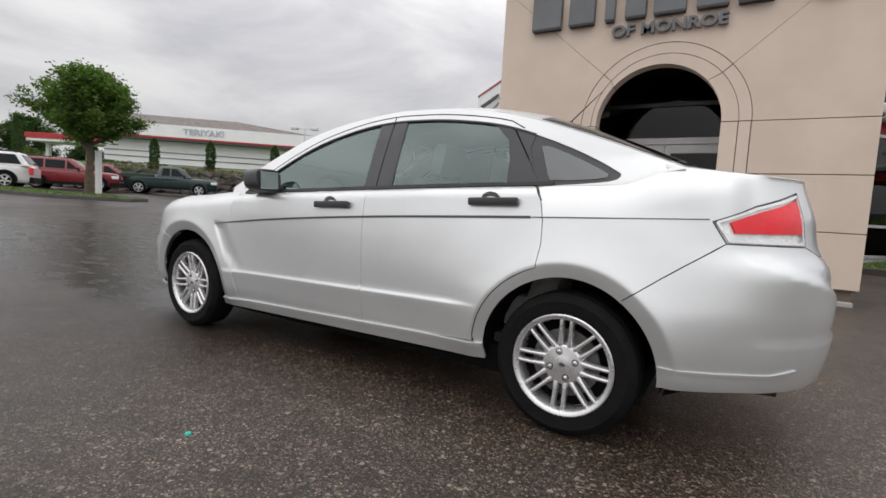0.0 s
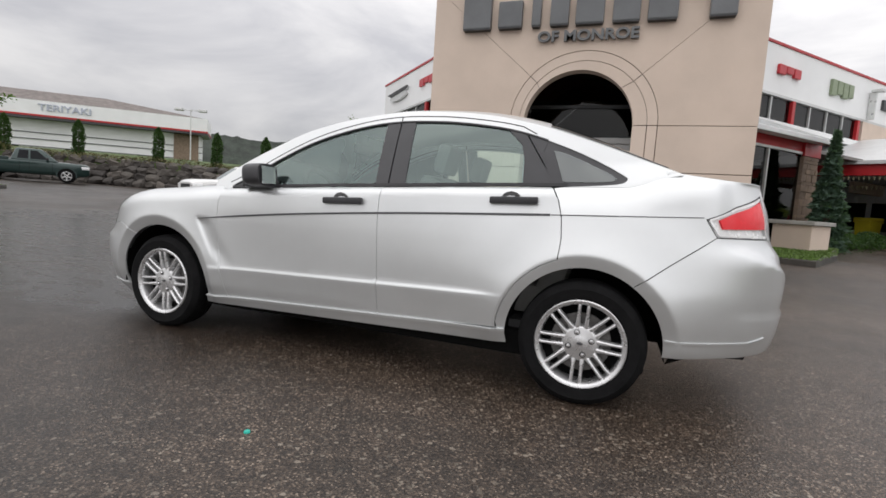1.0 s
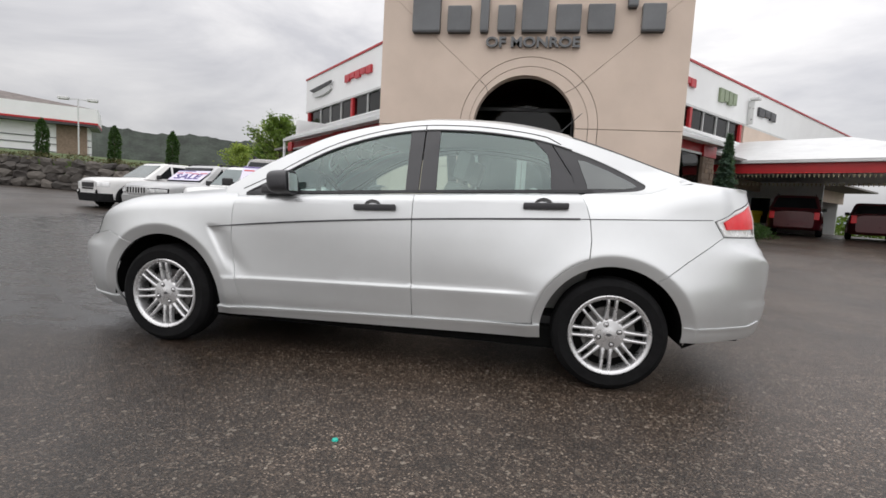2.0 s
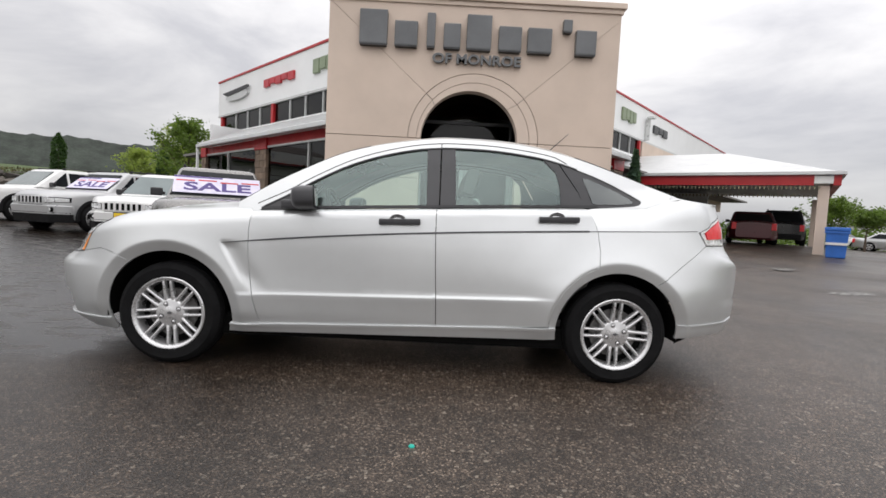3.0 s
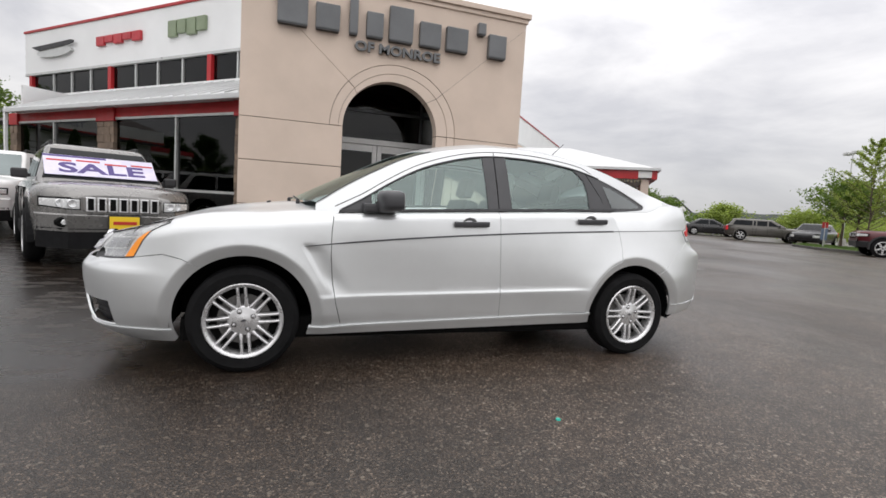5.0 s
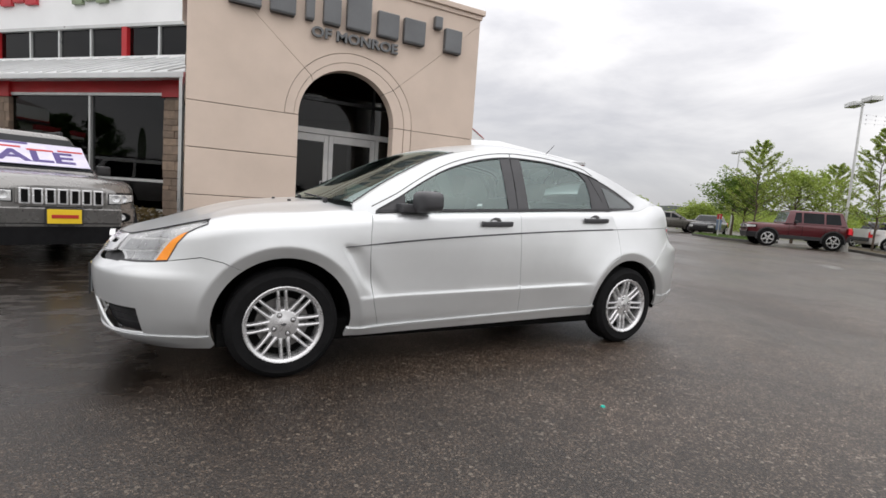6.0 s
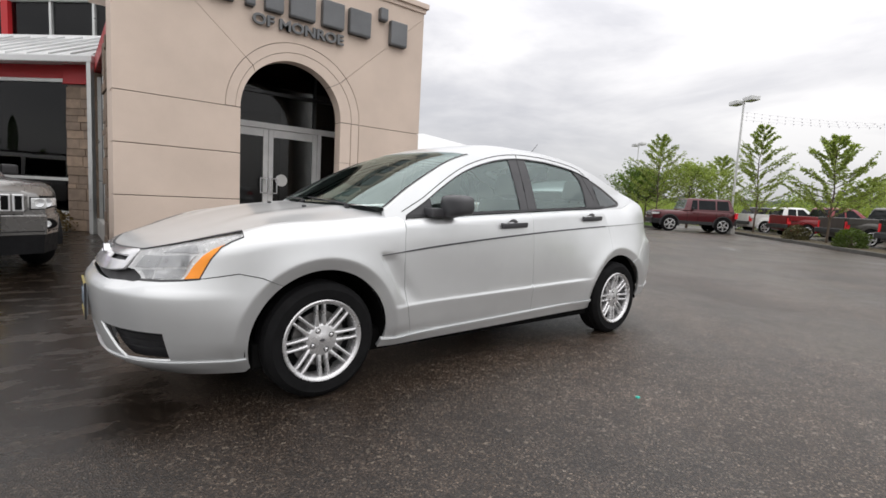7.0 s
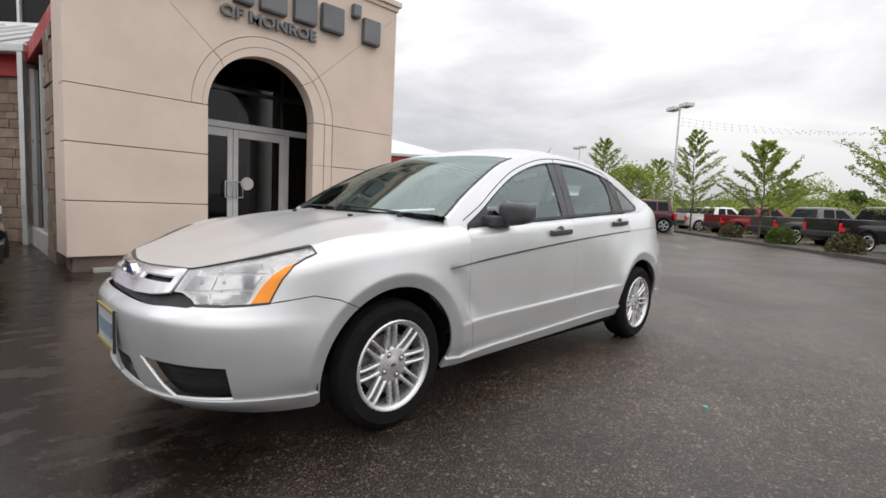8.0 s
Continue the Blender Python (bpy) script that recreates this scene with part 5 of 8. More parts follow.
panel("roof", ROOF, roof_poly, SILVER, saloon, up=(0, 0, 1), both="one", gap=0.0, step=0.04)
panel("windscreen", ROOF, [(-1.06, 0.0), (-1.05, -0.2), (-1.02, -0.4), (-0.97, -0.58)] + screen_side + [(ws_top - 0.06, -0.3), (ws_top - 0.09, 0.0)], CAR_GLASS, saloon, up=(-0.5, 0, 1), both="one", gap=0.0, lip=0, offset=-0.004, step=0.05)
panel("rear_window", ROOF, [(rw_top - 0.06, 0.0), (rw_top - 0.04, -0.3)] + rear_side + [(1.66, -0.4), (1.68, 0.0)], TINT_GLASS, saloon, up=(0.5, 0, 1), both="one", gap=0.0, lip=0, offset=-0.004, step=0.05)
ribbon("screen_seal", ROOF, screen_side, 0.014, 0.003, BLACK_PLASTIC, saloon, up=(0, 0, 1))
ribbon("screen_seal", ROOF, rear_side, 0.014, 0.003, BLACK_PLASTIC, saloon, up=(0, 0, 1))
panel("cowl", TOP_F, [(-1.07, 0.0), (-1.06, -0.2), (-1.03, -0.4), (-0.98, -0.58), (-0.94, -0.69), (-0.86, -0.69), (-0.86, 0)], BLACK_PLASTIC, saloon, up=(0, 0, 1), both="one", gap=0, offset=-0.012)
ribbon("side_moulding", SKIN_R, [(u, strip_z(u)) for u in np.linspace(1.432, 1.80, 12)], 0.003, 0.003, GREY_PLASTIC, saloon)

# ---- wheels ----
BRAKE_IRON = surface("dull_brake_iron", (0.16, 0.155, 0.15), 0.5, metal=0.5, vary=0.2, scale=14.0, bump=0.0)


def build_wheel(parent, x, sign, spin, tyre_r=TYRE_R, rim_r=RIM_R, z=WZ, yc=0.748, width=0.195):
    """A wheel whose outer face looks to -y before it is turned to its side."""
    w = new("wheel")
    w.parent = parent
    w.matrix_basis = pose(x, -sign * yc, z, 0, 0, 0 if sign > 0 else 180) @ pose(0, 0, 0, 0, spin, 0)
    hw = width / 2
    tyre = revolve([(hw * 0.75, rim_r - 0.005), (hw * 0.95, rim_r + 0.012), (hw, rim_r + 0.05), (hw * 0.90, tyre_r - 0.022), (hw * 0.72, tyre_r - 0.006), (hw * 0.4, tyre_r), (hw * 0.36, tyre_r - 0.008), (hw * 0.3, tyre_r - 0.008), (hw * 0.26, tyre_r),
                    (-hw * 0.26, tyre_r), (-hw * 0.3, tyre_r - 0.008), (-hw * 0.36, tyre_r - 0.008), (-hw * 0.4, tyre_r), (-hw * 0.72, tyre_r - 0.006), (-hw * 0.90, tyre_r - 0.022), (-hw * 1.0, rim_r + 0.055), (-hw * 0.985, rim_r + 0.05), (-hw * 0.99, rim_r + 0.03), (-hw * 0.95, rim_r + 0.012), (-hw * 0.80, rim_r - 0.004)], 72)
    smooth_by_angle(part("tyre", tyre, RUBBER, w, "black rubber tyre"), 30)
    y = -hw
    rim = revolve([(hw * 0.7, rim_r - 0.014), (y + 0.05, rim_r - 0.022), (y + 0.016, rim_r - 0.019), (y + 0.008, rim_r - 0.014), (y + 0.002, rim_r - 0.006), (y + 0.001, rim_r), (y + 0.006, rim_r + 0.005), (y + 0.02, rim_r + 0.003)], 72)
    smooth_by_angle(part("rim", rim, RIM_SILVER, w, "silver alloy rim"), 40)
    disc = revolve([(y + 0.075, 0.001), (y + 0.07, rim_r * 0.68), (y + 0.085, rim_r * 0.68)], 48)
    part("brake_disc", disc, BRAKE_IRON, w)
    dark = revolve([(y + 0.10, 0.001), (y + 0.10, rim_r - 0.021)], 48)
    part("wheel_back", dark, SHUT, w)
    hub = revolve([(y + 0.075, rim_r * 0.43), (y + 0.050, rim_r * 0.425), (y + 0.034, rim_r * 0.41), (y + 0.0265, rim_r * 0.385), (y + 0.024, rim_r * 0.35), (y + 0.025, rim_r * 0.19), (y + 0.022, rim_r * 0.16), (y + 0.0215, 0.0005)], 48)
    smooth_by_angle(part("hub", hub, RIM_SILVER, w), 60)
    # ridged spokes in pairs, broad at the root, running out on the barrel
    cross = ((-1.0, 0.030), (-0.9, 0.009), (-0.5, 0.001), (0.0, 0.0), (0.5, 0.001), (0.9, 0.009), (1.0, 0.030))
    along = ((0.30, 0.0128, 0.029), (0.38, 0.0130, 0.0235), (0.50, 0.0104, 0.020), (0.66, 0.0090, 0.016), (0.80, 0.0086, 0.013), (0.88, 0.0090, 0.0125), (0.94, 0.0105, 0.017))
    for i in range(8):
        for dz in (-0.0195, 0.0195):
            bm = bmesh.new()
            rows = [[bm.verts.new((r * rim_r, y + top + cy * (1.0 if r > 0.4 else 0.6), dz * (1.0 + 0.10 * (r - 0.4)) + cz * half)) for cz, cy in cross] for r, half, top in along]
            for p, q in zip(rows, rows[1:]):
                for k in range(len(cross) - 1):
                    bm.faces.new((p[k], p[k + 1], q[k + 1], q[k]))
            bm.faces.new(rows[0])
            bm.faces.new(rows[-1][::-1])
            bmesh.ops.recalc_face_normals(bm, faces=bm.faces)
            bmesh.ops.rotate(bm, verts=bm.verts, cent=(0, 0, 0), matrix=Matrix.Rotation(radians(45 * i), 3, "Y"))
            smooth_by_angle(part("spoke", bm, RIM_SILVER, w), 70)
    for i in range(4):
        a = radians(20 + 90 * i)
        nut = revolve([(y + 0.014, 0.0005), (y + 0.015, 0.006), (y + 0.018, 0.0085), (y + 0.03, 0.0085)], 8)
        bmesh.ops.translate(nut, vec=(rim_r * 0.265 * math.cos(a), 0, rim_r * 0.265 * math.sin(a)), verts=nut.verts)
        part("wheel_nut", nut, CHROME, w)
        seat = revolve([(y + 0.0255, 0.009), (y + 0.0225, 0.0135), (y + 0.027, 0.0150)], 16)
        bmesh.ops.translate(seat, vec=(rim_r * 0.265 * math.cos(a), 0, rim_r * 0.265 * math.sin(a)), verts=seat.verts)
        part("nut_recess", seat, SHUT, w)
    cap = revolve([(y + 0.0170, 0.0005), (y + 0.0175, 0.009), (y + 0.021, 0.0105)], 24)
    bmesh.ops.scale(cap, vec=(1.35, 1, 0.7), verts=cap.verts)
    part("cap_badge", cap, GREY_PLASTIC, w, "small dark oval cap badge")
    return w


for wx, spin in ((WXF, -5), (WX, 2)):
    build_wheel(saloon, wx, 1, spin)
    build_wheel(saloon, wx, -1, spin)
# wheel wells and underside, their deep shade put into a near-black colour
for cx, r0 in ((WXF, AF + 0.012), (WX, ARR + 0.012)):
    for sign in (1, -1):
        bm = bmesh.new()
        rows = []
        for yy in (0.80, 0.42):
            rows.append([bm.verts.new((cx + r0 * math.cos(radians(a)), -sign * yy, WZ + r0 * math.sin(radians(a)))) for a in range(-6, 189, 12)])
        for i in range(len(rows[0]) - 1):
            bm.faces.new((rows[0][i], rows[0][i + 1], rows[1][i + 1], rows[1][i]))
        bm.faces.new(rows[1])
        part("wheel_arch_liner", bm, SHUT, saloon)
# the underbody hangs low to block light and deepen the shade beneath
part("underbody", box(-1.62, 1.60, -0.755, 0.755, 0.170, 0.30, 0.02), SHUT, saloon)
smooth_by_angle(part("exhaust_tip", revolve([(-0.10, 0.027), (0.07, 0.027), (0.07, 0.023), (-0.06, 0.023)], 20, "Y"), DARK_METAL, saloon)).matrix_basis = pose(1.98, -0.50, 0.275, 0, 0, -78)

# ---- lamps ----
NOSE_UP = (-1, -0.8, 0.3)
lamp_poly = along_top("f", lamp_tip, lamp_corner, 20) + lamp_in[::-1] + lamp_out[::-1]
panel("headlamp_housing", SKIN_F, lamp_poly, REFLECTOR, saloon, up=NOSE_UP, gap=0.001, lip=0.0, offset=-0.012, step=0.025)
amber_poly = [(-1.943, 0.625), (lamp_low - 0.004, 0.630), (-1.850, 0.668), (-1.823, 0.717), (-1.780, 0.768), (-1.715, 0.803), (-1.768, 0.787), (-1.815, 0.766), (-1.862, 0.733), (-1.905, 0.683)]
panel("turn_signal", SKIN_F, amber_poly, AMBER, saloon, up=NOSE_UP, gap=0.0015, offset=-0.007, step=0.02, label="amber turn signal strip")
refl_poly = [(-1.954, 0.624), (-1.914, 0.684), (-1.870, 0.736), (-1.820, 0.771), (-1.768, 0.793), (-1.712, 0.811)] + along_top("f", -1.690, lamp_corner, 16, 0.0005) + [(-2.318, 0.650), (-2.276, 0.647), (-2.225, 0.631), (-2.172, 0.610)]


def WAVY(u, z):
    """Reflector bowls behind the clear cover."""
    p = Vector(SKIN_F(u, z))
    n = normal_at(SKIN_F, u, z, NOSE_UP)
    d = 0.014
    for cu, cz, r in ((-2.02, 0.690, 0.070), (-2.19, 0.680, 0.052)):
        q = ((u - cu) ** 2 + ((z - cz) * 1.25) ** 2) / (r * r)
        if q < 1:
            d += 0.012 * (1 - q)
    d -= 0.004 * smoothstep(-0.15, 0.15, math.sin(u * 26.0 + z * 6.0))
    return tuple(p - n * d)


panel("lamp_reflector", WAVY, refl_poly, REFLECTOR, saloon, up=NOSE_UP, gap=0.0, lip=0.0, step=0.013)
LAMP_BOWL = surface("bright_lamp_bowl", (0.72, 0.73, 0.74), 0.16, metal=0.5, vary=0.10, scale=30.0, bump=0.0, spread=0.06)
for bowl in ([(-2.244, 0.710), (-2.118, 0.712), (-2.131, 0.662), (-2.277, 0.653)], [(-2.110, 0.713), (-1.900, 0.729), (-1.942, 0.675), (-2.123, 0.663)],
             [(-2.119, 0.727), (-2.026, 0.757), (-1.906, 0.776), (-1.888, 0.741)], [(-2.223, 0.646), (-2.136, 0.651), (-2.120, 0.617), (-2.161, 0.616)], [(-2.125, 0.651), (-1.942, 0.665), (-1.960, 0.628), (-2.110, 0.618)]):
    panel("lamp_bowl", SKIN_F, bowl, LAMP_BOWL, saloon, up=NOSE_UP, gap=0.0, lip=0.008, offset=-0.007, step=0.02)
for cu, cz in ((-2.075, 0.692), (-2.19, 0.686)):
    for sign in (1, -1):
        p = Vector(SKIN_F(cu, cz)) - normal_at(SKIN_F, cu, cz, NOSE_UP) * 0.010
        bm = bmesh.new()
        bmesh.ops.create_uvsphere(bm, u_segments=16, v_segments=10, radius=0.008, matrix=Matrix.Translation((p.x, p.y * sign, p.z)))
        part("bulb_shield", bm, CHROME, saloon, smooth=True)
panel("headlamp_cover", SKIN_F, refl_poly, LAMP_GLASS, saloon, up=NOSE_UP, gap=0.004, lip=0.0, offset=-0.002, step=0.03, label="clear headlamp cover")
ribbon("lamp_seal", SKIN_F, [(lamp_tip, top_z(lamp_tip, "f") - 0.003)] + lamp_out, 0.005, 0.002, BLACK_PLASTIC, saloon, up=NOSE_UP, step=0.03)
ribbon("lamp_seal", SKIN_F, along_top("f", lamp_tip, U0 + 0.01, 40, 0.0015), 0.003, 0.001, BLACK_PLASTIC, saloon, up=NOSE_UP, step=0.03)
ribbon("lamp_seal", SKIN_F, [lamp_out[-1], (-1.95, 0.617), (-2.05, 0.609), lamp_in[0]], 0.008, 0.002, BLACK_PLASTIC, saloon, up=NOSE_UP, step=0.03)

REAR_UP = (0.8, -1, 0.2)
tail_poly = [(tail_tip, 0.913), (2.0, 0.978), (tail_in, tail_top), (tail_in + 0.004, 0.838), (tail_low, 0.836)]
panel("tail_lamp", SKIN_R, tail_poly, REFLECTOR, saloon, up=REAR_UP, gap=0.003, offset=-0.012, label="clear and red tail lamp")
red_poly = [(1.880, 0.914), (2.02, 0.958), (tail_in - 0.004, 1.012), (tail_in - 0.002, 0.884), (1.902, 0.876)]
panel("red_lens", SKIN_R, red_poly, TAIL_RED, saloon, up=REAR_UP, gap=0.0, offset=-0.004, lip=0.012, label="red tail lamp lens")
ribbon("lamp_seal", SKIN_R, tail_poly + tail_poly[:1], 0.004, 0.001, DARK_METAL, saloon, up=REAR_UP, step=0.03)
inset = [(tail_tip + 0.016, 0.9125), (2.0, 0.9685), (tail_in - 0.004, tail_top - 0.012), (tail_in - 0.001, 0.848), (tail_low + 0.012, 0.8465)]
ribbon("lamp_rim", SKIN_R, inset + inset[:1], 0.010, 0.0005, surface("bright_lamp_border", (0.80, 0.80, 0.80), 0.25, metal=0.3, vary=0.05), saloon, up=REAR_UP, step=0.03)

# ---- grille, intakes, plate ----
grille_poly = lamp_in[::-1] + grille_low + [(U0, top_z(U0, "f"))] + along_top("f", U0 + 0.02, lamp_corner, 12)
panel("grille", SKIN_F, grille_poly, BLACK_PLASTIC, saloon, up=(-1, -0.2, 0), both="one", gap=0.002, lip=0, offset=-0.03)
SATIN = surface("satin_chrome", (0.70, 0.70, 0.71), 0.2, metal=0.85, vary=0.05, scale=12.0, bump=0.0, spread=0.05)
slot = [(-2.60, 0.672), (-2.348, 0.675), (-2.342, 0.699), (-2.60, 0.694)]
chrome_poly = [(U0, 0.618), (-2.747, 0.618), (-2.58, 0.620), (-2.411, 0.630), (-2.333, 0.640), (-2.327, 0.650)] + along_top("f", lamp_corner - 0.004, U0 + 0.004, 12, 0.004)
panel("grille_surround", SKIN_F, chrome_poly, SATIN, saloon, up=(-1, -0.2, 0), both="one", gap=0.0, lip=0.02, step=0.02, holes=(slot,), offset=0.002, label="bright surround with a dark slot on each side")
em = revolve([(-0.026, 0.0005), (-0.024, 0.70), (-0.016, 0.86)], 40)
bmesh.ops.scale(em, vec=(0.075, 1, 0.032), verts=em.verts)
emr = revolve([(-0.014, 0.80), (-0.026, 0.88), (-0.026, 0.98), (0.0, 1.02)], 40)
bmesh.ops.scale(emr, vec=(0.082, 1, 0.036), verts=emr.verts)
nose_m = pose(-2.122, 0, 0.684, 0, 0, -90)
BADGE_BLUE = surface("badge_blue", (0.03, 0.05, 0.16), 0.3, vary=0.1, coat=1.0)
smooth_by_angle(part("badge", em, BADGE_BLUE, saloon, "plain dark blue oval badge")).matrix_basis = nose_m
smooth_by_angle(part("badge_rim", emr, CHROME, saloon, "chrome oval rim")).matrix_basis = nose_m
panel("fog_recess", SKIN_F, shrink(fog, -0.034), BLACK_PLASTIC, saloon, up=NOSE_UP, gap=0, lip=0, offset=-0.045)
for dz in (0.03, 0.06, 0.09):
    ribbon("fog_slat", SKIN_F, [(-2.33, 0.252 + dz), (-2.02, 0.256 + dz)], 0.006, -0.038, BLACK_PLASTIC, saloon, up=NOSE_UP, deep=0.044)
panel("lower_intake", SKIN_F, [(U0, 0.38), (-2.52, 0.38), (-2.44, 0.225), (U0, 0.225)], BLACK_PLASTIC, saloon, up=(-1, -0.2, 0), both="one", gap=0, lip=0, offset=-0.05)
plate_x = SKIN_F(U0, 0.46)[0] - 0.004
plate = part("number_plate", box(plate_x - 0.006, plate_x + 0.004, -0.150, 0.150, 0.370, 0.520, 0.004), surface("plate_face", (0.42, 0.44, 0.46), 0.5, vary=0.1), saloon, "white plate with blue bars in a yellow frame")
PLATE_BLUE, PLATE_YELLOW = surface("plate_blue", (0.20, 0.25, 0.31), 0.5), surface("plate_yellow", (0.30, 0.24, 0.07), 0.5)
for y0, y1, z0, z1, mt in ((-0.150, 0.150, 0.518, 0.530, PLATE_YELLOW), (-0.150, 0.150, 0.360, 0.374, PLATE_YELLOW), (-0.160, -0.148, 0.355, 0.536, BLACK_PLASTIC), (0.148, 0.160, 0.355, 0.536, BLACK_PLASTIC), (-0.12, 0.12, 0.41, 0.475, PLATE_BLUE)):
    part("plate_bar", box(plate_x - 0.012, plate_x - 0.002, y0, y1, z0, z1, 0.002), mt, plate)

# ---- handles, mirrors, wipers, aerial ----
for xa, xb, z in ((-0.100, 0.136, 0.893), (0.820, 1.056, 0.950)):
    for sign in (1, -1):
        cy = -SKIN_D((xa + xb) / 2, z)[1]
        lean = sign * math.degrees(math.atan2(SKIN_D(xb, z)[1] - SKIN_D(xa, z)[1], xb - xa))
        h = part("door_handle", box(xa, xb, -0.026, 0.008, -0.017, 0.019, 0.0), GREY_PLASTIC, saloon, "charcoal pull handle")
        bm = bmesh.new()
        add_box(bm, xa, xb, -0.034, -0.012, -0.017, 0.017, 0.008)
        for v in bm.verts:
            t = (v.co.x - xa) / (xb - xa)
            v.co.y -= 0.010 * math.sin(math.pi * t)
            v.co.z += 0.010 * (t - 0.5)
        add_box(bm, xa + 0.004, xa + 0.04, -0.02, 0.012, -0.012, 0.012, 0.004)
        add_box(bm, xb - 0.05, xb - 0.004, -0.02, 0.012, -0.012, 0.014, 0.004)
        me = h.data
        bm.to_mesh(me)
        bm.free()
        smooth_by_angle(h, 40)
        h.matrix_basis = Matrix.Translation(((xa + xb) / 2, -sign * (cy - 0.006), z)) @ pose(0, 0, 0, 0, 0, lean) @ Matrix.Diagonal((1, sign, 1, 1)) @ pose(-(xa + xb) / 2, 0, 0, 6, 0, 0)
        cup = revolve([(0.010, 0.0005), (0.006, 0.026), (-0.003, 0.044), (-0.0065, 0.048)], 28)
        bmesh.ops.scale(cup, vec=(1.05, 1, 0.86), verts=cup.verts)
        c = smooth_by_angle(part("handle_cup", cup, RIM_SILVER if sign else SILVER, saloon), 50)
        c.matrix_basis = Matrix.Translation(((xa + xb) / 2 - 0.012, -sign * (cy + 0.001), z)) @ Matrix.Diagonal((1, sign, 1, 1)) @ pose(0, 0, 0, 8, 0, 0)
for sign in (1, -1):
    bm = bmesh.new()
    bmesh.ops.create_uvsphere(bm, u_segments=32, v_segments=20, radius=1.0)
    for v in bm.verts:
        x, y, z = v.co
        f = lambda a, p: math.copysign(abs(a) ** p, a)
        x, y, z = f(x, 0.55) * 0.078, f(y, 0.6) * 0.098, f(z, 0.55) * 0.072
        v.co = (min(x, 0.042) - 0.012 * (1 - abs(y) / 0.098) - 0.10 * (0.098 - y) * 0.4, y, z * (1.0 - 0.20 * (0.098 - y) / 0.196) + 0.05 * (0.098 - y))
    m = part("wing_mirror", bm, GREY_PLASTIC, saloon, "charcoal plastic wing mirror")
    smooth_by_angle(m, 45)
    m.matrix_basis = Matrix.Diagonal((1, sign, 1, 1)) @ pose(-0.495, -0.884, 0.998, 0, -4, 8)
    g = part("mirror_glass", box(0.0425, 0.045, -0.070, 0.068, -0.046, 0.052, 0.002), CHROME, m)
    bm = bmesh.new()
    add_box(bm, -0.66, -0.47, -0.86, -0.735, 0.930, 0.984, 0.016)
    part("mirror_arm", bm, GREY_PLASTIC, saloon).matrix_basis = Matrix.Diagonal((1, sign, 1, 1))
for (xa, ya), (xb, yb) in (((-1.015, -0.50), (-1.025, 0.03)), ((-1.055, 0.05), (-0.985, 0.52))):
    za, zz = ROOF(xa, ya)[2], ROOF(xb, yb)[2]
    bm = bmesh.new()
    add_tube(bm, (xa, ya, za + 0.007), (xb, yb, zz + 0.006), 0.006, 0.004)
    add_box(bm, xa - 0.012, xa + 0.012, ya - 0.012, ya + 0.012, za - 0.03, za + 0.008, 0.005)
    part("wiper", bm, BLACK_PLASTIC, saloon)
aerial = bmesh.new()
add_tube(aerial, (1.0, 0, ROOF(1.0, 0)[2] - 0.005), (1.0, 0, ROOF(1.0, 0)[2] + 0.02), 0.018, 0.01)
add_tube(aerial, (1.0, 0, ROOF(1.0, 0)[2] + 0.015), (1.16, 0, ROOF(1.0, 0)[2] + 0.17), 0.004, 0.002)
part("aerial", aerial, BLACK_PLASTIC, saloon)
for yy in (-0.3, 0.3):
    part("washer_jet", box(-1.2, -1.18, yy - 0.012, yy + 0.012, hood_top(-1.19, yy) - 0.004, hood_top(-1.19, yy) + 0.012, 0.003), BLACK_PLASTIC, saloon)

# ---- cabin fittings ----
def seat(x, y, wide, rest=True, mat=SEAT_CLOTH):
    bm = bmesh.new()
    add_box(bm, x - 0.25, x + 0.25, y - wide / 2, y + wide / 2, 0.36, 0.52, 0.05)
    add_box(bm, -0.07, 0.07, y - wide / 2, y + wide / 2, 0.0, 0.62, 0.05, pose(x + 0.24, 0, 0.46, 0, 16, 0))
    s = smooth_by_angle(part("seat", bm, mat, saloon), 40)
    for yy in ((y,) if wide < 0.8 else (y - 0.38, y + 0.38)):
        bm = bmesh.new()
        add_box(bm, -0.045, 0.045, yy - 0.125, yy + 0.125, 0.64, 0.82, 0.04, pose(x + 0.24, 0, 0.46, 0, 14, 0))
        add_tube(bm, Vector((x + 0.24, yy - 0.05, 0.46)) + Vector((0.14, 0, 0.55)), Vector((x + 0.24, yy - 0.05, 0.46)) + Vector((0.18, 0, 0.68)), 0.006)
        add_tube(bm, Vector((x + 0.24, yy + 0.05, 0.46)) + Vector((0.14, 0, 0.55)), Vector((x + 0.24, yy + 0.05, 0.46)) + Vector((0.18, 0, 0.68)), 0.006)
        smooth_by_angle(part("headrest", bm, mat, s), 40)


seat(0.02, -0.37, 0.50)
seat(0.02, 0.37, 0.50)
seat(0.86, 0.0, 1.25)
bm = bmesh.new()
add_box(bm, -0.98, -0.50, -0.66, 0.66, 0.62, 0.93, 0.08)
smooth_by_angle(part("dashboard", bm, CABIN_DARK, saloon), 40)
sw = bmesh.new()
R0, R1 = 0.185, 0.016
rings = []
for i in range(28):
    a = 2 * math.pi * i / 28
    rings.append([sw.verts.new(((R0 + R1 * math.cos(b)) * math.cos(a), (R0 + R1 * math.cos(b)) * math.sin(a), R1 * math.sin(b))) for b in (2 * math.pi * j / 8 for j in range(8))])
for i in range(28):
    for j in range(8):
        sw.faces.new((rings[i][j], rings[(i + 1) % 28][j], rings[(i + 1) % 28][(j + 1) % 8], rings[i][(j + 1) % 8]))
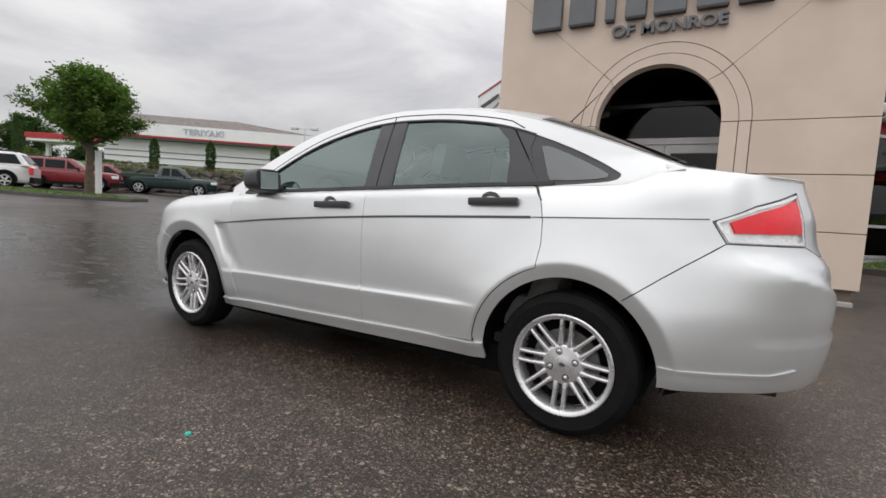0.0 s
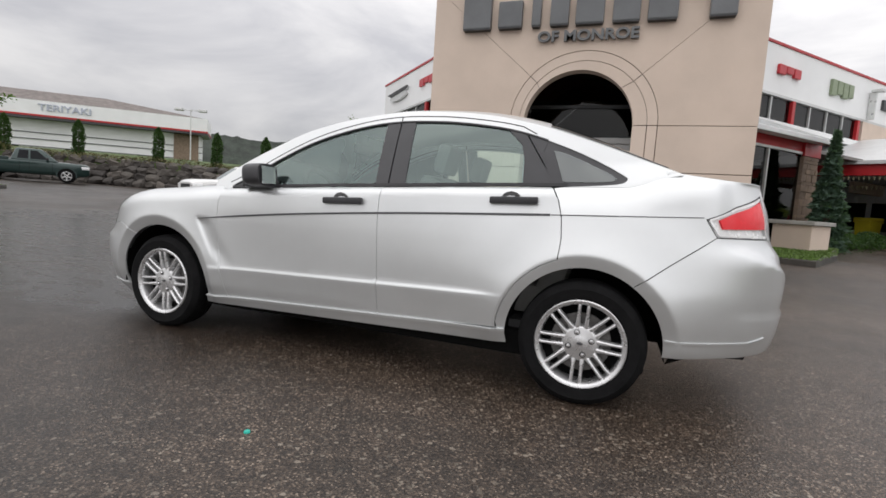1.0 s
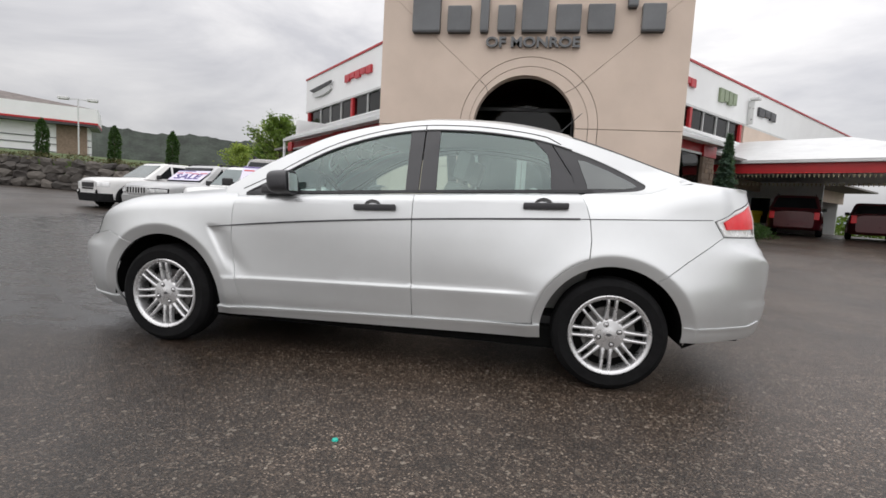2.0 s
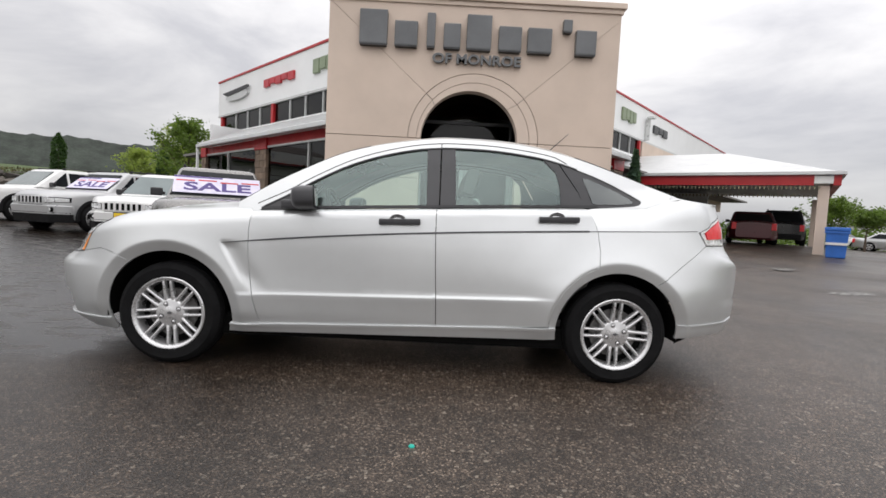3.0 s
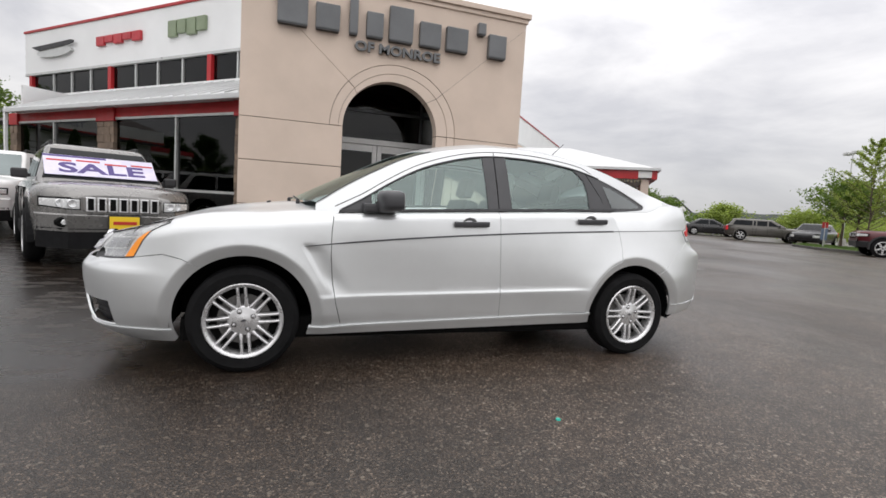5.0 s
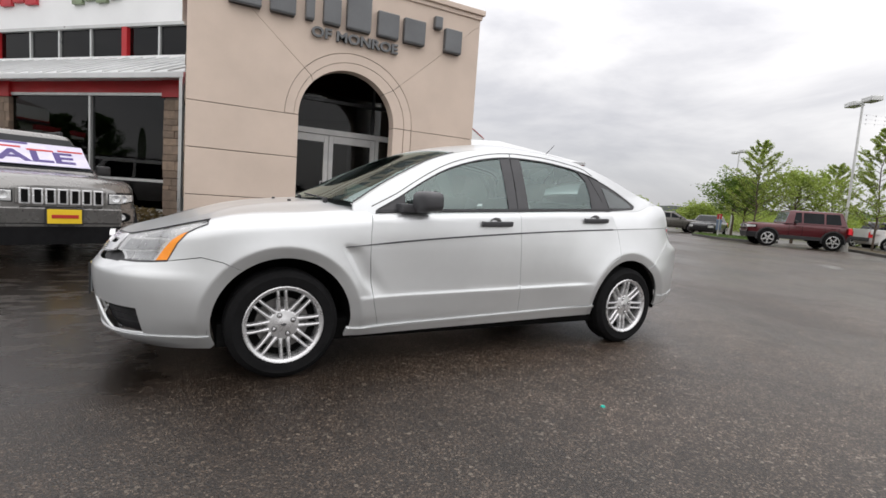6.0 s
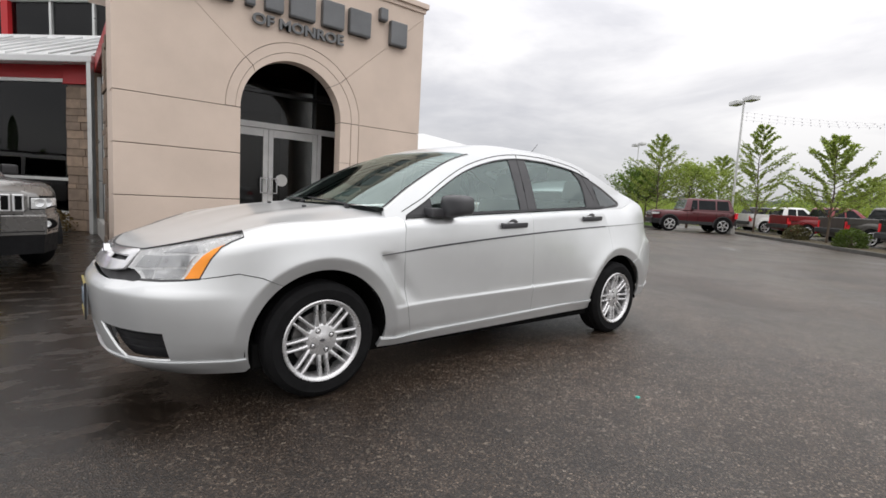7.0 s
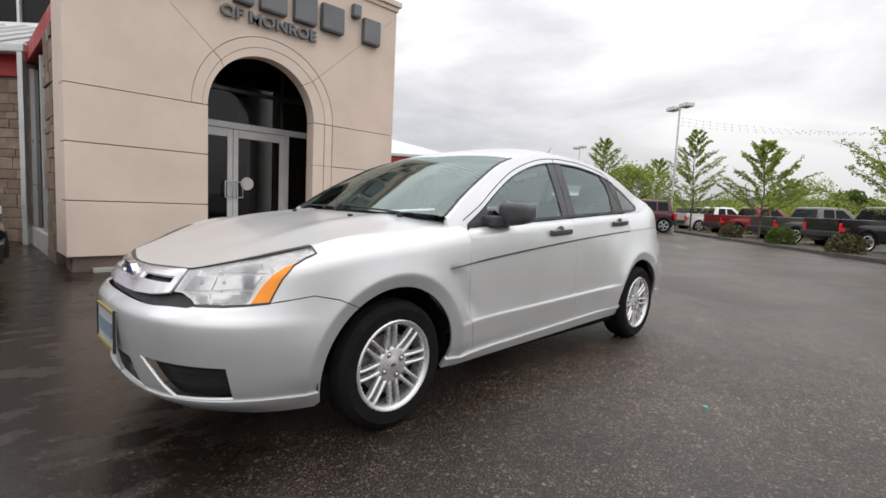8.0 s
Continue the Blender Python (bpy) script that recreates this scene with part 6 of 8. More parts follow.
add_box(sw, -0.07, 0.07, -0.06, 0.06, -0.02, 0.02, 0.015)
add_box(sw, -0.18, 0.18, -0.016, 0.016, -0.012, 0.008, 0.004)
add_box(sw, -0.016, 0.016, -0.18, 0.0, -0.012, 0.008, 0.004)
smooth_by_angle(part("steering_wheel", sw, CABIN_DARK, saloon), 40).matrix_basis = pose(-0.42, -0.37, 0.90, 0, 66, 0) @ pose(0, 0, 0, 0, 0, 90)
part("cabin_floor", box(-0.9, 1.5, -0.70, 0.70, 0.30, 0.34), CABIN_DARK, saloon)
part("rear_shelf", box(1.14, 1.62, -0.62, 0.62, 0.95, 1.0, 0.01), CABIN_DARK, saloon)
for sign in (1, -1):
    part("door_lining", box(-0.75, 0.90, -sign * 0.74 - 0.015, -sign * 0.74 + 0.015, 0.32, 0.93, 0.008), CABIN_LIGHT, saloon)
panel("headlining", ROOF, [(-0.22, 0.0), (-0.20, -0.50), (0.4, -0.535), (1.05, -0.50), (1.05, 0.0)], CABIN_LIGHT, saloon, up=(0, 0, 1), both="one", gap=0, lip=0, offset=-0.03, step=0.1)
mir = bmesh.new()
add_box(mir, -0.36, -0.33, -0.12, 0.12, 1.22, 1.29, 0.012)
part("rear_view_mirror", mir, CABIN_DARK, saloon)

# ---- parked vehicles ----
DARK_WINDOW = surface("dark_car_window", (0.012, 0.014, 0.016), 0.06, vary=0.2, bump=0.0, spread=0.03)
DARK_WINDOW.node_tree.nodes["Principled BSDF"].inputs["Specular IOR Level"].default_value = 0.12
# opaque screen, with some of the sky's reflection put into its grey colour
SCREEN_GLASS = surface("sky_lit_screen_glass", (0.17, 0.20, 0.20), 0.06, metal=0.5, vary=0.08, bump=0.0, spread=0.03)
CLAD = surface("rough_black_cladding", (0.010, 0.010, 0.011), 0.75, vary=0.2, scale=6.0)
CLAD.node_tree.nodes["Principled BSDF"].inputs["Specular IOR Level"].default_value = 0.2
GREY_PAINT = car_paint("mineral_grey_paint", (0.215, 0.210, 0.202), 0.55, 0.26)
WHITE_CAR = car_paint("white_paint", (0.78, 0.78, 0.77), 0.0, 0.3, 0.0)
PALE_SILVER = car_paint("pale_silver_paint", (0.50, 0.505, 0.51), 0.5, 0.3)
RED_CAR = car_paint("bright_red_paint", (0.20, 0.004, 0.008), 0.1, 0.3, 0.0)
DARK_RED_CAR = car_paint("dark_cherry_paint", (0.085, 0.006, 0.011), 0.2, 0.3)
GREEN_CAR = car_paint("dark_green_paint", (0.012, 0.035, 0.032), 0.3, 0.3)
BLACK_CAR = car_paint("black_paint", (0.012, 0.012, 0.014), 0.2, 0.28)
TAUPE_CAR = car_paint("taupe_paint", (0.105, 0.098, 0.088), 0.4, 0.32)
DEALER_YELLOW = surface("dealer_plate_yellow", (0.85, 0.58, 0.02), 0.5, vary=0.06)
DEALER_RED = surface("dealer_plate_red", (0.5, 0.03, 0.02), 0.5, vary=0.06)


def ground_z(x, y):
    """The car park climbs gently away from the saloon on two sides."""
    return ground_lift(x, y)


def stand(x, y, heading):
    """A pose on the ground; heading: the way the front looks, in degrees from x."""
    return pose(x, y, ground_z(x, y), 0, 0, heading + 180)


def ring_loft(rings, cap=True):
    bm = bmesh.new()
    vs = [[bm.verts.new(p) for p in r] for r in rings]
    n = len(rings[0])
    for a, b in zip(vs, vs[1:]):
        for i in range(n):
            j = (i + 1) % n
            bm.faces.new((a[i], a[j], b[j], b[i]))
    if cap:
        bm.faces.new(list(reversed(vs[0])))
        bm.faces.new(vs[-1])
    bmesh.ops.recalc_face_normals(bm, faces=bm.faces)
    return bm


def simple_wheel(parent, x, side, r, width=0.22, spokes=5, rim_mat=None):
    w = new("wheel")
    w.parent = parent
    yy = side
    w.matrix_basis = pose(x, yy, r, 0, 0, 0 if yy < 0 else 180)
    rr, hw = r * 0.66, width / 2
    smooth_by_angle(part("tyre", revolve([(hw * 0.7, rr), (hw, rr + 0.05), (hw * 0.8, r - 0.02), (hw * 0.5, r), (-hw * 0.5, r), (-hw * 0.8, r - 0.02), (-hw, rr + 0.05), (-hw * 0.9, rr), (-hw * 0.4, rr - 0.02), (-hw * 0.4, 0.001)], 28), RUBBER, w), 35)
    bm = bmesh.new()
    for i in range(spokes):
        add_box(bm, 0.02, rr + 0.004, -hw * 0.95, -hw * 0.6, -0.035, 0.035, 0.0, Matrix.Rotation(2 * math.pi * i / spokes + 0.3, 4, "Y"))
    rg = revolve([(-hw * 0.92, rr + 0.012), (-hw * 0.98, rr), (-hw * 0.6, rr - 0.03)], 28)
    tmp = bpy.data.meshes.new("rim")
    rg.to_mesh(tmp)
    rg.free()
    bm.from_mesh(tmp)
    part("rim", bm, rim_mat or RIM_SILVER, w)


def parked_car(name, label, paint, m, L=4.45, W=1.76, H=1.65, hood=1.0, belt=1.02, nose=0.92, clear=0.24, wb=2.64, wr=0.34, cab=(-0.95, -0.35, 1.65, 2.05), tail=0.95,
               clad=None, grille="bars", slots=0, rails=False, bed=None, plate=None, banner=False, detail=True, windows=(0.0,), boxy=2.6, category="car", glass_mat=None):
    """A parked vehicle, front towards -x. cab: screen foot, roof front, roof rear, rear foot. bed: where an open load bed begins."""
    car = thing(name, label, category, m, "parked vehicles")
    gl = glass_mat or DARK_WINDOW
    h2 = W / 2
    front_x, rear_x = -L / 2, L / 2
    ax_f = front_x + 0.86 * (L / 4.45)
    ax_r = ax_f + wb

    def half_w(x):
        t = abs(x) / (L / 2)
        return h2 * (1 - (0.32 if slots and x < 0 else 0.24) * smoothstep(0.72, 1.0, t) ** 1.7)

    bed_x = bed if bed is not None else 99

    def top(x):
        if x < cab[0]:
            t = (x - front_x) / (cab[0] - front_x)
            return nose + (hood - nose) * (t ** 0.45 if t > 0 else 0)
        return belt + (tail - belt) * smoothstep(cab[3] - 0.4, rear_x, x) if x > cab[3] else hood + (belt - hood) * smoothstep(cab[0], cab[0] + 0.5, x)

    stations = [front_x, front_x + 0.03, front_x + 0.10, front_x + 0.25] + list(np.linspace(front_x + 0.42, rear_x - 0.35, 22)) + [rear_x - 0.2, rear_x - 0.08, rear_x - 0.02, rear_x]
    rings = []
    for x in stations:
        w, zt = half_w(x), top(x)
        t_end = max(smoothstep(rear_x - 0.12, rear_x, x), smoothstep(-front_x - 0.14, -front_x, -x))
        w -= 0.03 * t_end
        zb = clear + 0.10 * t_end
        zt -= 0.07 * t_end
        half = [(w * 0.90, zb), (w * 0.975, zb + 0.06), (w * 0.985, zb + 0.20), (w, (zb + zt) * 0.5), (w * 0.995, zt - 0.20), (w * 0.975, zt - 0.10), (w * 0.935, zt - 0.045), (w * 0.87, zt - 0.012), (w * 0.70, zt + 0.004), (w * 0.62, zt + 0.016), (w * 0.35, zt + 0.024), (0, zt + 0.028)]
        rings.append([(x, -a, b) for a, b in half] + [(x, a, b) for a, b in half[-2::-1]])
    body = smooth_by_angle(part("body", ring_loft(rings), paint, car), 48)
    # cabin
    wide_c = 0.86 if slots and clad is CLAD else 0.95
    r0, r1 = h2 * wide_c, h2 * wide_c - 0.26 * (H - belt)
    zb = belt - 0.03
    cx0, cx1, cx2, cx3 = cab
    def plan(xa, xb, y, r, z):
        """A rounded box in plan at one height."""
        out = []
        for px_, py_, a0 in ((xb - r, y - r, 0), (xa + r, y - r, 90), (xa + r, -y + r, 180), (xb - r, -y + r, 270)):
            for q in range(5):
                a = radians(a0 + 90 * q / 4)
                out.append((px_ + r * math.cos(a), py_ + r * math.sin(a), z))
        return out

    mz = H - 0.075
    levels = [plan(cx0, cx3, r0, 0.10, zb)] + [plan(cx0 + (cx1 - cx0) * f, cx3 + (cx2 - cx3) * f, r0 + (r1 - r0) * f, 0.10, zb + (mz - zb) * f) for f in (0.5, 1.0)]
    for dx, dz in ((0.025, 0.035), (0.075, 0.060), (0.17, 0.072)):
        levels.append(plan(cx1 + dx * 1.3, cx2 - dx, r1 - dx, 0.10, mz + dz))
    cab_bm = ring_loft(levels)
    smooth_by_angle(part("cabin", cab_bm, paint, car), 50)

    def quad(name, pts, mat, thick=0.012, parent=car):
        a, b, c, d = [Vector(p) for p in pts]
        n = (b - a).cross(d - a).normalized()
        q = bmesh.new()
        f0 = [q.verts.new(p + n * thick) for p in (a, b, c, d)]
        f1 = [q.verts.new(p - n * 0.02) for p in (a, b, c, d)]
        q.faces.new(f0)
        for i in range(4):
            j = (i + 1) % 4
            q.faces.new((f0[i], f1[i], f1[j], f0[j]))
        bmesh.ops.recalc_face_normals(q, faces=q.faces)
        return part(name, q, mat, parent)

    zh, zl = H - 0.115, belt + 0.03
    tz = lambda z: (z - zb) / (mz - zb)
    lerp = lambda a, b, t: a + (b - a) * t
    xs_f, xs_r = lambda z: lerp(cx0, cx1, tz(z)), lambda z: lerp(cx3, cx2, tz(z))
    yw = lambda z: lerp(r0 * 0.94, r1 * 0.93, tz(z))
    ys = lambda z: lerp(r0, r1, tz(z))
    edge_w = 0.0 if slots else 0.04
    quad("windscreen", [(xs_f(zl), yw(zl) - edge_w, zl), (xs_f(zl), -yw(zl) + edge_w, zl), (xs_f(zh), -yw(zh) + 0.02 + edge_w, zh + 0.02), (xs_f(zh), yw(zh) - 0.02 - edge_w, zh + 0.02)], SCREEN_GLASS if category == "SUV" and not banner else gl)
    quad("rear_window", [(xs_r(zl), -yw(zl) + 0.06, zl + 0.03), (xs_r(zl), yw(zl) - 0.06, zl + 0.03), (xs_r(zh), yw(zh) - 0.08, zh), (xs_r(zh), -yw(zh) + 0.08, zh)], gl)
    cuts = [xs_f(zl) + 0.30] + [c for c in windows] + [xs_r(zl) - 0.22]
    for i, (a, b) in enumerate(zip(cuts, cuts[1:])):
        a2 = max(a, xs_f(zh) + 0.22) if i == 0 else a
        b2 = min(b, xs_r(zh) - 0.14) if i == len(cuts) - 2 else b
        for s in (1, -1):
            pts = [(a + 0.04, -s * ys(zl), zl), (b - 0.04, -s * ys(zl), zl), (b2 - 0.04, -s * ys(zh), zh), (a2 + 0.04, -s * ys(zh), zh)]
            quad("side_window", pts if s > 0 else pts[::-1], gl)
    # wheels and arches
    for ax in (ax_f, ax_r):
        for s in (-1, 1):
            simple_wheel(car, ax, s * (h2 - 0.12), wr)
            bm = bmesh.new()
            outer = [(ax + (wr + 0.10) * math.cos(radians(a)), wr + 0.02 + (wr + 0.10) * math.sin(radians(a))) for a in range(-12, 193, 12)]
            inner = [(ax + (wr + 0.035) * math.cos(radians(a)), wr + 0.02 + (wr + 0.035) * math.sin(radians(a))) for a in range(192, -13, -12)]
            rim = prism(outer + inner, s * (h2 - 0.06), s * (h2 + 0.022))
            part("arch_flare", rim, clad or paint, car)
            # a solid near-black disc paints the shade inside the arch
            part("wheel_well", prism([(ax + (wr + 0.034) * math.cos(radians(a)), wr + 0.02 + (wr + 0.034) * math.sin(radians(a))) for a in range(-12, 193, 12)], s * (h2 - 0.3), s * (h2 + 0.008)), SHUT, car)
    for w in [o for o in car.children if o.name.startswith("wheel") and o.type == "EMPTY"]:
        w.location.y *= 1.0 + 0.07
    # lamps, grille, bumpers
    fx = front_x

    def nose_x(y):
        """Where the nose lies at a distance from the middle."""
        lo, hi = front_x, front_x + 0.6
        for _ in range(16):
            x = (lo + hi) / 2
            if half_w(x) - 0.03 * smoothstep(-front_x - 0.14, -front_x, -x) >= abs(y):
                hi = x
            else:
                lo = x
        return hi

    def wrap(name, ya, yb, z0, z1, proud, mat, label="", deep=0.16, tuck=0.0, swept=0.0):
        """A band that hugs the nose from one side to the other; tuck: how far its foot goes back; swept: how far its outer end narrows."""
        rings_w = []
        za, zb = z0, z1
        for i in range(37):
            y = ya + (yb - ya) * i / 36
            x = nose_x(y) - proud
            k = swept * smoothstep(0.60, 1.0, abs(y) / (h2 * 0.93)) * (zb - za)
            z0, z1 = za + k, zb - k * 0.15
            if tuck:
                rings_w.append([(x + tuck, y, z0), (x + tuck + 0.02, y, z0), (x + deep, y, z0), (x + deep, y, z1), (x + 0.02, y, z1), (x, y, z1 - 0.016)])
                continue
            rings_w.append([(x, y, z0 + 0.012), (x + 0.004, y, z0), (x + deep, y, z0), (x + deep, y, z1), (x + 0.02, y, z1), (x, y, z1 - 0.016)])
        return smooth_by_angle(part(name, ring_loft(rings_w), mat, car, label), 35)

    if clad:
        wrap("bumper_apron", -h2 * 0.93, h2 * 0.93, clear - 0.02, clear + 0.24, 0.036, clad, deep=0.35, tuck=0.045)
        part("lower_slot", box(fx - 0.016, fx + 0.1, -h2 * 0.42, h2 * 0.42, nose - 0.318, nose - 0.275, 0.004), SHUT, car)
        part("bumper_apron", box(rear_x - 0.3, rear_x + 0.015, -h2 * 0.80, h2 * 0.80, clear + 0.02, clear + 0.28, 0.03), clad, car)
        for s in (-1, 1):
            part("side_cladding", box(ax_f + wr + 0.1, ax_r - wr - 0.1, s * (h2 - 0.04), s * (h2 + 0.012), clear, clear + 0.17, 0.01), clad, car)
    gz = nose - 0.20
    if slots and clad is CLAD:
        wrap("front_bumper", -h2 * 0.95, h2 * 0.95, clear + 0.185, gz - 0.085, 0.046, paint, deep=0.30, tuck=0.014)
    if slots:
        part("grille", box(fx - 0.012, fx + 0.06, -h2 * 0.47, h2 * 0.47, gz - 0.055, gz + 0.13, 0.02), paint, car)
        step = 2 * h2 * 0.44 / slots
        for i in range(slots):
            y0 = -h2 * 0.44 + i * step
            part("grille_slot", box(fx - 0.022, fx + 0.02, y0 + step * 0.24, y0 + step * 0.78, gz - 0.034, gz + 0.110, 0.006), SHUT, car)
            part("slot_rim", box(fx - 0.017, fx + 0.02, y0 + step * 0.08, y0 + step * 0.94, gz - 0.050, gz + 0.126, 0.008), SLOT_CHROME if paint is not WHITE_CAR else paint, car)
    elif grille == "bars":
        part("grille", box(fx - 0.012, fx + 0.05, -h2 * 0.45, h2 * 0.45, gz - 0.06, gz + 0.10, 0.02), BLACK_PLASTIC, car)
    for s in (-1, 1):
        y0, y1 = sorted((s * h2 * (0.50 if slots else 0.56), s * h2 * 0.90))
        hl = wrap("headlamp", y0, y1, gz - (0.022 if slots else 0.035), gz + (0.100 if slots else 0.115), 0.010, REFLECTOR, "clear headlamp", swept=0.22 if slots else 0.0)
        if slots:
            wrap("lamp_surround", y0 - 0.012, y1 + 0.010, gz - 0.038, gz + 0.114, 0.003, SHUT, swept=0.18)
            for yy in (0.58, 0.70):
                bowl = revolve([(-0.002, 0.001), (-0.006, 0.030), (-0.010, 0.044), (-0.002, 0.050)], 20)
                part("lamp_bowl", bowl, LAMP_BOWL, hl).matrix_basis = pose(nose_x(h2 * yy) - 0.008, s * h2 * yy, gz + 0.040, 0, 0, -90 + s * 10)
        part("tail_lamp", box(rear_x - 0.14, rear_x + 0.008, s * h2 * (0.80 if bed is None else 0.86) - (0.09 if bed is None else 0.055), s * h2 * (0.80 if bed is None else 0.86) + (0.09 if bed is None else 0.055), tail - 0.36, tail - 0.06, 0.02), TAIL_RED, car, "red tail lamp")
        if clad:
            fog_l = revolve([(-0.006, 0.001), (-0.012, 0.05), (0.03, 0.062)], 20)
            bezel = pose(nose_x(h2 * 0.66) - 0.034, s * h2 * 0.66, gz - 0.185, 0, 0, -90 + s * 14)
            fl = part("fog_lamp", fog_l, SHUT, car)
            fl.matrix_basis = bezel @ Matrix.Diagonal((1.55, 1.0, 1.0, 1.0))
            part("lens", revolve([(-0.016, 0.001), (-0.020, 0.028), (-0.010, 0.036)], 18), REFLECTOR, fl).matrix_basis = Matrix.Diagonal((0.65, 1.0, 1.0, 1.0))
        mirror_bm = bmesh.new()
        add_box(mirror_bm, cx0 + 0.38, cx0 + 0.48, s * h2 * 1.04 - 0.09, s * h2 * 1.04 + 0.09, belt + 0.0, belt + 0.135, 0.03)
        add_box(mirror_bm, cx0 + 0.42, cx0 + 0.48, min(s * h2 * 0.9, s * h2), max(s * h2 * 0.9, s * h2), belt + 0.02, belt + 0.07, 0.01)
        part("wing_mirror", mirror_bm, BLACK_PLASTIC, car)
        if detail:
            for c in [xs_f(zl) + 0.16] + list(windows) + [xs_r(zl) - 0.35]:
                if c < bed_x:
                    part("shut_line", box(c - 0.005, c + 0.005, s * (h2 - 0.02) - 0.004, s * (h2 - 0.02) + 0.024 * s, clear + 0.18, belt - 0.12), SHUT, car)
            for c in list(windows)[:1] + [xs_r(zl) - 0.4]:
                part("door_handle", box(c - 0.28, c - 0.10, s * h2 - 0.02, s * h2 + 0.02, belt - 0.17, belt - 0.135, 0.008), paint, car)
    if rails:
        for s in (-1, 1):
            bm = bmesh.new()
            add_tube(bm, (cx1 + 0.25, s * r1 * 0.88, H + 0.035), (cx2 - 0.15, s * r1 * 0.88, H + 0.035), 0.016)
            for xx in (cx1 + 0.25, (cx1 + cx2) / 2, cx2 - 0.15):
                add_box(bm, xx - 0.04, xx + 0.04, s * r1 * 0.88 - 0.02, s * r1 * 0.88 + 0.02, H - 0.05, H + 0.04, 0.008)
            part("roof_rail", bm, BLACK_PLASTIC, car)
    if bed is not None:
        # a filled block, its near-black colour standing in for shade in the bed
        part("load_bed", box(bed + 0.1, rear_x - 0.08, -h2 * 0.80, h2 * 0.80, belt - 0.12, belt + 0.035, 0.0), SHUT, car, "open load bed with its shade painted near-black")
        for s in (-1, 1):
            part("bed_side", box(bed + 0.02, rear_x - 0.02, s * h2 * 0.90 - 0.07, s * h2 * 0.90 + 0.07, belt - 0.2, belt + 0.07, 0.025), paint, car)
        part("tailgate", box(rear_x - 0.07, rear_x + 0.012, -h2 * 0.78, h2 * 0.78, belt - 0.45, belt + 0.07, 0.02), paint, car)
        part("bumper", box(rear_x - 0.02, rear_x + 0.14, -h2 * 0.9, h2 * 0.9, clear + 0.15, clear + 0.36, 0.03), DARK_METAL, car, "dull steel step bumper")
    if plate:
        at_front = plate == "front"
        px0 = fx - 0.070 if at_front else rear_x + 0.012
        pl = part("dealer_plate", box(px0, px0 + 0.02, -0.16, 0.16, gz - 0.26, gz - 0.10, 0.004), DEALER_YELLOW, car, "yellow dealer plate with a plain red bar")
        part("plate_bar", box(px0 - 0.004, px0 + 0.024, -0.13, 0.12, gz - 0.20, gz - 0.16, 0.002), DEALER_RED, pl)
        part("plate_frame", box(px0 + 0.004, px0 + 0.016, -0.175, 0.175, gz - 0.275, gz - 0.085, 0.003), BLACK_PLASTIC, pl)
    if banner:
        # a printed sale banner lies on the screen
        z0, z1 = zl + 0.03, zl + 0.03 + (zh - zl) * 0.72
        a = Vector((xs_f(z0) - 0.02, 0, z0))
        b = Vector((xs_f(z1) - 0.02, 0, z1))
        upv = (b - a).normalized()
        nv = Vector((-upv.z, 0, upv.x))
        base = Matrix(((0, upv.x, nv.x, (a.x + b.x) / 2 + nv.x * 0.018), (-1, upv.y, nv.y, 0), (0, upv.z, nv.z, (a.z + b.z) / 2 + nv.z * 0.018), (0, 0, 0, 1)))
        hh, ww = (b - a).length / 2, yw(z0) * 0.97
        ban = thing("sale_banner", "white fabric banner with blue and red print lying on a windscreen", "banner", m @ base)
        part("cloth", box(-ww, ww, -hh, hh, -0.004, 0.004, 0.001), BANNER_WHITE, ban)
        part("blue_edge", box(-ww, ww * 0.1, hh - 0.05, hh - 0.008, 0.004, 0.007), PLATE_BLUE_DARK, ban)
        for i in range(4):
            part("red_stripe", box(-ww * 0.95 + i * ww * 0.5, -ww * 0.95 + i * ww * 0.5 + ww * 0.42, hh * (0.36 + 0.09 * math.sin(i * 2.1)), hh * (0.36 + 0.09 * math.sin(i * 2.1)) + 0.035, 0.004, 0.008, 0.0), DEALER_RED, ban)
        lettering("SALE", hh * 1.35, 0.006, PLATE_BLUE_DARK, "letter", ban, 2 * ww * 0.80 / (hh * 1.25 * 2.35), hh * 0.03, Matrix.Translation((0, -hh * 0.30, 0.007)))
    return car


BANNER_WHITE = surface("banner_cloth", (0.66, 0.63, 0.78), 0.7, vary=0.12, scale=5.0)
SLOT_CHROME = surface("bright_slot_rim", (0.82, 0.82, 0.83), 0.22, metal=0.5, vary=0.05)
PLATE_BLUE_DARK = surface("banner_blue", (0.075, 0.05, 0.20), 0.6, vary=0.1)

SUV = dict(L=4.45, W=1.80, H=1.62, hood=1.03, belt=1.05, nose=0.93, clear=0.25, wb=2.635, wr=0.345, cab=(-0.92, -0.22, 1.75, 2.14), tail=1.02, clad=CLAD, windows=(0.05, 0.95), rails=True, category="SUV")
parked_car("suv", "mineral grey SUV with a sale banner and slotted grille", GREY_PAINT, stand(-3.86, 5.50, -66), slots=7, plate="front", banner=True, **dict(SUV, H=1.60))
parked_car("suv", "white SUV with a slotted grille parked by the showroom", WHITE_CAR, stand(-6.85, 9.3, -84), slots=7, plate="front", **SUV)
parked_car("suv", "pale silver SUV with a banner on its windscreen", PALE_SILVER, stand(-9.0, 10.4, -105), slots=7, banner=True, **SUV)
parked_car("suv", "white SUV with a slotted grille at the end of the row", WHITE_CAR, stand(-12.2, 12.2, -112), **SUV)

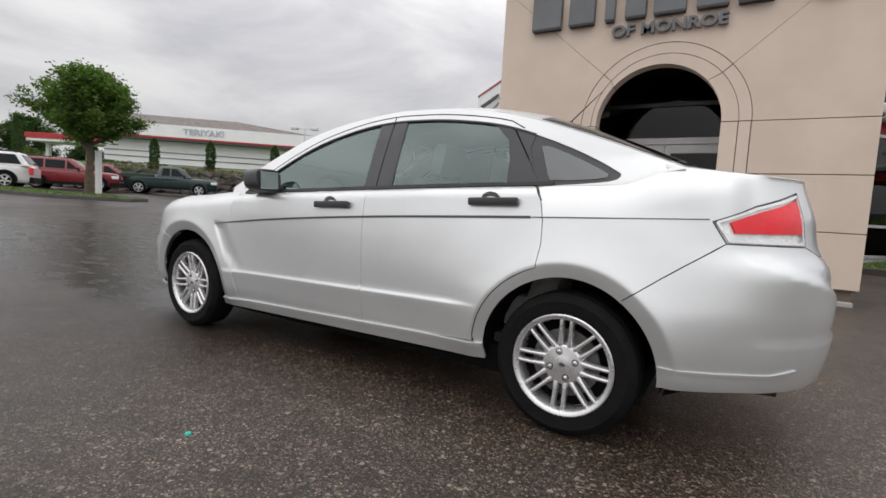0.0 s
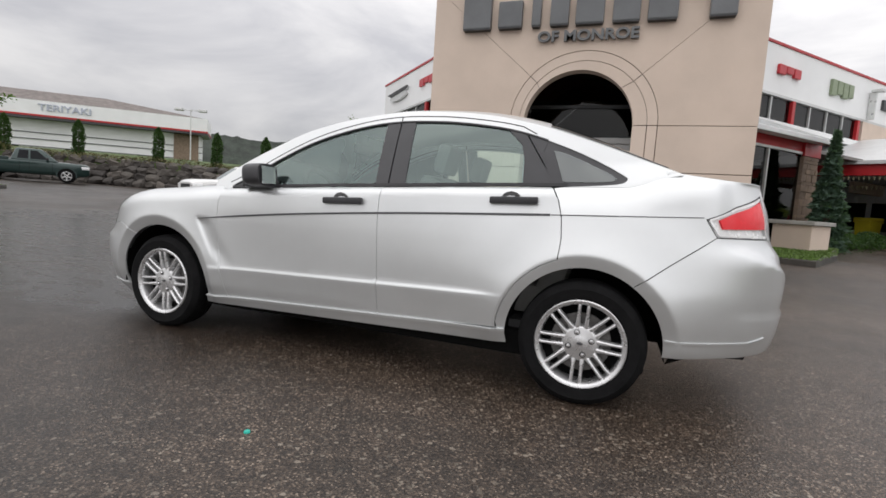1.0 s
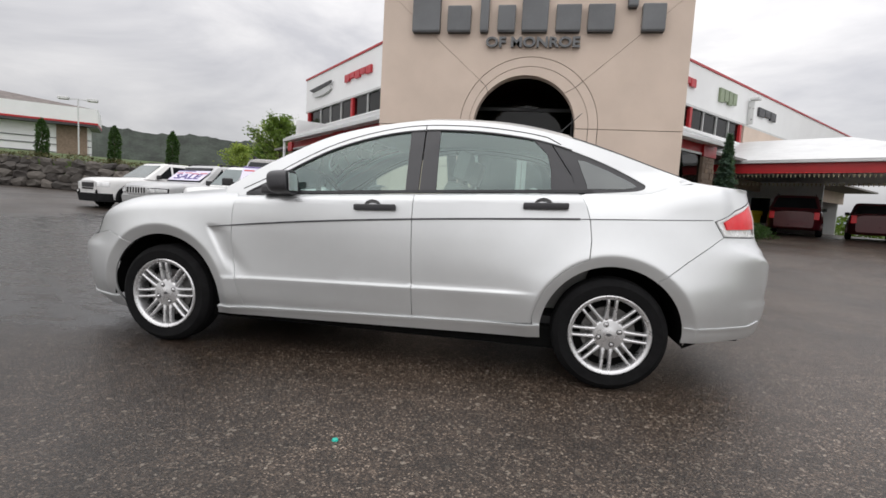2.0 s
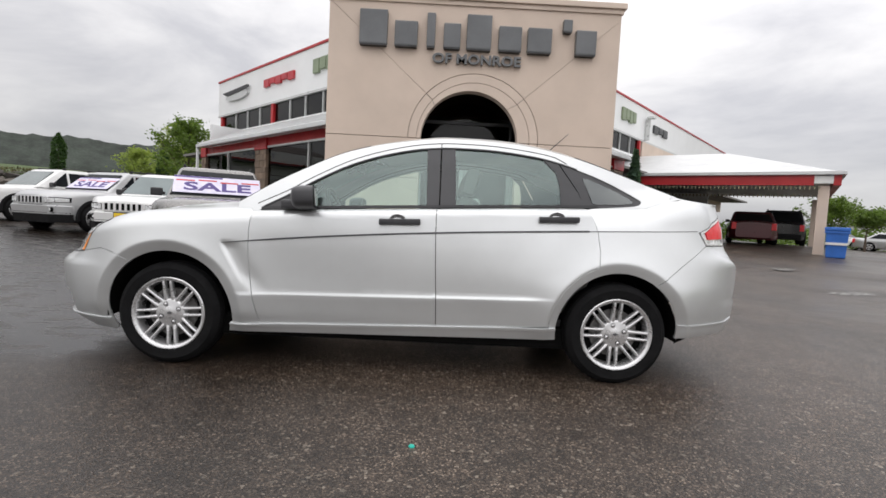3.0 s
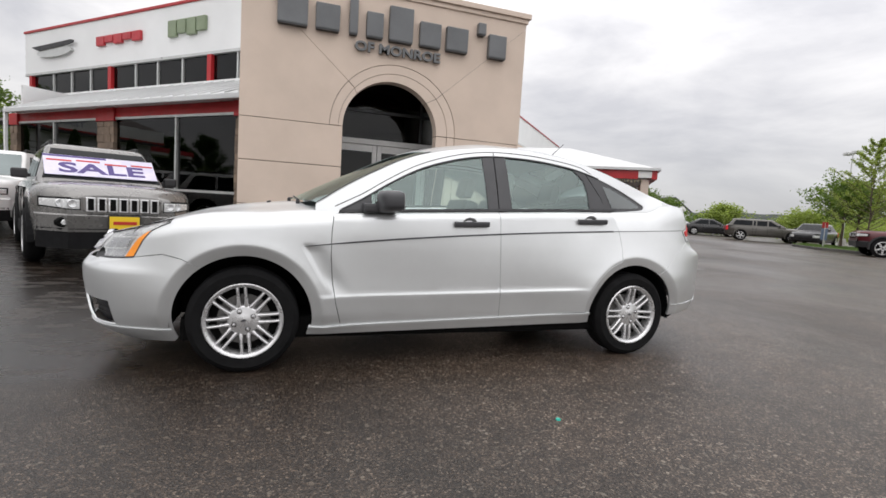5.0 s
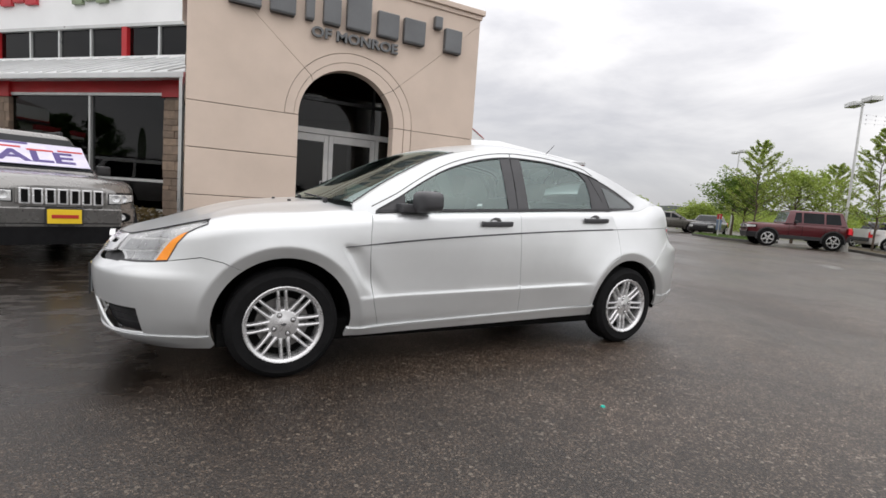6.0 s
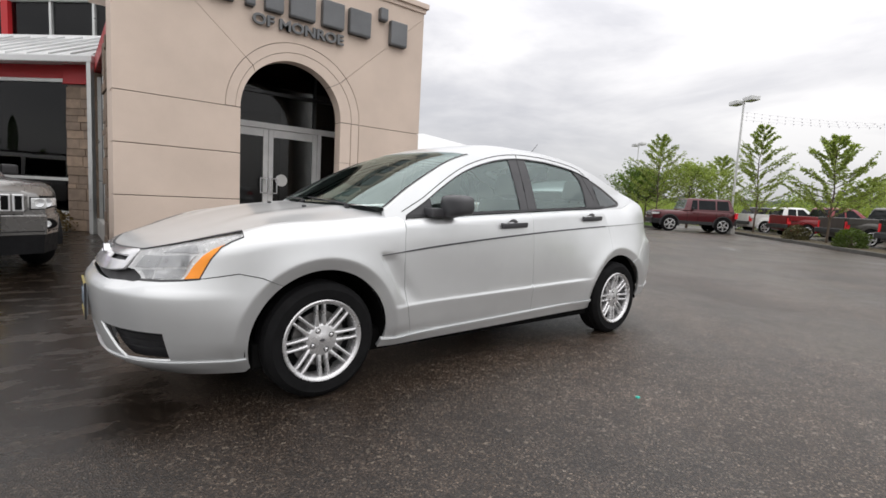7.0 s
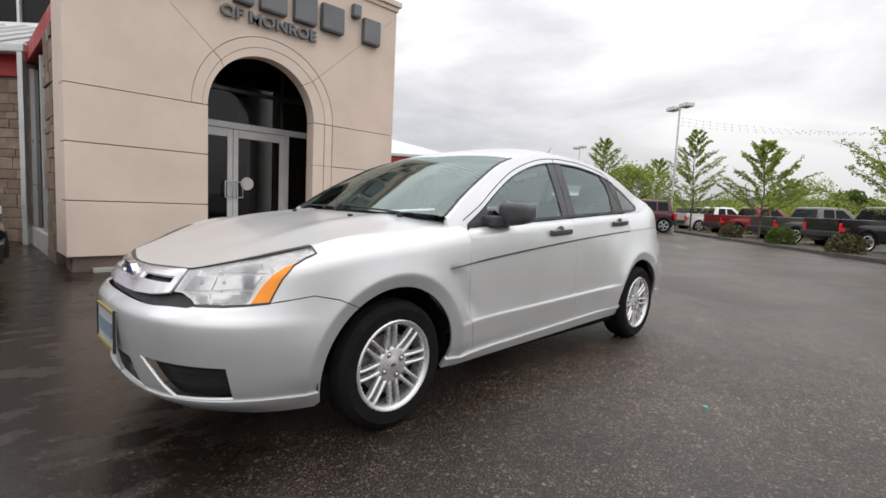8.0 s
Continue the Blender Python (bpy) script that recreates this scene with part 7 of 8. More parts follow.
ROW_TRUCK = dict(L=5.3, W=1.9, H=1.66, hood=1.04, belt=1.08, nose=0.98, clear=0.34, wb=3.4, wr=0.36, cab=(-1.25, -0.60, 0.62, 0.80), tail=1.06, windows=(-0.02,), bed=0.83, category="pickup truck")
PICKUP = dict(L=5.6, W=1.98, H=1.88, hood=1.20, belt=1.24, nose=1.12, clear=0.42, wb=3.55, wr=0.39, cab=(-1.30, -0.62, 0.62, 0.82), tail=1.22, windows=(-0.02,), bed=0.85, category="pickup truck")
SEDAN = dict(L=4.7, W=1.8, H=1.44, hood=0.88, belt=0.95, nose=0.74, clear=0.2, wb=2.75, wr=0.32, cab=(-1.10, -0.25, 0.95, 1.75), tail=0.98, windows=(0.2,), category="car")
WRANGLER = dict(L=4.2, W=1.84, H=1.80, hood=1.12, belt=1.18, nose=1.08, clear=0.42, wb=2.65, wr=0.40, cab=(-0.62, -0.42, 1.75, 1.92), tail=1.16, windows=(0.10, 1.0), clad=BLACK_PLASTIC, category="SUV")
# across the lane, behind the kerb
parked_car("suv", "dark cherry boxy off-road SUV by the kerb", DARK_RED_CAR, stand(24.65, 9.5, 134), slots=7, **WRANGLER)
KD, KN = Vector((0.787, 0.617, 0)), Vector((0.617, -0.787, 0))
row = [(15.6, WHITE_CAR, "white pickup truck in a row behind the kerb", ROW_TRUCK), (10.4, RED_CAR, "bright red pickup truck in a row behind the kerb", ROW_TRUCK), (5.2, TAUPE_CAR, "taupe pickup truck in a row behind the kerb", ROW_TRUCK),
       (1.0, BLACK_CAR, "black pickup truck in a row behind the kerb", ROW_TRUCK), (-3.0, DARK_RED_CAR, "dark cherry SUV in a row behind the kerb", dict(SUV, H=1.54)), (20.5, BLACK_CAR, "black pickup truck far along the row", ROW_TRUCK)]
for along, paint, lab, spec in row:
    p = Vector((18.26, 1.24, 0)) + KD * along + KN * 4.3
    parked_car("pickup_truck" if spec is ROW_TRUCK else "suv", lab, paint, stand(p.x, p.y, math.degrees(math.atan2(KN.y, KN.x)) + 8), plate="rear", detail=False, **spec)
parked_car("pickup_truck", "taupe pickup truck with a canopy over its bed", TAUPE_CAR, stand(31.2, 21.4, -45), L=4.85, W=1.74, H=1.52, hood=0.98, belt=1.04, nose=0.86, clear=0.34, wb=3.0, wr=0.36, cab=(-1.15, -0.40, 2.0, 2.34), tail=1.05, windows=(-0.05, 0.62, 0.82), category="pickup truck")
parked_car("sedan", "dark sedan parked far off", BLACK_CAR, stand(34.5, 29.0, -40), detail=False, **SEDAN)
parked_car("sedan", "pale silver sedan parked far off", PALE_SILVER, stand(34.3, 32.4, -50), detail=False, **SEDAN)
parked_car("sedan", "white sedan parked far off", WHITE_CAR, stand(33.0, 36.0, -60), detail=False, **SEDAN)
parked_car("sedan", "black sedan parked beyond the island", BLACK_CAR, stand(33.5, 19.6, 200), detail=False, **SEDAN)
# street side
parked_car("suv", "white SUV parked near the street", WHITE_CAR, stand(-27.4, 4.9, 240), detail=False, **SUV)
parked_car("suv", "bright red SUV parked near the street", RED_CAR, stand(-29.0, 9.2, 58), detail=False, **SUV)
parked_car("sedan", "bright red hatchback parked near the street", RED_CAR, stand(-31.6, 12.2, 58), detail=False, **dict(SEDAN, H=1.55))
parked_car("pickup_truck", "dark green pickup truck parked below the rockery", GREEN_CAR, stand(-28.4, 14.3, 54), detail=True, **dict(PICKUP, L=5.1, W=1.82, H=1.70, hood=1.08, belt=1.12, nose=1.00, clear=0.36, wb=3.2, wr=0.36, cab=(-1.2, -0.55, 0.55, 0.75), tail=1.10, bed=0.78))
# under the canopy
parked_car("suv", "dark cherry SUV under the service canopy", DARK_RED_CAR, stand(12.2, 19.8, 62), detail=False, **dict(SUV, clad=None))
parked_car("sedan", "dark cherry sedan under the service canopy", DARK_RED_CAR, stand(14.7, 18.9, 60), detail=False, **SEDAN)
parked_car("suv", "black SUV under the service canopy", BLACK_CAR, stand(17.3, 20.6, 57), detail=False, **SUV)


# ---- planting ----
def leaves_mesh(name, centres, size, material, parent, seed, flat=0.5, label="", kind=""):
    """Many small leaf blades round the given points, as one crown."""
    rng = np.random.default_rng(seed)
    n = len(centres)
    c = np.asarray(centres, float)
    d = rng.normal(size=(n, 3))
    d[:, 2] *= flat
    d /= np.linalg.norm(d, axis=1)[:, None]
    e = np.cross(d, rng.normal(size=(n, 3)))
    e /= np.linalg.norm(e, axis=1)[:, None]
    s = size * rng.uniform(0.6, 1.3, n)[:, None]
    v = np.stack([c - d * s, c + e * s * 0.42, c + d * s, c - e * s * 0.42], 1).reshape(-1, 3)
    me = bpy.data.meshes.new(name)
    me.from_pydata(v.tolist(), [], np.arange(4 * n).reshape(n, 4).tolist())
    me.materials.append(material)
    ob = new(name, me)
    ob.parent = parent
    if label:
        ob["label"] = label
    if kind:
        ob["kind"] = kind
    return ob


def tree(name, label, x, y, h, bare, spread, mat, seed, limbs=16, twigs=7, per=26, leaf=0.075, rise=0.55, top_power=0.8, trunk_r=0.08, fuzz=0.10, wild=0.9):
    """A trunk with limbs and twigs, and a leafy crown that hangs on them."""
    rnd = random.Random(seed)
    t = thing(name, label, "tree", pose(x, y, ground_z(x, y) - 0.03, 0, 0, rnd.uniform(0, 360)))
    bm = bmesh.new()
    lead = [Vector((rnd.uniform(-1, 1) * 0.03 * h * i / 6, rnd.uniform(-1, 1) * 0.03 * h * i / 6, h * 0.97 * i / 6)) for i in range(7)]
    for i in range(6):
        add_tube(bm, lead[i], lead[i + 1], trunk_r * (1 - i / 6.6), trunk_r * (1 - (i + 1) / 6.6), 8)
    spots = []
    for k in range(limbs):
        f = (k + rnd.random()) / limbs
        z = bare + (h * 0.93 - bare) * f
        i = min(5, int(z / (h * 0.97) * 6))
        start = lead[i].lerp(lead[i + 1], z / (h * 0.97) * 6 - i)
        a = 2.4 * k + rnd.uniform(-0.4, 0.4)
        reach = spread * (1 - f) ** top_power * rnd.uniform(0.72, 1.15) + 0.12 * spread
        el = rise + 0.35 * f + rnd.uniform(-0.15, 0.15)
        d = Vector((math.cos(a) * math.cos(el), math.sin(a) * math.cos(el), math.sin(el)))
        mid = start + d * reach * 0.5
        end = start + d * reach + Vector((0, 0, reach * 0.12))
        add_tube(bm, start, mid, trunk_r * 0.42 * (1 - 0.6 * f), trunk_r * 0.25 * (1 - 0.6 * f), 6)
        add_tube(bm, mid, end, trunk_r * 0.25 * (1 - 0.6 * f), 0.006, 5)
        for j in range(twigs):
            g = 0.2 + 0.8 * (j + rnd.random()) / twigs
            p = start.lerp(mid, g * 2) if g < 0.5 else mid.lerp(end, g * 2 - 1)
            td = (d + Vector((rnd.uniform(-1, 1), rnd.uniform(-1, 1), rnd.uniform(-0.5, 0.7))) * wild).normalized()
            q = p + td * reach * rnd.uniform(0.22, 0.42)
            add_tube(bm, p, q, 0.009, 0.003, 4)
            for _ in range(per):
                w = rnd.random()
                spots.append(p.lerp(q, w ** 0.7) + Vector((rnd.gauss(0, 1), rnd.gauss(0, 1), rnd.gauss(0, 0.8))) * fuzz * spread)
    part("trunk", bm, BARK, t)
    leaves_mesh("crown", spots, leaf, mat, t, seed)
    return t


def cone_shrub(name, label, x, y, z, h, r, mat, seed, n=1500, column=True, leaf=0.06, category="shrub"):
    """A clipped column or a spruce: leaf clumps round a stem, thicker below."""
    rng = np.random.default_rng(seed)
    t = thing(name, label, category, pose(x, y, z))
    part("stem", tube((0, 0, -0.05), (0, 0, h * 0.9), r * 0.12 + 0.02, 0.01), BARK, t)
    f = rng.uniform(0, 1, n)
    if column:
        rad = r * np.minimum(1.0, (1 - f) * 3.6) ** 0.6 * (0.75 + 0.25 * np.minimum(1, f * 6))
    else:
        tier = np.floor(f * 11) / 11
        rad = r * (1 - f) * (0.62 + 0.38 * (1 - (f - tier) * 11)) + 0.03
    a = rng.uniform(0, 2 * np.pi, n)
    rr = rad * np.sqrt(rng.uniform(0.35, 1.0, n)) * (1 + 0.12 * np.sin(a * 3 + f * 9))
    pts = np.stack([rr * np.cos(a), rr * np.sin(a), 0.04 + f * h * 0.97 - (0 if column else 0.10) * rr], 1)
    leaves_mesh("foliage", pts, leaf, mat, t, seed, 1.0 if column else 0.35)
    return t


tree("street_tree", "round leafy green tree on a grass island", -21.6, 7.0, 5.05, 2.0, 1.85, LEAF_TREE, 11, 44, 12, 56, 0.085, 0.42, 0.45, 0.19, 0.075)
k0 = Vector((18.26, 1.24, 0))
for i, (along, off, h, sp) in enumerate(((-4.4, 1.0, 4.5, 2.0), (3.4, 0.9, 4.5, 1.65), (11.0, 0.9, 6.2, 1.9), (19.0, 1.2, 5.2, 2.0), (14.2, -3.6, 5.9, 2.3), (17.5, 9.5, 3.9, 2.0))):
    p = k0 + KD * along + KN * off
    tree("young_tree", "slim young tree with fresh green leaves along the kerb", p.x, p.y, h, 1.0, sp, LEAF_LIGHT, 30 + i, 46, 9, 20, 0.06, 0.36, 0.85, 0.05, 0.020, 0.40)
for i, (x, y, h, sp) in enumerate(((-15.8, 27.2, 5.6, 2.0), (-20.5, 30.5, 3.9, 1.8), (-12.6, 21.6, 4.9, 2.0), (23.6, 25.2, 3.0, 1.6), (29.5, 29.5, 2.5, 1.7), (29.8, 15.6, 3.6, 2.3), (31.0, 12.6, 3.9, 2.4), (33.5, 17.0, 3.6, 2.2))):
    tree("leafy_tree", "spreading fresh green tree at the lot's edge", x, y, h, 1.3, sp, LEAF_LIGHT if i in (0, 1, 6) else LEAF, 50 + i, 22, 8, 26, 0.10, 0.5, 0.6, 0.09, 0.075)


def shrub_bank(name, label, line, width, h, mat, seed, n, leaf=0.12, lift=0.0, rise=None):
    """An uneven bank of shrubs along a line, too many to count."""
    rng = np.random.default_rng(seed)
    pts = []
    segs = [(Vector((*a, 0)), Vector((*b, 0))) for a, b in zip(line, line[1:])]
    lens = [(b - a).length for a, b in segs]
    for _ in range(n):
        u = rng.uniform(0, sum(lens))
        for (a, b), ln in zip(segs, lens):
            if u < ln:
                break
            u -= ln
        p = a.lerp(b, u / ln)
        w = rng.normal() * width * 0.4
        hump = 0.45 + 0.55 * abs(noise.noise((p.x * 0.35, p.y * 0.35, seed))) * 1.8
        zz = h * hump * rng.uniform(0, 1) ** 0.6 * max(0.15, 1 - (w / width) ** 2)
        d = (b - a).normalized()
        x, y = p.x - d.y * w, p.y + d.x * w
        pts.append((x, y, ground_z(x, y) + lift + zz))
    ob = leaves_mesh(name, pts, leaf, mat, None, seed, 0.7)
    return tagged(ob, label, "shrubs", kind="stuff")


shrub_bank("far_shrubs", "mixed light green shrubs and saplings beyond the cars", [(60, 34), (42, 16), (35, 6), (28, -6), (25, -20)], 2.6, 3.3, LEAF_LIGHT, 3, 52000, 0.085)
shrub_bank("far_shrubs", "mixed darker shrubs beyond the cars", [(70, 44), (50, 16), (41, 2), (33, -10), (30, -24)], 3.0, 3.7, LEAF, 4, 40000, 0.11)
shrub_bank("far_shrubs", "green shrubs beyond the service canopy", [(22, 34), (34, 38), (46, 36), (60, 34)], 3.5, 3.2, LEAF, 5, 9000, 0.2)
shrub_bank("far_shrubs", "dense dark green trees and shrubs behind the parked row", [(38, 6), (33.5, -6), (31, -16), (29, -28)], 2.4, 2.7, LEAF_MID, 6, 34000, 0.20)
for i, (along, off, hh) in enumerate(((5.2, 0.6, 1.0), (1.0, 0.55, 1.05), (-2.6, 0.5, 0.95), (-6.0, 0.5, 1.0))):
    p = k0 + KD * along + KN * off
    cone_shrub("kerb_shrub", "rounded olive green shrub beside the kerb", p.x, p.y, 0.0, hh * 0.72, 0.50, LEAF_MID if i % 2 else surface("olive_leaves", (0.085, 0.075, 0.022), 0.6, vary=0.3, scale=2.0), 70 + i, 1300, True, 0.06)

tree("leafy_bush", "dense fresh green bush beyond the far cars", 37.0, 30.0, 2.45, 0.15, 1.9, LEAF_LIGHT, 91, 20, 8, 46, 0.12, 0.5, 0.8, 0.06, 0.16)
tree("leafy_bush", "low green bush beyond the far cars", 41.0, 25.5, 1.9, 0.15, 2.2, LEAF_LIGHT, 92, 18, 8, 46, 0.12, 0.5, 0.8, 0.06, 0.16)


# kerbed islands
OLD_KERB = surface("old_wet_kerb", (0.075, 0.072, 0.066), 0.7, vary=0.3, scale=2.0, fine=60.0, bump=0.3)


def island(name, label, outline, h=0.14, top_mat=None, fill="grass"):
    t = thing(name, label, "kerb", None, kind="structure")
    pts = [Vector((x, y, ground_z(x, y))) for x, y in outline]
    n = len(pts)
    c = sum(pts, Vector()) / n
    bm = bmesh.new()
    prof = ((0.0, -0.05), (0.0, h - 0.02), (0.02, h), (0.15, h), (0.15, h - 0.05))
    loops = []
    for inset_d, z in prof:
        loop = []
        for p in pts:
            d = (c - p)
            d.z = 0
            q = p + d.normalized() * inset_d
            loop.append(bm.verts.new((q.x, q.y, p.z + z)))
        loops.append(loop)
    for a, b in zip(loops, loops[1:]):
        for i in range(n):
            j = (i + 1) % n
            bm.faces.new((a[i], a[j], b[j], b[i]))
    bmesh.ops.recalc_face_normals(bm, faces=bm.faces)
    part("kerb", bm, OLD_KERB, t)
    bm = bmesh.new()
    bm.faces.new([bm.verts.new((*(p + (c - p).normalized() * 0.15).xy, p.z + h - 0.025)) for p in pts])
    bmesh.ops.recalc_face_normals(bm, faces=bm.faces)
    part("soil", bm, top_mat or GRASS_SOIL, t)
    return t, pts, c


GRASS = surface("fresh_grass", (0.10, 0.17, 0.03), 0.6, vary=0.3, scale=4.0, fine=30.0, bump=0.0)


def grass_on(outline, n, seed, h=0.14, size=0.045):
    rng = np.random.default_rng(seed)
    xs, ys = [p[0] for p in outline], [p[1] for p in outline]
    pts = []
    while len(pts) < n:
        x, y = rng.uniform(min(xs), max(xs)), rng.uniform(min(ys), max(ys))
        if inside(x, y, list(outline)):
            pts.append((x, y, ground_z(x, y) + h))
    ob = leaves_mesh("grass", pts, size, GRASS, None, seed, 2.5)
    tagged(ob, "short bright green grass on a kerbed island", "grass", kind="stuff")


E1 = [(-35.3, -0.6), (-26.3, 1.6), (-20.0, 5.0), (-18.9, 7.3), (-19.5, 8.3), (-21.7, 7.9), (-26.8, 4.4), (-35.8, 1.6)]
island("grass_island", "concrete-kerbed grass island with a tree", E1)
grass_on(E1, 5000, 81)


def long_island(name, label, a, b, width, seed):
    """A straight kerb with planting soil behind it."""
    t = thing(name, label, "kerb", None, kind="structure")
    d = (b - a).normalized()
    n = Vector((d.y, -d.x, 0))
    m = Matrix(((d.x, n.x, 0, a.x), (d.y, n.y, 0, a.y), (0, 0, 1, 0), (0, 0, 0, 1)))
    t.matrix_basis = m
    L = (b - a).length
    count = int(L / 1.8)
    for i in range(count):
        part("kerb_stone", box(i * L / count + 0.004, (i + 1) * L / count - 0.004, 0, 0.15, -0.05, 0.12, 0.015), OLD_KERB, t)
        part("kerb_stone", box(i * L / count + 0.004, (i + 1) * L / count - 0.004, width - 0.15, width, -0.05, 0.15, 0.015), OLD_KERB, t)
    part("soil", box(0, L, 0.152, width - 0.152, -0.05, 0.12), surface("bark_mulch", (0.07, 0.055, 0.03), 0.95, vary=0.5, scale=6.0, fine=40.0, bump=0.6, dist=0.02), t)


long_island("planting_strip", "concrete kerb with a planted mulch strip", k0 + KD * -18, k0 + KD * 16, 1.7, 5)
E3 = [(25.0, 11.4), (25.3, 14.0), (27.4, 16.7), (30.6, 18.2), (31.6, 15.6), (28.4, 12.0)]
island("grass_island", "low kerbed grass island with a notice and trees", E3)
grass_on(E3, 5000, 84)
E2 = [(5.2, 8.4), (6.2, 10.3), (6.9, 12.3), (6.5, 13.3), (5.4, 12.4), (3.6, 9.6)]
island("lawn_corner", "small kerbed lawn beside the entrance tower", E2)
grass_on(E2, 6000, 82, 0.13, 0.035)
cone_shrub("spruce", "bushy blue-green spruce beside the showroom", 6.75, 12.9, ground_z(6.7, 12.9), 3.3, 0.66, SPRUCE, 83, 4200, False, 0.085, "tree")
planter = thing("planter_box", "tan concrete planter box with a pale rim", "planter", pose(5.8, 11.5, ground_z(6, 11.5) + 0.1, 0, 0, 48))
part("box", box(-0.45, 0.45, -0.45, 0.45, 0, 0.62, 0.02), STUCCO, planter)
part("rim", box(-0.52, 0.52, -0.52, 0.52, 0.622, 0.72, 0.015), CONCRETE, planter)
shrub_bank("hedge", "low dark hedge under the showroom windows", [(7.3, 13.6), (9.2, 15.6)], 0.5, 0.9, LEAF_DARK, 9, 2500, 0.05)
shrub_bank("bed_shrubs", "low brown-green shrubs below the showroom glass", [(-2.2, 8.9), (-3.6, 10.3)], 0.4, 0.75, surface("rusty_leaves", (0.13, 0.09, 0.03), 0.7, vary=0.4, scale=3.0), 10, 1800, 0.045)


def wheelie_bin(x, y, mat, label, w=0.6, h=0.95, heading=30):
    t = thing("waste_bin", label, "bin", pose(x, y, ground_z(x, y), 0, 0, heading))
    bm = bmesh.new()
    add_box(bm, -w / 2, w / 2, -w / 2, w / 2, 0, h * 0.86, 0.03)
    for v in bm.verts:
        k3 = 0.82 + 0.18 * v.co.z / h
        v.co.x *= k3
        v.co.y *= k3
    part("body", bm, mat, t)
    part("lid", box(-w * 0.54, w * 0.54, -w * 0.54, w * 0.54, h * 0.87, h, 0.04), mat, t)
    part("rim", box(-w * 0.53, w * 0.53, -w * 0.53, w * 0.53, h * 0.80, h * 0.865, 0.01), mat, t)
    return t


wheelie_bin(10.4, 19.8, surface("yellow_plastic", (0.72, 0.60, 0.04), 0.45, vary=0.1), "bright yellow waste bin by the canopy")
blue = wheelie_bin(13.35, 12.3, surface("blue_plastic", (0.03, 0.14, 0.50), 0.45, vary=0.15), "blue waste bin at the canopy post", 0.62, 1.0, -40)
part("pale_band", box(-0.29, 0.29, -0.315, -0.27, 0.42, 0.5, 0.004), WHITE_PAINT, blue)

# ---- rockery and the restaurant on its bank ----
rockery = thing("rockery_wall", "dry-laid wall of grey and brown boulders", "wall", kind="structure")
rr_line = [(-40.0, 12.5), (-31.5, 18.0), (-24.5, 20.8), (-13.0, 23.2)]
rng_r = random.Random(7)
boulder_meshes = []
for i in range(9):
    bm = bmesh.new()
    bmesh.ops.create_icosphere(bm, subdivisions=2, radius=0.5)
    for v in bm.verts:
        q = v.co.normalized()
        cut = 0.5 * (1 + 0.35 * noise.noise(q * 1.6 + Vector((i * 7.1, 0, 0))))
        v.co = Vector([math.copysign(abs(a) ** 0.72, a) for a in q]) * cut
    me = bpy.data.meshes.new("boulder")
    bm.to_mesh(me)
    bm.free()
    me.materials.append(ROCKERY)
    boulder_meshes.append(me)
count = 0
for (ax, ay), (bx, by) in zip(rr_line, rr_line[1:]):
    seg = math.hypot(bx - ax, by - ay)
    d = Vector((bx - ax, by - ay, 0)).normalized()
    for lvl in range(4):
        pos = 0.0
        while pos < seg and count < 290:
            w = rng_r.uniform(0.55, 1.15)
            p = Vector((ax, ay, 0)) + d * (pos + w / 2) + Vector((-d.y, d.x, 0)) * (0.22 * lvl + rng_r.uniform(-0.06, 0.06))
            ob = new("boulder", rng_r.choice(boulder_meshes))
            ob.parent = rockery
            ob.matrix_basis = Matrix.Translation((p.x, p.y, ground_z(p.x, p.y) + 0.2 + lvl * 0.42)) @ Euler((rng_r.uniform(-0.3, 0.3), rng_r.uniform(-0.3, 0.3), math.atan2(d.y, d.x) + rng_r.uniform(-0.4, 0.4))).to_matrix().to_4x4() @ Matrix.Diagonal((w * 1.1, 0.75, rng_r.uniform(0.46, 0.62), 1))
            pos += w * 0.93
            count += 1
# the bank behind it
bank_line = [(-64.0, 0.0)] + rr_line
bm = bmesh.new()
lowv = [bm.verts.new((x + 0.2, y + 0.55, ground_z(x, y) + 1.62)) for x, y in bank_line]
highv = [bm.verts.new((x - 6, y + 9, ground_z(x, y) + 2.5)) for x, y in bank_line]
farv = [bm.verts.new((x - 40, y + 60, 2.6)) for x, y in bank_line]
base = [bm.verts.new((x + 0.2, y + 0.5, -0.1)) for x, y in bank_line]
for a, b in ((base, lowv), (lowv, highv), (highv, farv)):
    for i in range(4):
        bm.faces.new((a[i], a[i + 1], b[i + 1], b[i]))
bmesh.ops.recalc_face_normals(bm, faces=bm.faces)
tagged(part("planted_bank", bm, GRASS_SOIL), "grassy bank above the rockery", "ground", kind="structure")
shrub_bank("bank_shrubs", "low tan and green shrubs on the bank", [(-38.6, 13.9), (-31, 18.9), (-24.3, 21.9), (-13, 24.3)], 0.7, 0.75, surface("tan_leaves", (0.10, 0.092, 0.032), 0.7, vary=0.4, scale=2.0), 12, 6000, 0.07, 1.55)
for i, (x, y, h) in enumerate(((-31.6, 18.9, 2.75), (-27.2, 21.0, 2.75), (-23.7, 22.4, 2.75), (-20.3, 23.0, 2.7), (-35.0, 16.7, 2.75), (-46.7, 12.5, 4.4), (-15.2, 23.9, 2.3))):
    cone_shrub("column_conifer", "dark green clipped column conifer on the bank", x, y, ground_z(x, y) + 1.45, h * 0.93, 0.34, LEAF_DARK, 90 + i, 1900, True, 0.085)

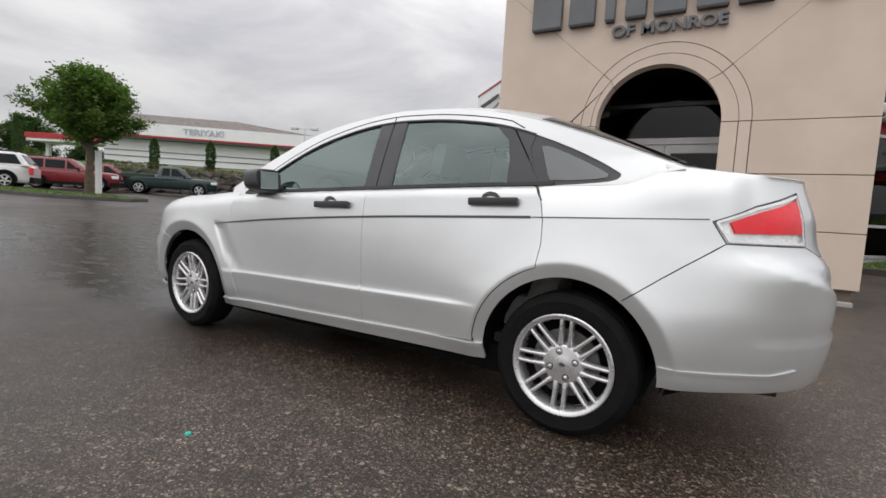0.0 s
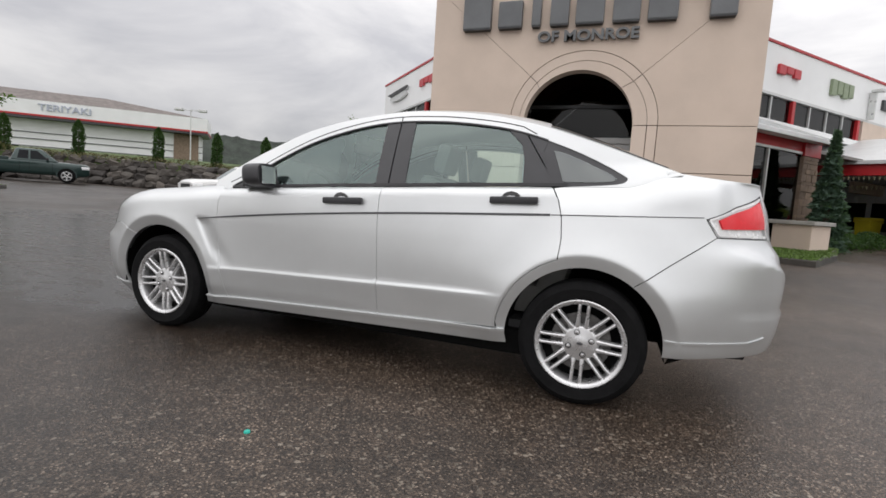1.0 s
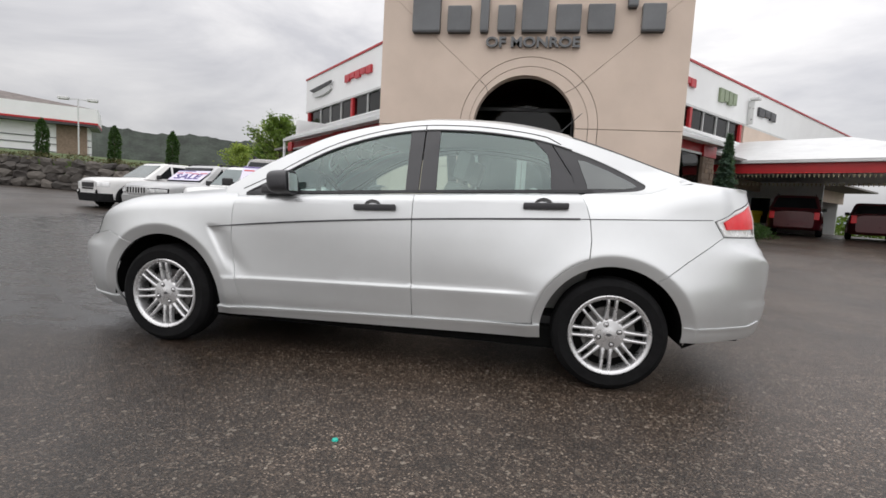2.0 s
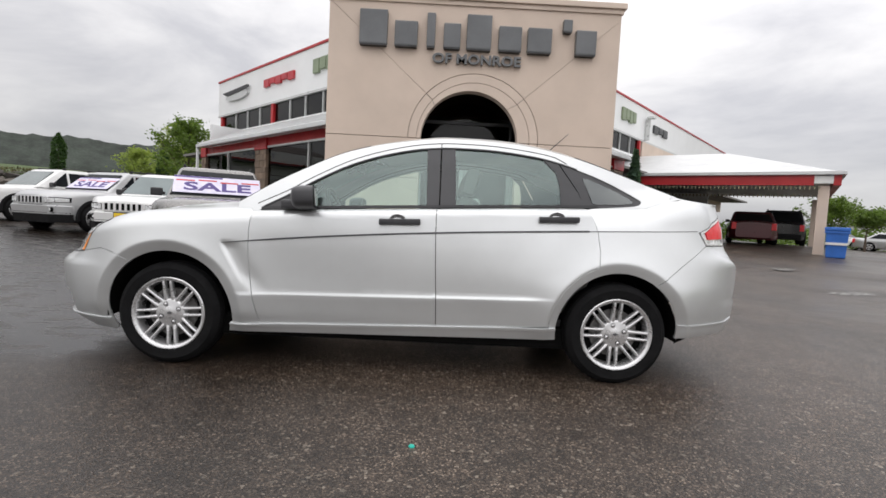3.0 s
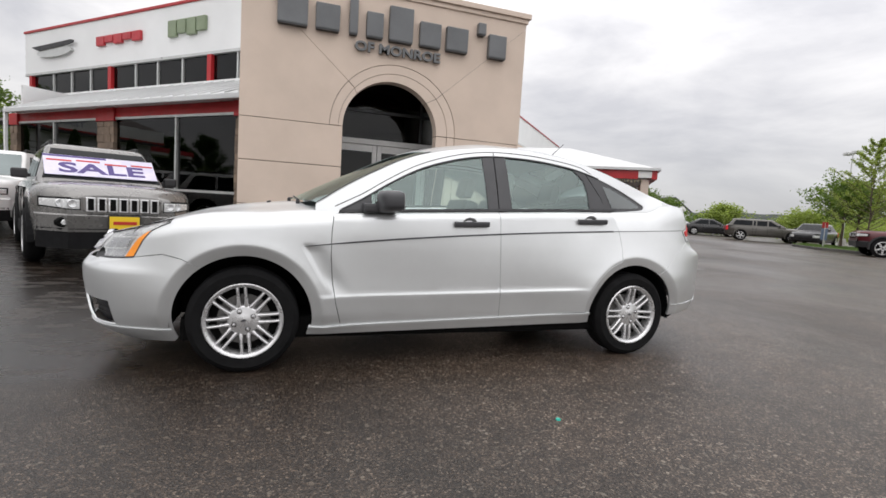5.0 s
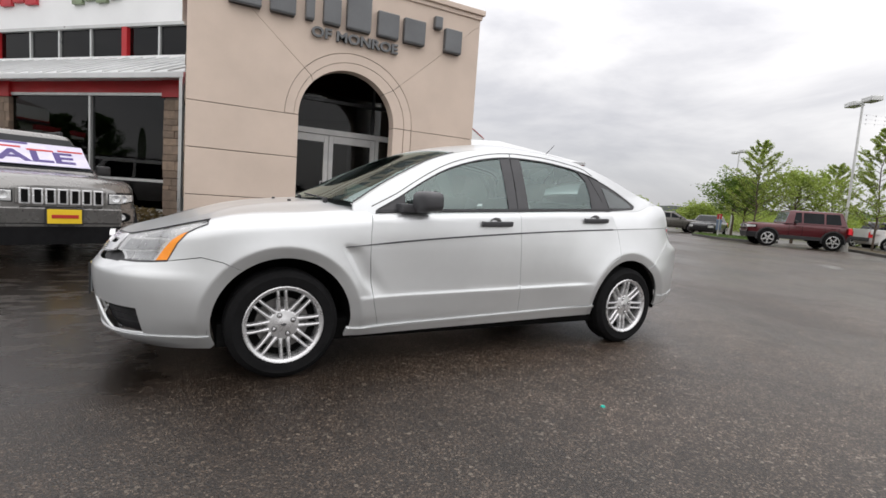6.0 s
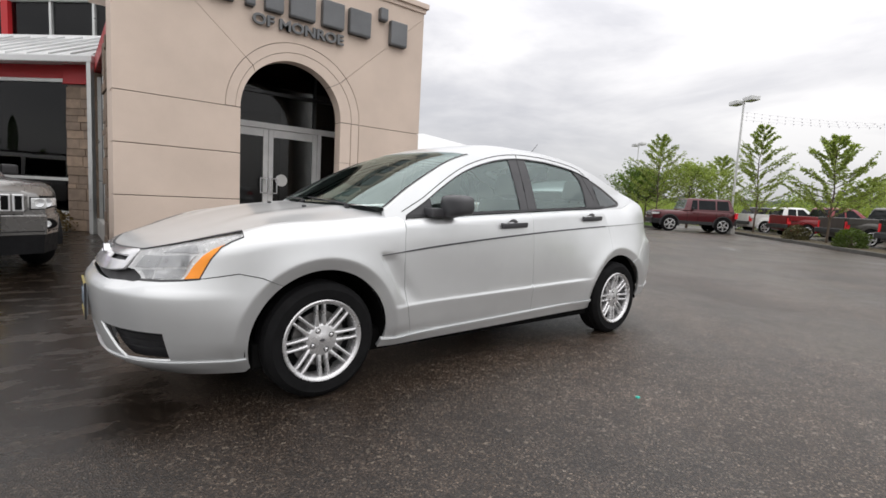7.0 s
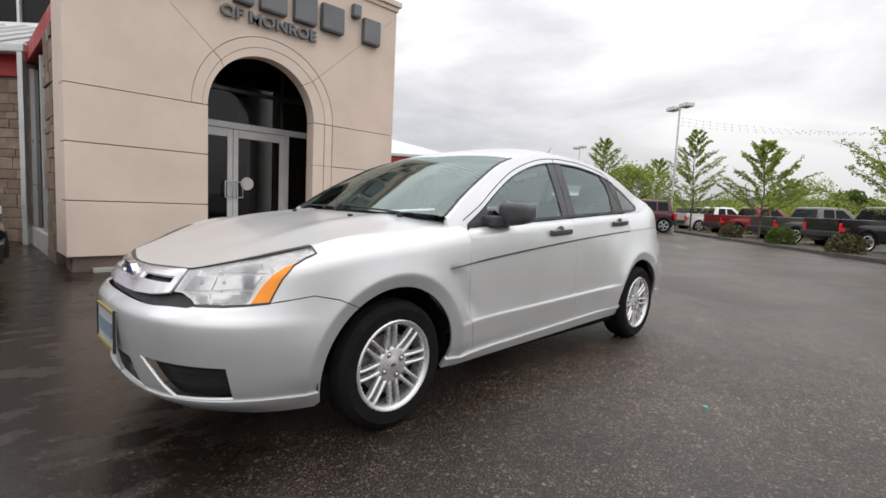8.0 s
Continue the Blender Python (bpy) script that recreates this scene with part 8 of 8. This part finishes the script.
# greenery beyond the street, by the fuel station
for i, (x, y, h, sp) in enumerate(((-89.0, 21.0, 10.4, 3.6), (-86.0, 26.0, 9.4, 3.4), (-83.0, 32.0, 6.2, 2.4), (-81.0, 38.0, 5.8, 2.3))):
    tree("far_tree", "dark green leafy tree beyond the street", x, y, h, 2.0, sp, LEAF_DARK, 60 + i, 26, 9, 50, 0.20, 0.42, 0.45, 0.2, 0.09)
shrub_bank("far_shrubs", "mixed green shrubs beyond the street", [(-60.5, 10.5), (-58.0, 19.0), (-54.5, 26.0)], 1.1, 1.6, LEAF_MID, 33, 3500, 0.16, 2.0)
REST = Matrix.Translation((-39.4, 37.0, 2.55)) @ Matrix.Rotation(radians(41.5), 4, "Z")
rest = thing("restaurant", "low white restaurant with a red stripe and brown hipped roof", "building", REST, kind="structure")
part("wall", box(-22.4, -0.8, 1.2, 5, -1, 3.75), WHITE_PANEL, rest)
part("soffit", box(-23.2, 0.0, 0.0, 5.5, 3.75, 3.95), DARK_METAL, rest)
part("red_stripe", box(-23.22, 0.04, -0.05, 5.5, 3.952, 4.12), RED_PAINT, rest)
part("fascia", box(-23.2, 0.0, 0.0, 5.5, 4.122, 5.40), WHITE_PANEL, rest)
bm = bmesh.new()
e = [bm.verts.new(p) for p in ((-23.1, 0.1, 5.41), (-0.3, 0.1, 5.41), (-0.3, 5.4, 5.41), (-23.1, 5.4, 5.41))]
r = [bm.verts.new(p) for p in ((-20.5, 2.8, 6.65), (-9.5, 2.8, 6.65))]
for f in ((e[0], e[1], r[1], r[0]), (e[1], e[2], r[1]), (e[2], e[3], r[0], r[1]), (e[3], e[0], r[0])):
    bm.faces.new(f)
bmesh.ops.recalc_face_normals(bm, faces=bm.faces)
part("roof", bm, SHINGLE, rest)
for z in (1.2, 1.9, 2.5):
    part("rail", box(-22.4, -0.5, 1.10, 1.16, z, z + 0.06), DARK_METAL, rest)
for x0 in (-18, -12.5, -6.5):
    part("window", box(x0, x0 + 1.9, 1.15, 1.195, 0.5, 1.2), DARK_WINDOW, rest)
part("brick_corner", box(-3.2, -0.9, 1.08, 1.19, 1.0, 3.74), STONE, rest)
# a fuel station's flat roof on posts beyond the restaurant
fuel = thing("station_canopy", "flat red and white canopy roof on two pale posts", "canopy", pose(-67.5, 23.7, 2.9, 0, 0, 31.5), kind="structure")
part("red_band", box(-3.2, 6.5, -2.2, 2.2, 3.25, 3.85, 0.03), RED_PAINT, fuel)
part("white_band", box(-3.1, 6.4, -2.1, 2.1, 2.93, 3.25, 0.03), WHITE_PANEL, fuel)
for x in (-2.2, 2.6):
    part("post", box(x - 0.2, x + 0.2, -0.2, 0.2, -1.2, 2.93, 0.03), WHITE_PANEL, fuel)
post = thing("white_post", "square white painted post beside the island tree", "post", pose(-22.2, 7.6, ground_z(-22.2, 7.6), 0, 0, 20))
part("shaft", box(-0.09, 0.09, -0.09, 0.09, -0.05, 1.95, 0.015), WHITE_PANEL, post)
part("cap", box(-0.11, 0.11, -0.11, 0.11, 1.95, 1.99, 0.01), WHITE_PANEL, post)
sg = thing("restaurant_sign", "pale blue-grey raised capital letters on a white fascia", "sign", REST @ pose(-12.1, -0.06, 4.78, 90, 0, 0))
lettering("TERIYAKI", 0.86, 0.08, surface("sign_blue_grey", (0.46, 0.49, 0.57), 0.5), "letter", sg, 1.18, 0.01)


def lot_lamp(x, y, h, heads, label, arm=0.55, heading=0.0):
    t = thing("street_lamp", label, "lamp", pose(x, y, ground_z(x, y), 0, 0, heading))
    part("pole", tube((0, 0, 0), (0, 0, h), 0.060, 0.045), ALU, t)
    part("base", tube((0, 0, 0), (0, 0, 0.5), 0.25, 0.22), CONCRETE, t)
    for s in heads:
        part("arm", box(min(0, s * arm), max(0, s * arm), -0.03, 0.03, h - 0.10, h - 0.03, 0.005), ALU, t)
        part("lamp_head", box(s * arm - 0.28 if s > 0 else s * arm - 0.42, s * arm + 0.42 if s > 0 else s * arm + 0.28, -0.24, 0.24, h - 0.16, h + 0.06, 0.03), ALU, t)


lot_lamp(25.9, 7.9, 7.0, (1, -1), "tall double-headed lot lamp among trees", 0.5, 54)
lot_lamp(41.0, 22.5, 7.2, (1, -1), "tall double-headed lot lamp far off", 0.5, 60)
lot_lamp(-35.0, 30.8, 6.95, (1, -1), "dark double-headed lamp by the restaurant", 0.9, 30)
# strings of little pennants from the lamp
bm = bmesh.new()
for (a, b) in (((25.9, 7.9, 6.4), (30.0, -12.0, 6.2)), ((25.9, 7.9, 6.2), (27.0, -13.0, 5.9)), ((25.9, 7.9, 6.0), (24.0, -14.0, 5.7))):
    a, b = Vector(a), Vector(b)
    prev = None
    for i in range(121):
        f = i / 120
        p = a.lerp(b, f) - Vector((0, 0, 1.1 * 4 * f * (1 - f)))
        if prev is not None:
            add_tube(bm, prev, p, 0.004, 0.004, 3)
            if i % 2:
                v = [bm.verts.new(q) for q in (p, p + (p - prev).normalized() * 0.06, p + (p - prev).normalized() * 0.03 - Vector((0, 0, 0.085)))]
                bm.faces.new(v)
        prev = p
tagged(part("pennant_lines", bm, surface("grey_pennants", (0.62, 0.62, 0.65), 0.7, vary=0.4, scale=0.8)), "thin strings of small grey pennants from a lamp", "pennants", kind="stuff")

# a gabled house and a white tent roof far off
house = thing("house", "white gabled house with dark grey roof", "house", pose(73.5, 77.0, 0.0, 0, 0, 78) @ Matrix.Diagonal((0.85, 0.85, 0.92, 1)))
part("wall", box(-5, 5, -4, 4, 0, 3.4), WHITE_PANEL, house)
bm = prism([(-4.6, 3.3), (4.6, 3.3), (0, 6.4)], -5.4, 5.4)
bmesh.ops.rotate(bm, verts=bm.verts, cent=(0, 0, 0), matrix=Matrix.Rotation(radians(90), 3, "Z"))
part("roof", bm, surface("dark_slate_roof", (0.06, 0.06, 0.065), 0.8, vary=0.2, scale=1.0), house)
part("gable", prism([(-3.7, 3.42), (3.7, 3.42), (0, 5.8)], -0.02, 0.02), WHITE_PAINT, house).matrix_basis = pose(-5.42, 0, 0, 0, 0, 90)
part("window", box(-5.06, -5.0, -1.2, 1.2, 1.0, 2.4), DARK_WINDOW, house)
house2 = thing("house", "grey gabled house among trees", "house", pose(60.0, -14.0, 0.0, 0, 0, 20))
part("wall", box(-5, 5, -4, 4, 0, 3.6), WHITE_PANEL, house2)
part("roof", prism([(-5.6, 3.5), (5.6, 3.5), (0, 6.8)], -4.5, 4.5), SHINGLE, house2)
notice = thing("parking_notice", "small red and white notice on a post", "sign", pose(26.8, 14.6, ground_z(26.8, 14.6) + 0.1, 0, 0, 40))
part("post", tube((0, 0, -0.05), (0, 0, 1.3), 0.03), ALU, notice)
part("board", box(-0.02, 0.02, -0.14, 0.14, 0.40, 1.02, 0.005), surface("notice_blue", (0.13, 0.18, 0.27), 0.5), notice, "pale blue lower board")
part("red_panel", box(-0.026, 0.026, -0.13, 0.13, 1.06, 1.36, 0.003), RED_PAINT, notice)


def hill(name, label, a0, a1, dist, h, mat, seed):
    """A wooded ridge far off, with an uneven skyline."""
    bm = bmesh.new()
    rows = []
    n = 160
    for i in range(n + 1):
        a = radians(a0 + (a1 - a0) * i / n)
        hh = h * (0.70 + 0.22 * noise.fractal((a * 3.1, seed, 0), 1.0, 2.0, 3)) * math.sin(math.pi * min(1, max(0, i / n))) ** 0.35
        hh += min(2.4, 0.012 * dist) * abs(noise.noise((a * 95, seed, 3)))
        d1 = dist * (1 + 0.05 * noise.noise((a * 5, seed, 1)))
        rows.append([bm.verts.new((d1 * s * math.cos(a), d1 * s * math.sin(a), z)) for s, z in ((0.86, -1), (0.93, hh * 0.55), (1.0, max(0.5, hh)), (1.1, -1))])
    for p, q in zip(rows, rows[1:]):
        for i in range(3):
            bm.faces.new((p[i], q[i], q[i + 1], p[i + 1]))
    bmesh.ops.recalc_face_normals(bm, faces=bm.faces)
    return tagged(part(name, bm, mat), label, "hills", kind="structure")


# distance haze is painted into this hill's blue-grey base colour
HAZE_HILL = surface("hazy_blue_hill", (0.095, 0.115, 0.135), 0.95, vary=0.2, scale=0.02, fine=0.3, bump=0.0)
hill("backdrop", "dark wooded ridge beyond the lot", 92, 158, 260, 37, FAR_WOOD, 2.0)
hill("backdrop", "low dark tree line beyond the lot", -40, 60, 130, 6.5, FAR_WOOD, 5.0)
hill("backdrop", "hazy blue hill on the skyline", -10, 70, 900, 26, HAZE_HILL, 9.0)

# ---- marks on the asphalt ----
def worn_mark(name, x, y, w, d, heading, label, seed):
    rnd = random.Random(seed)
    bm = bmesh.new()
    n = 22
    vs = []
    for i in range(n):
        a = 2 * math.pi * i / n
        r = 1 + 0.28 * noise.noise((math.cos(a) * 1.7, math.sin(a) * 1.7, seed))
        vs.append(bm.verts.new((w * r * math.cos(a), d * r * math.sin(a), 0)))
    bm.faces.new(vs)
    ob = part(name, bm, WORN_LINE)
    ob.matrix_basis = pose(x, y, ground_z(x, y) + 0.005, 0, 0, heading)
    tagged(ob, label, "road mark", kind="structure")


worn_mark("worn_mark", 7.2, 4.4, 0.55, 0.2, 20, "pale worn patch of paint on asphalt", 1)
worn_mark("worn_mark", 8.6, 8.0, 0.7, 0.22, 50, "pale worn patch of paint on asphalt", 2)
worn_mark("worn_mark", 13.5, 3.0, 0.8, 0.2, 35, "pale worn patch of paint on asphalt", 3)
speck = revolve([(0.0, 0.001), (0.006, 0.001), (0.006, 0.011), (0.0, 0.013)], 14, "Z")
tagged(part("bottle_cap", speck, surface("teal_plastic", (0.02, 0.42, 0.33), 0.4)), "tiny teal plastic cap on the asphalt", "litter").matrix_basis = pose(0.176, -1.697, 0.0)
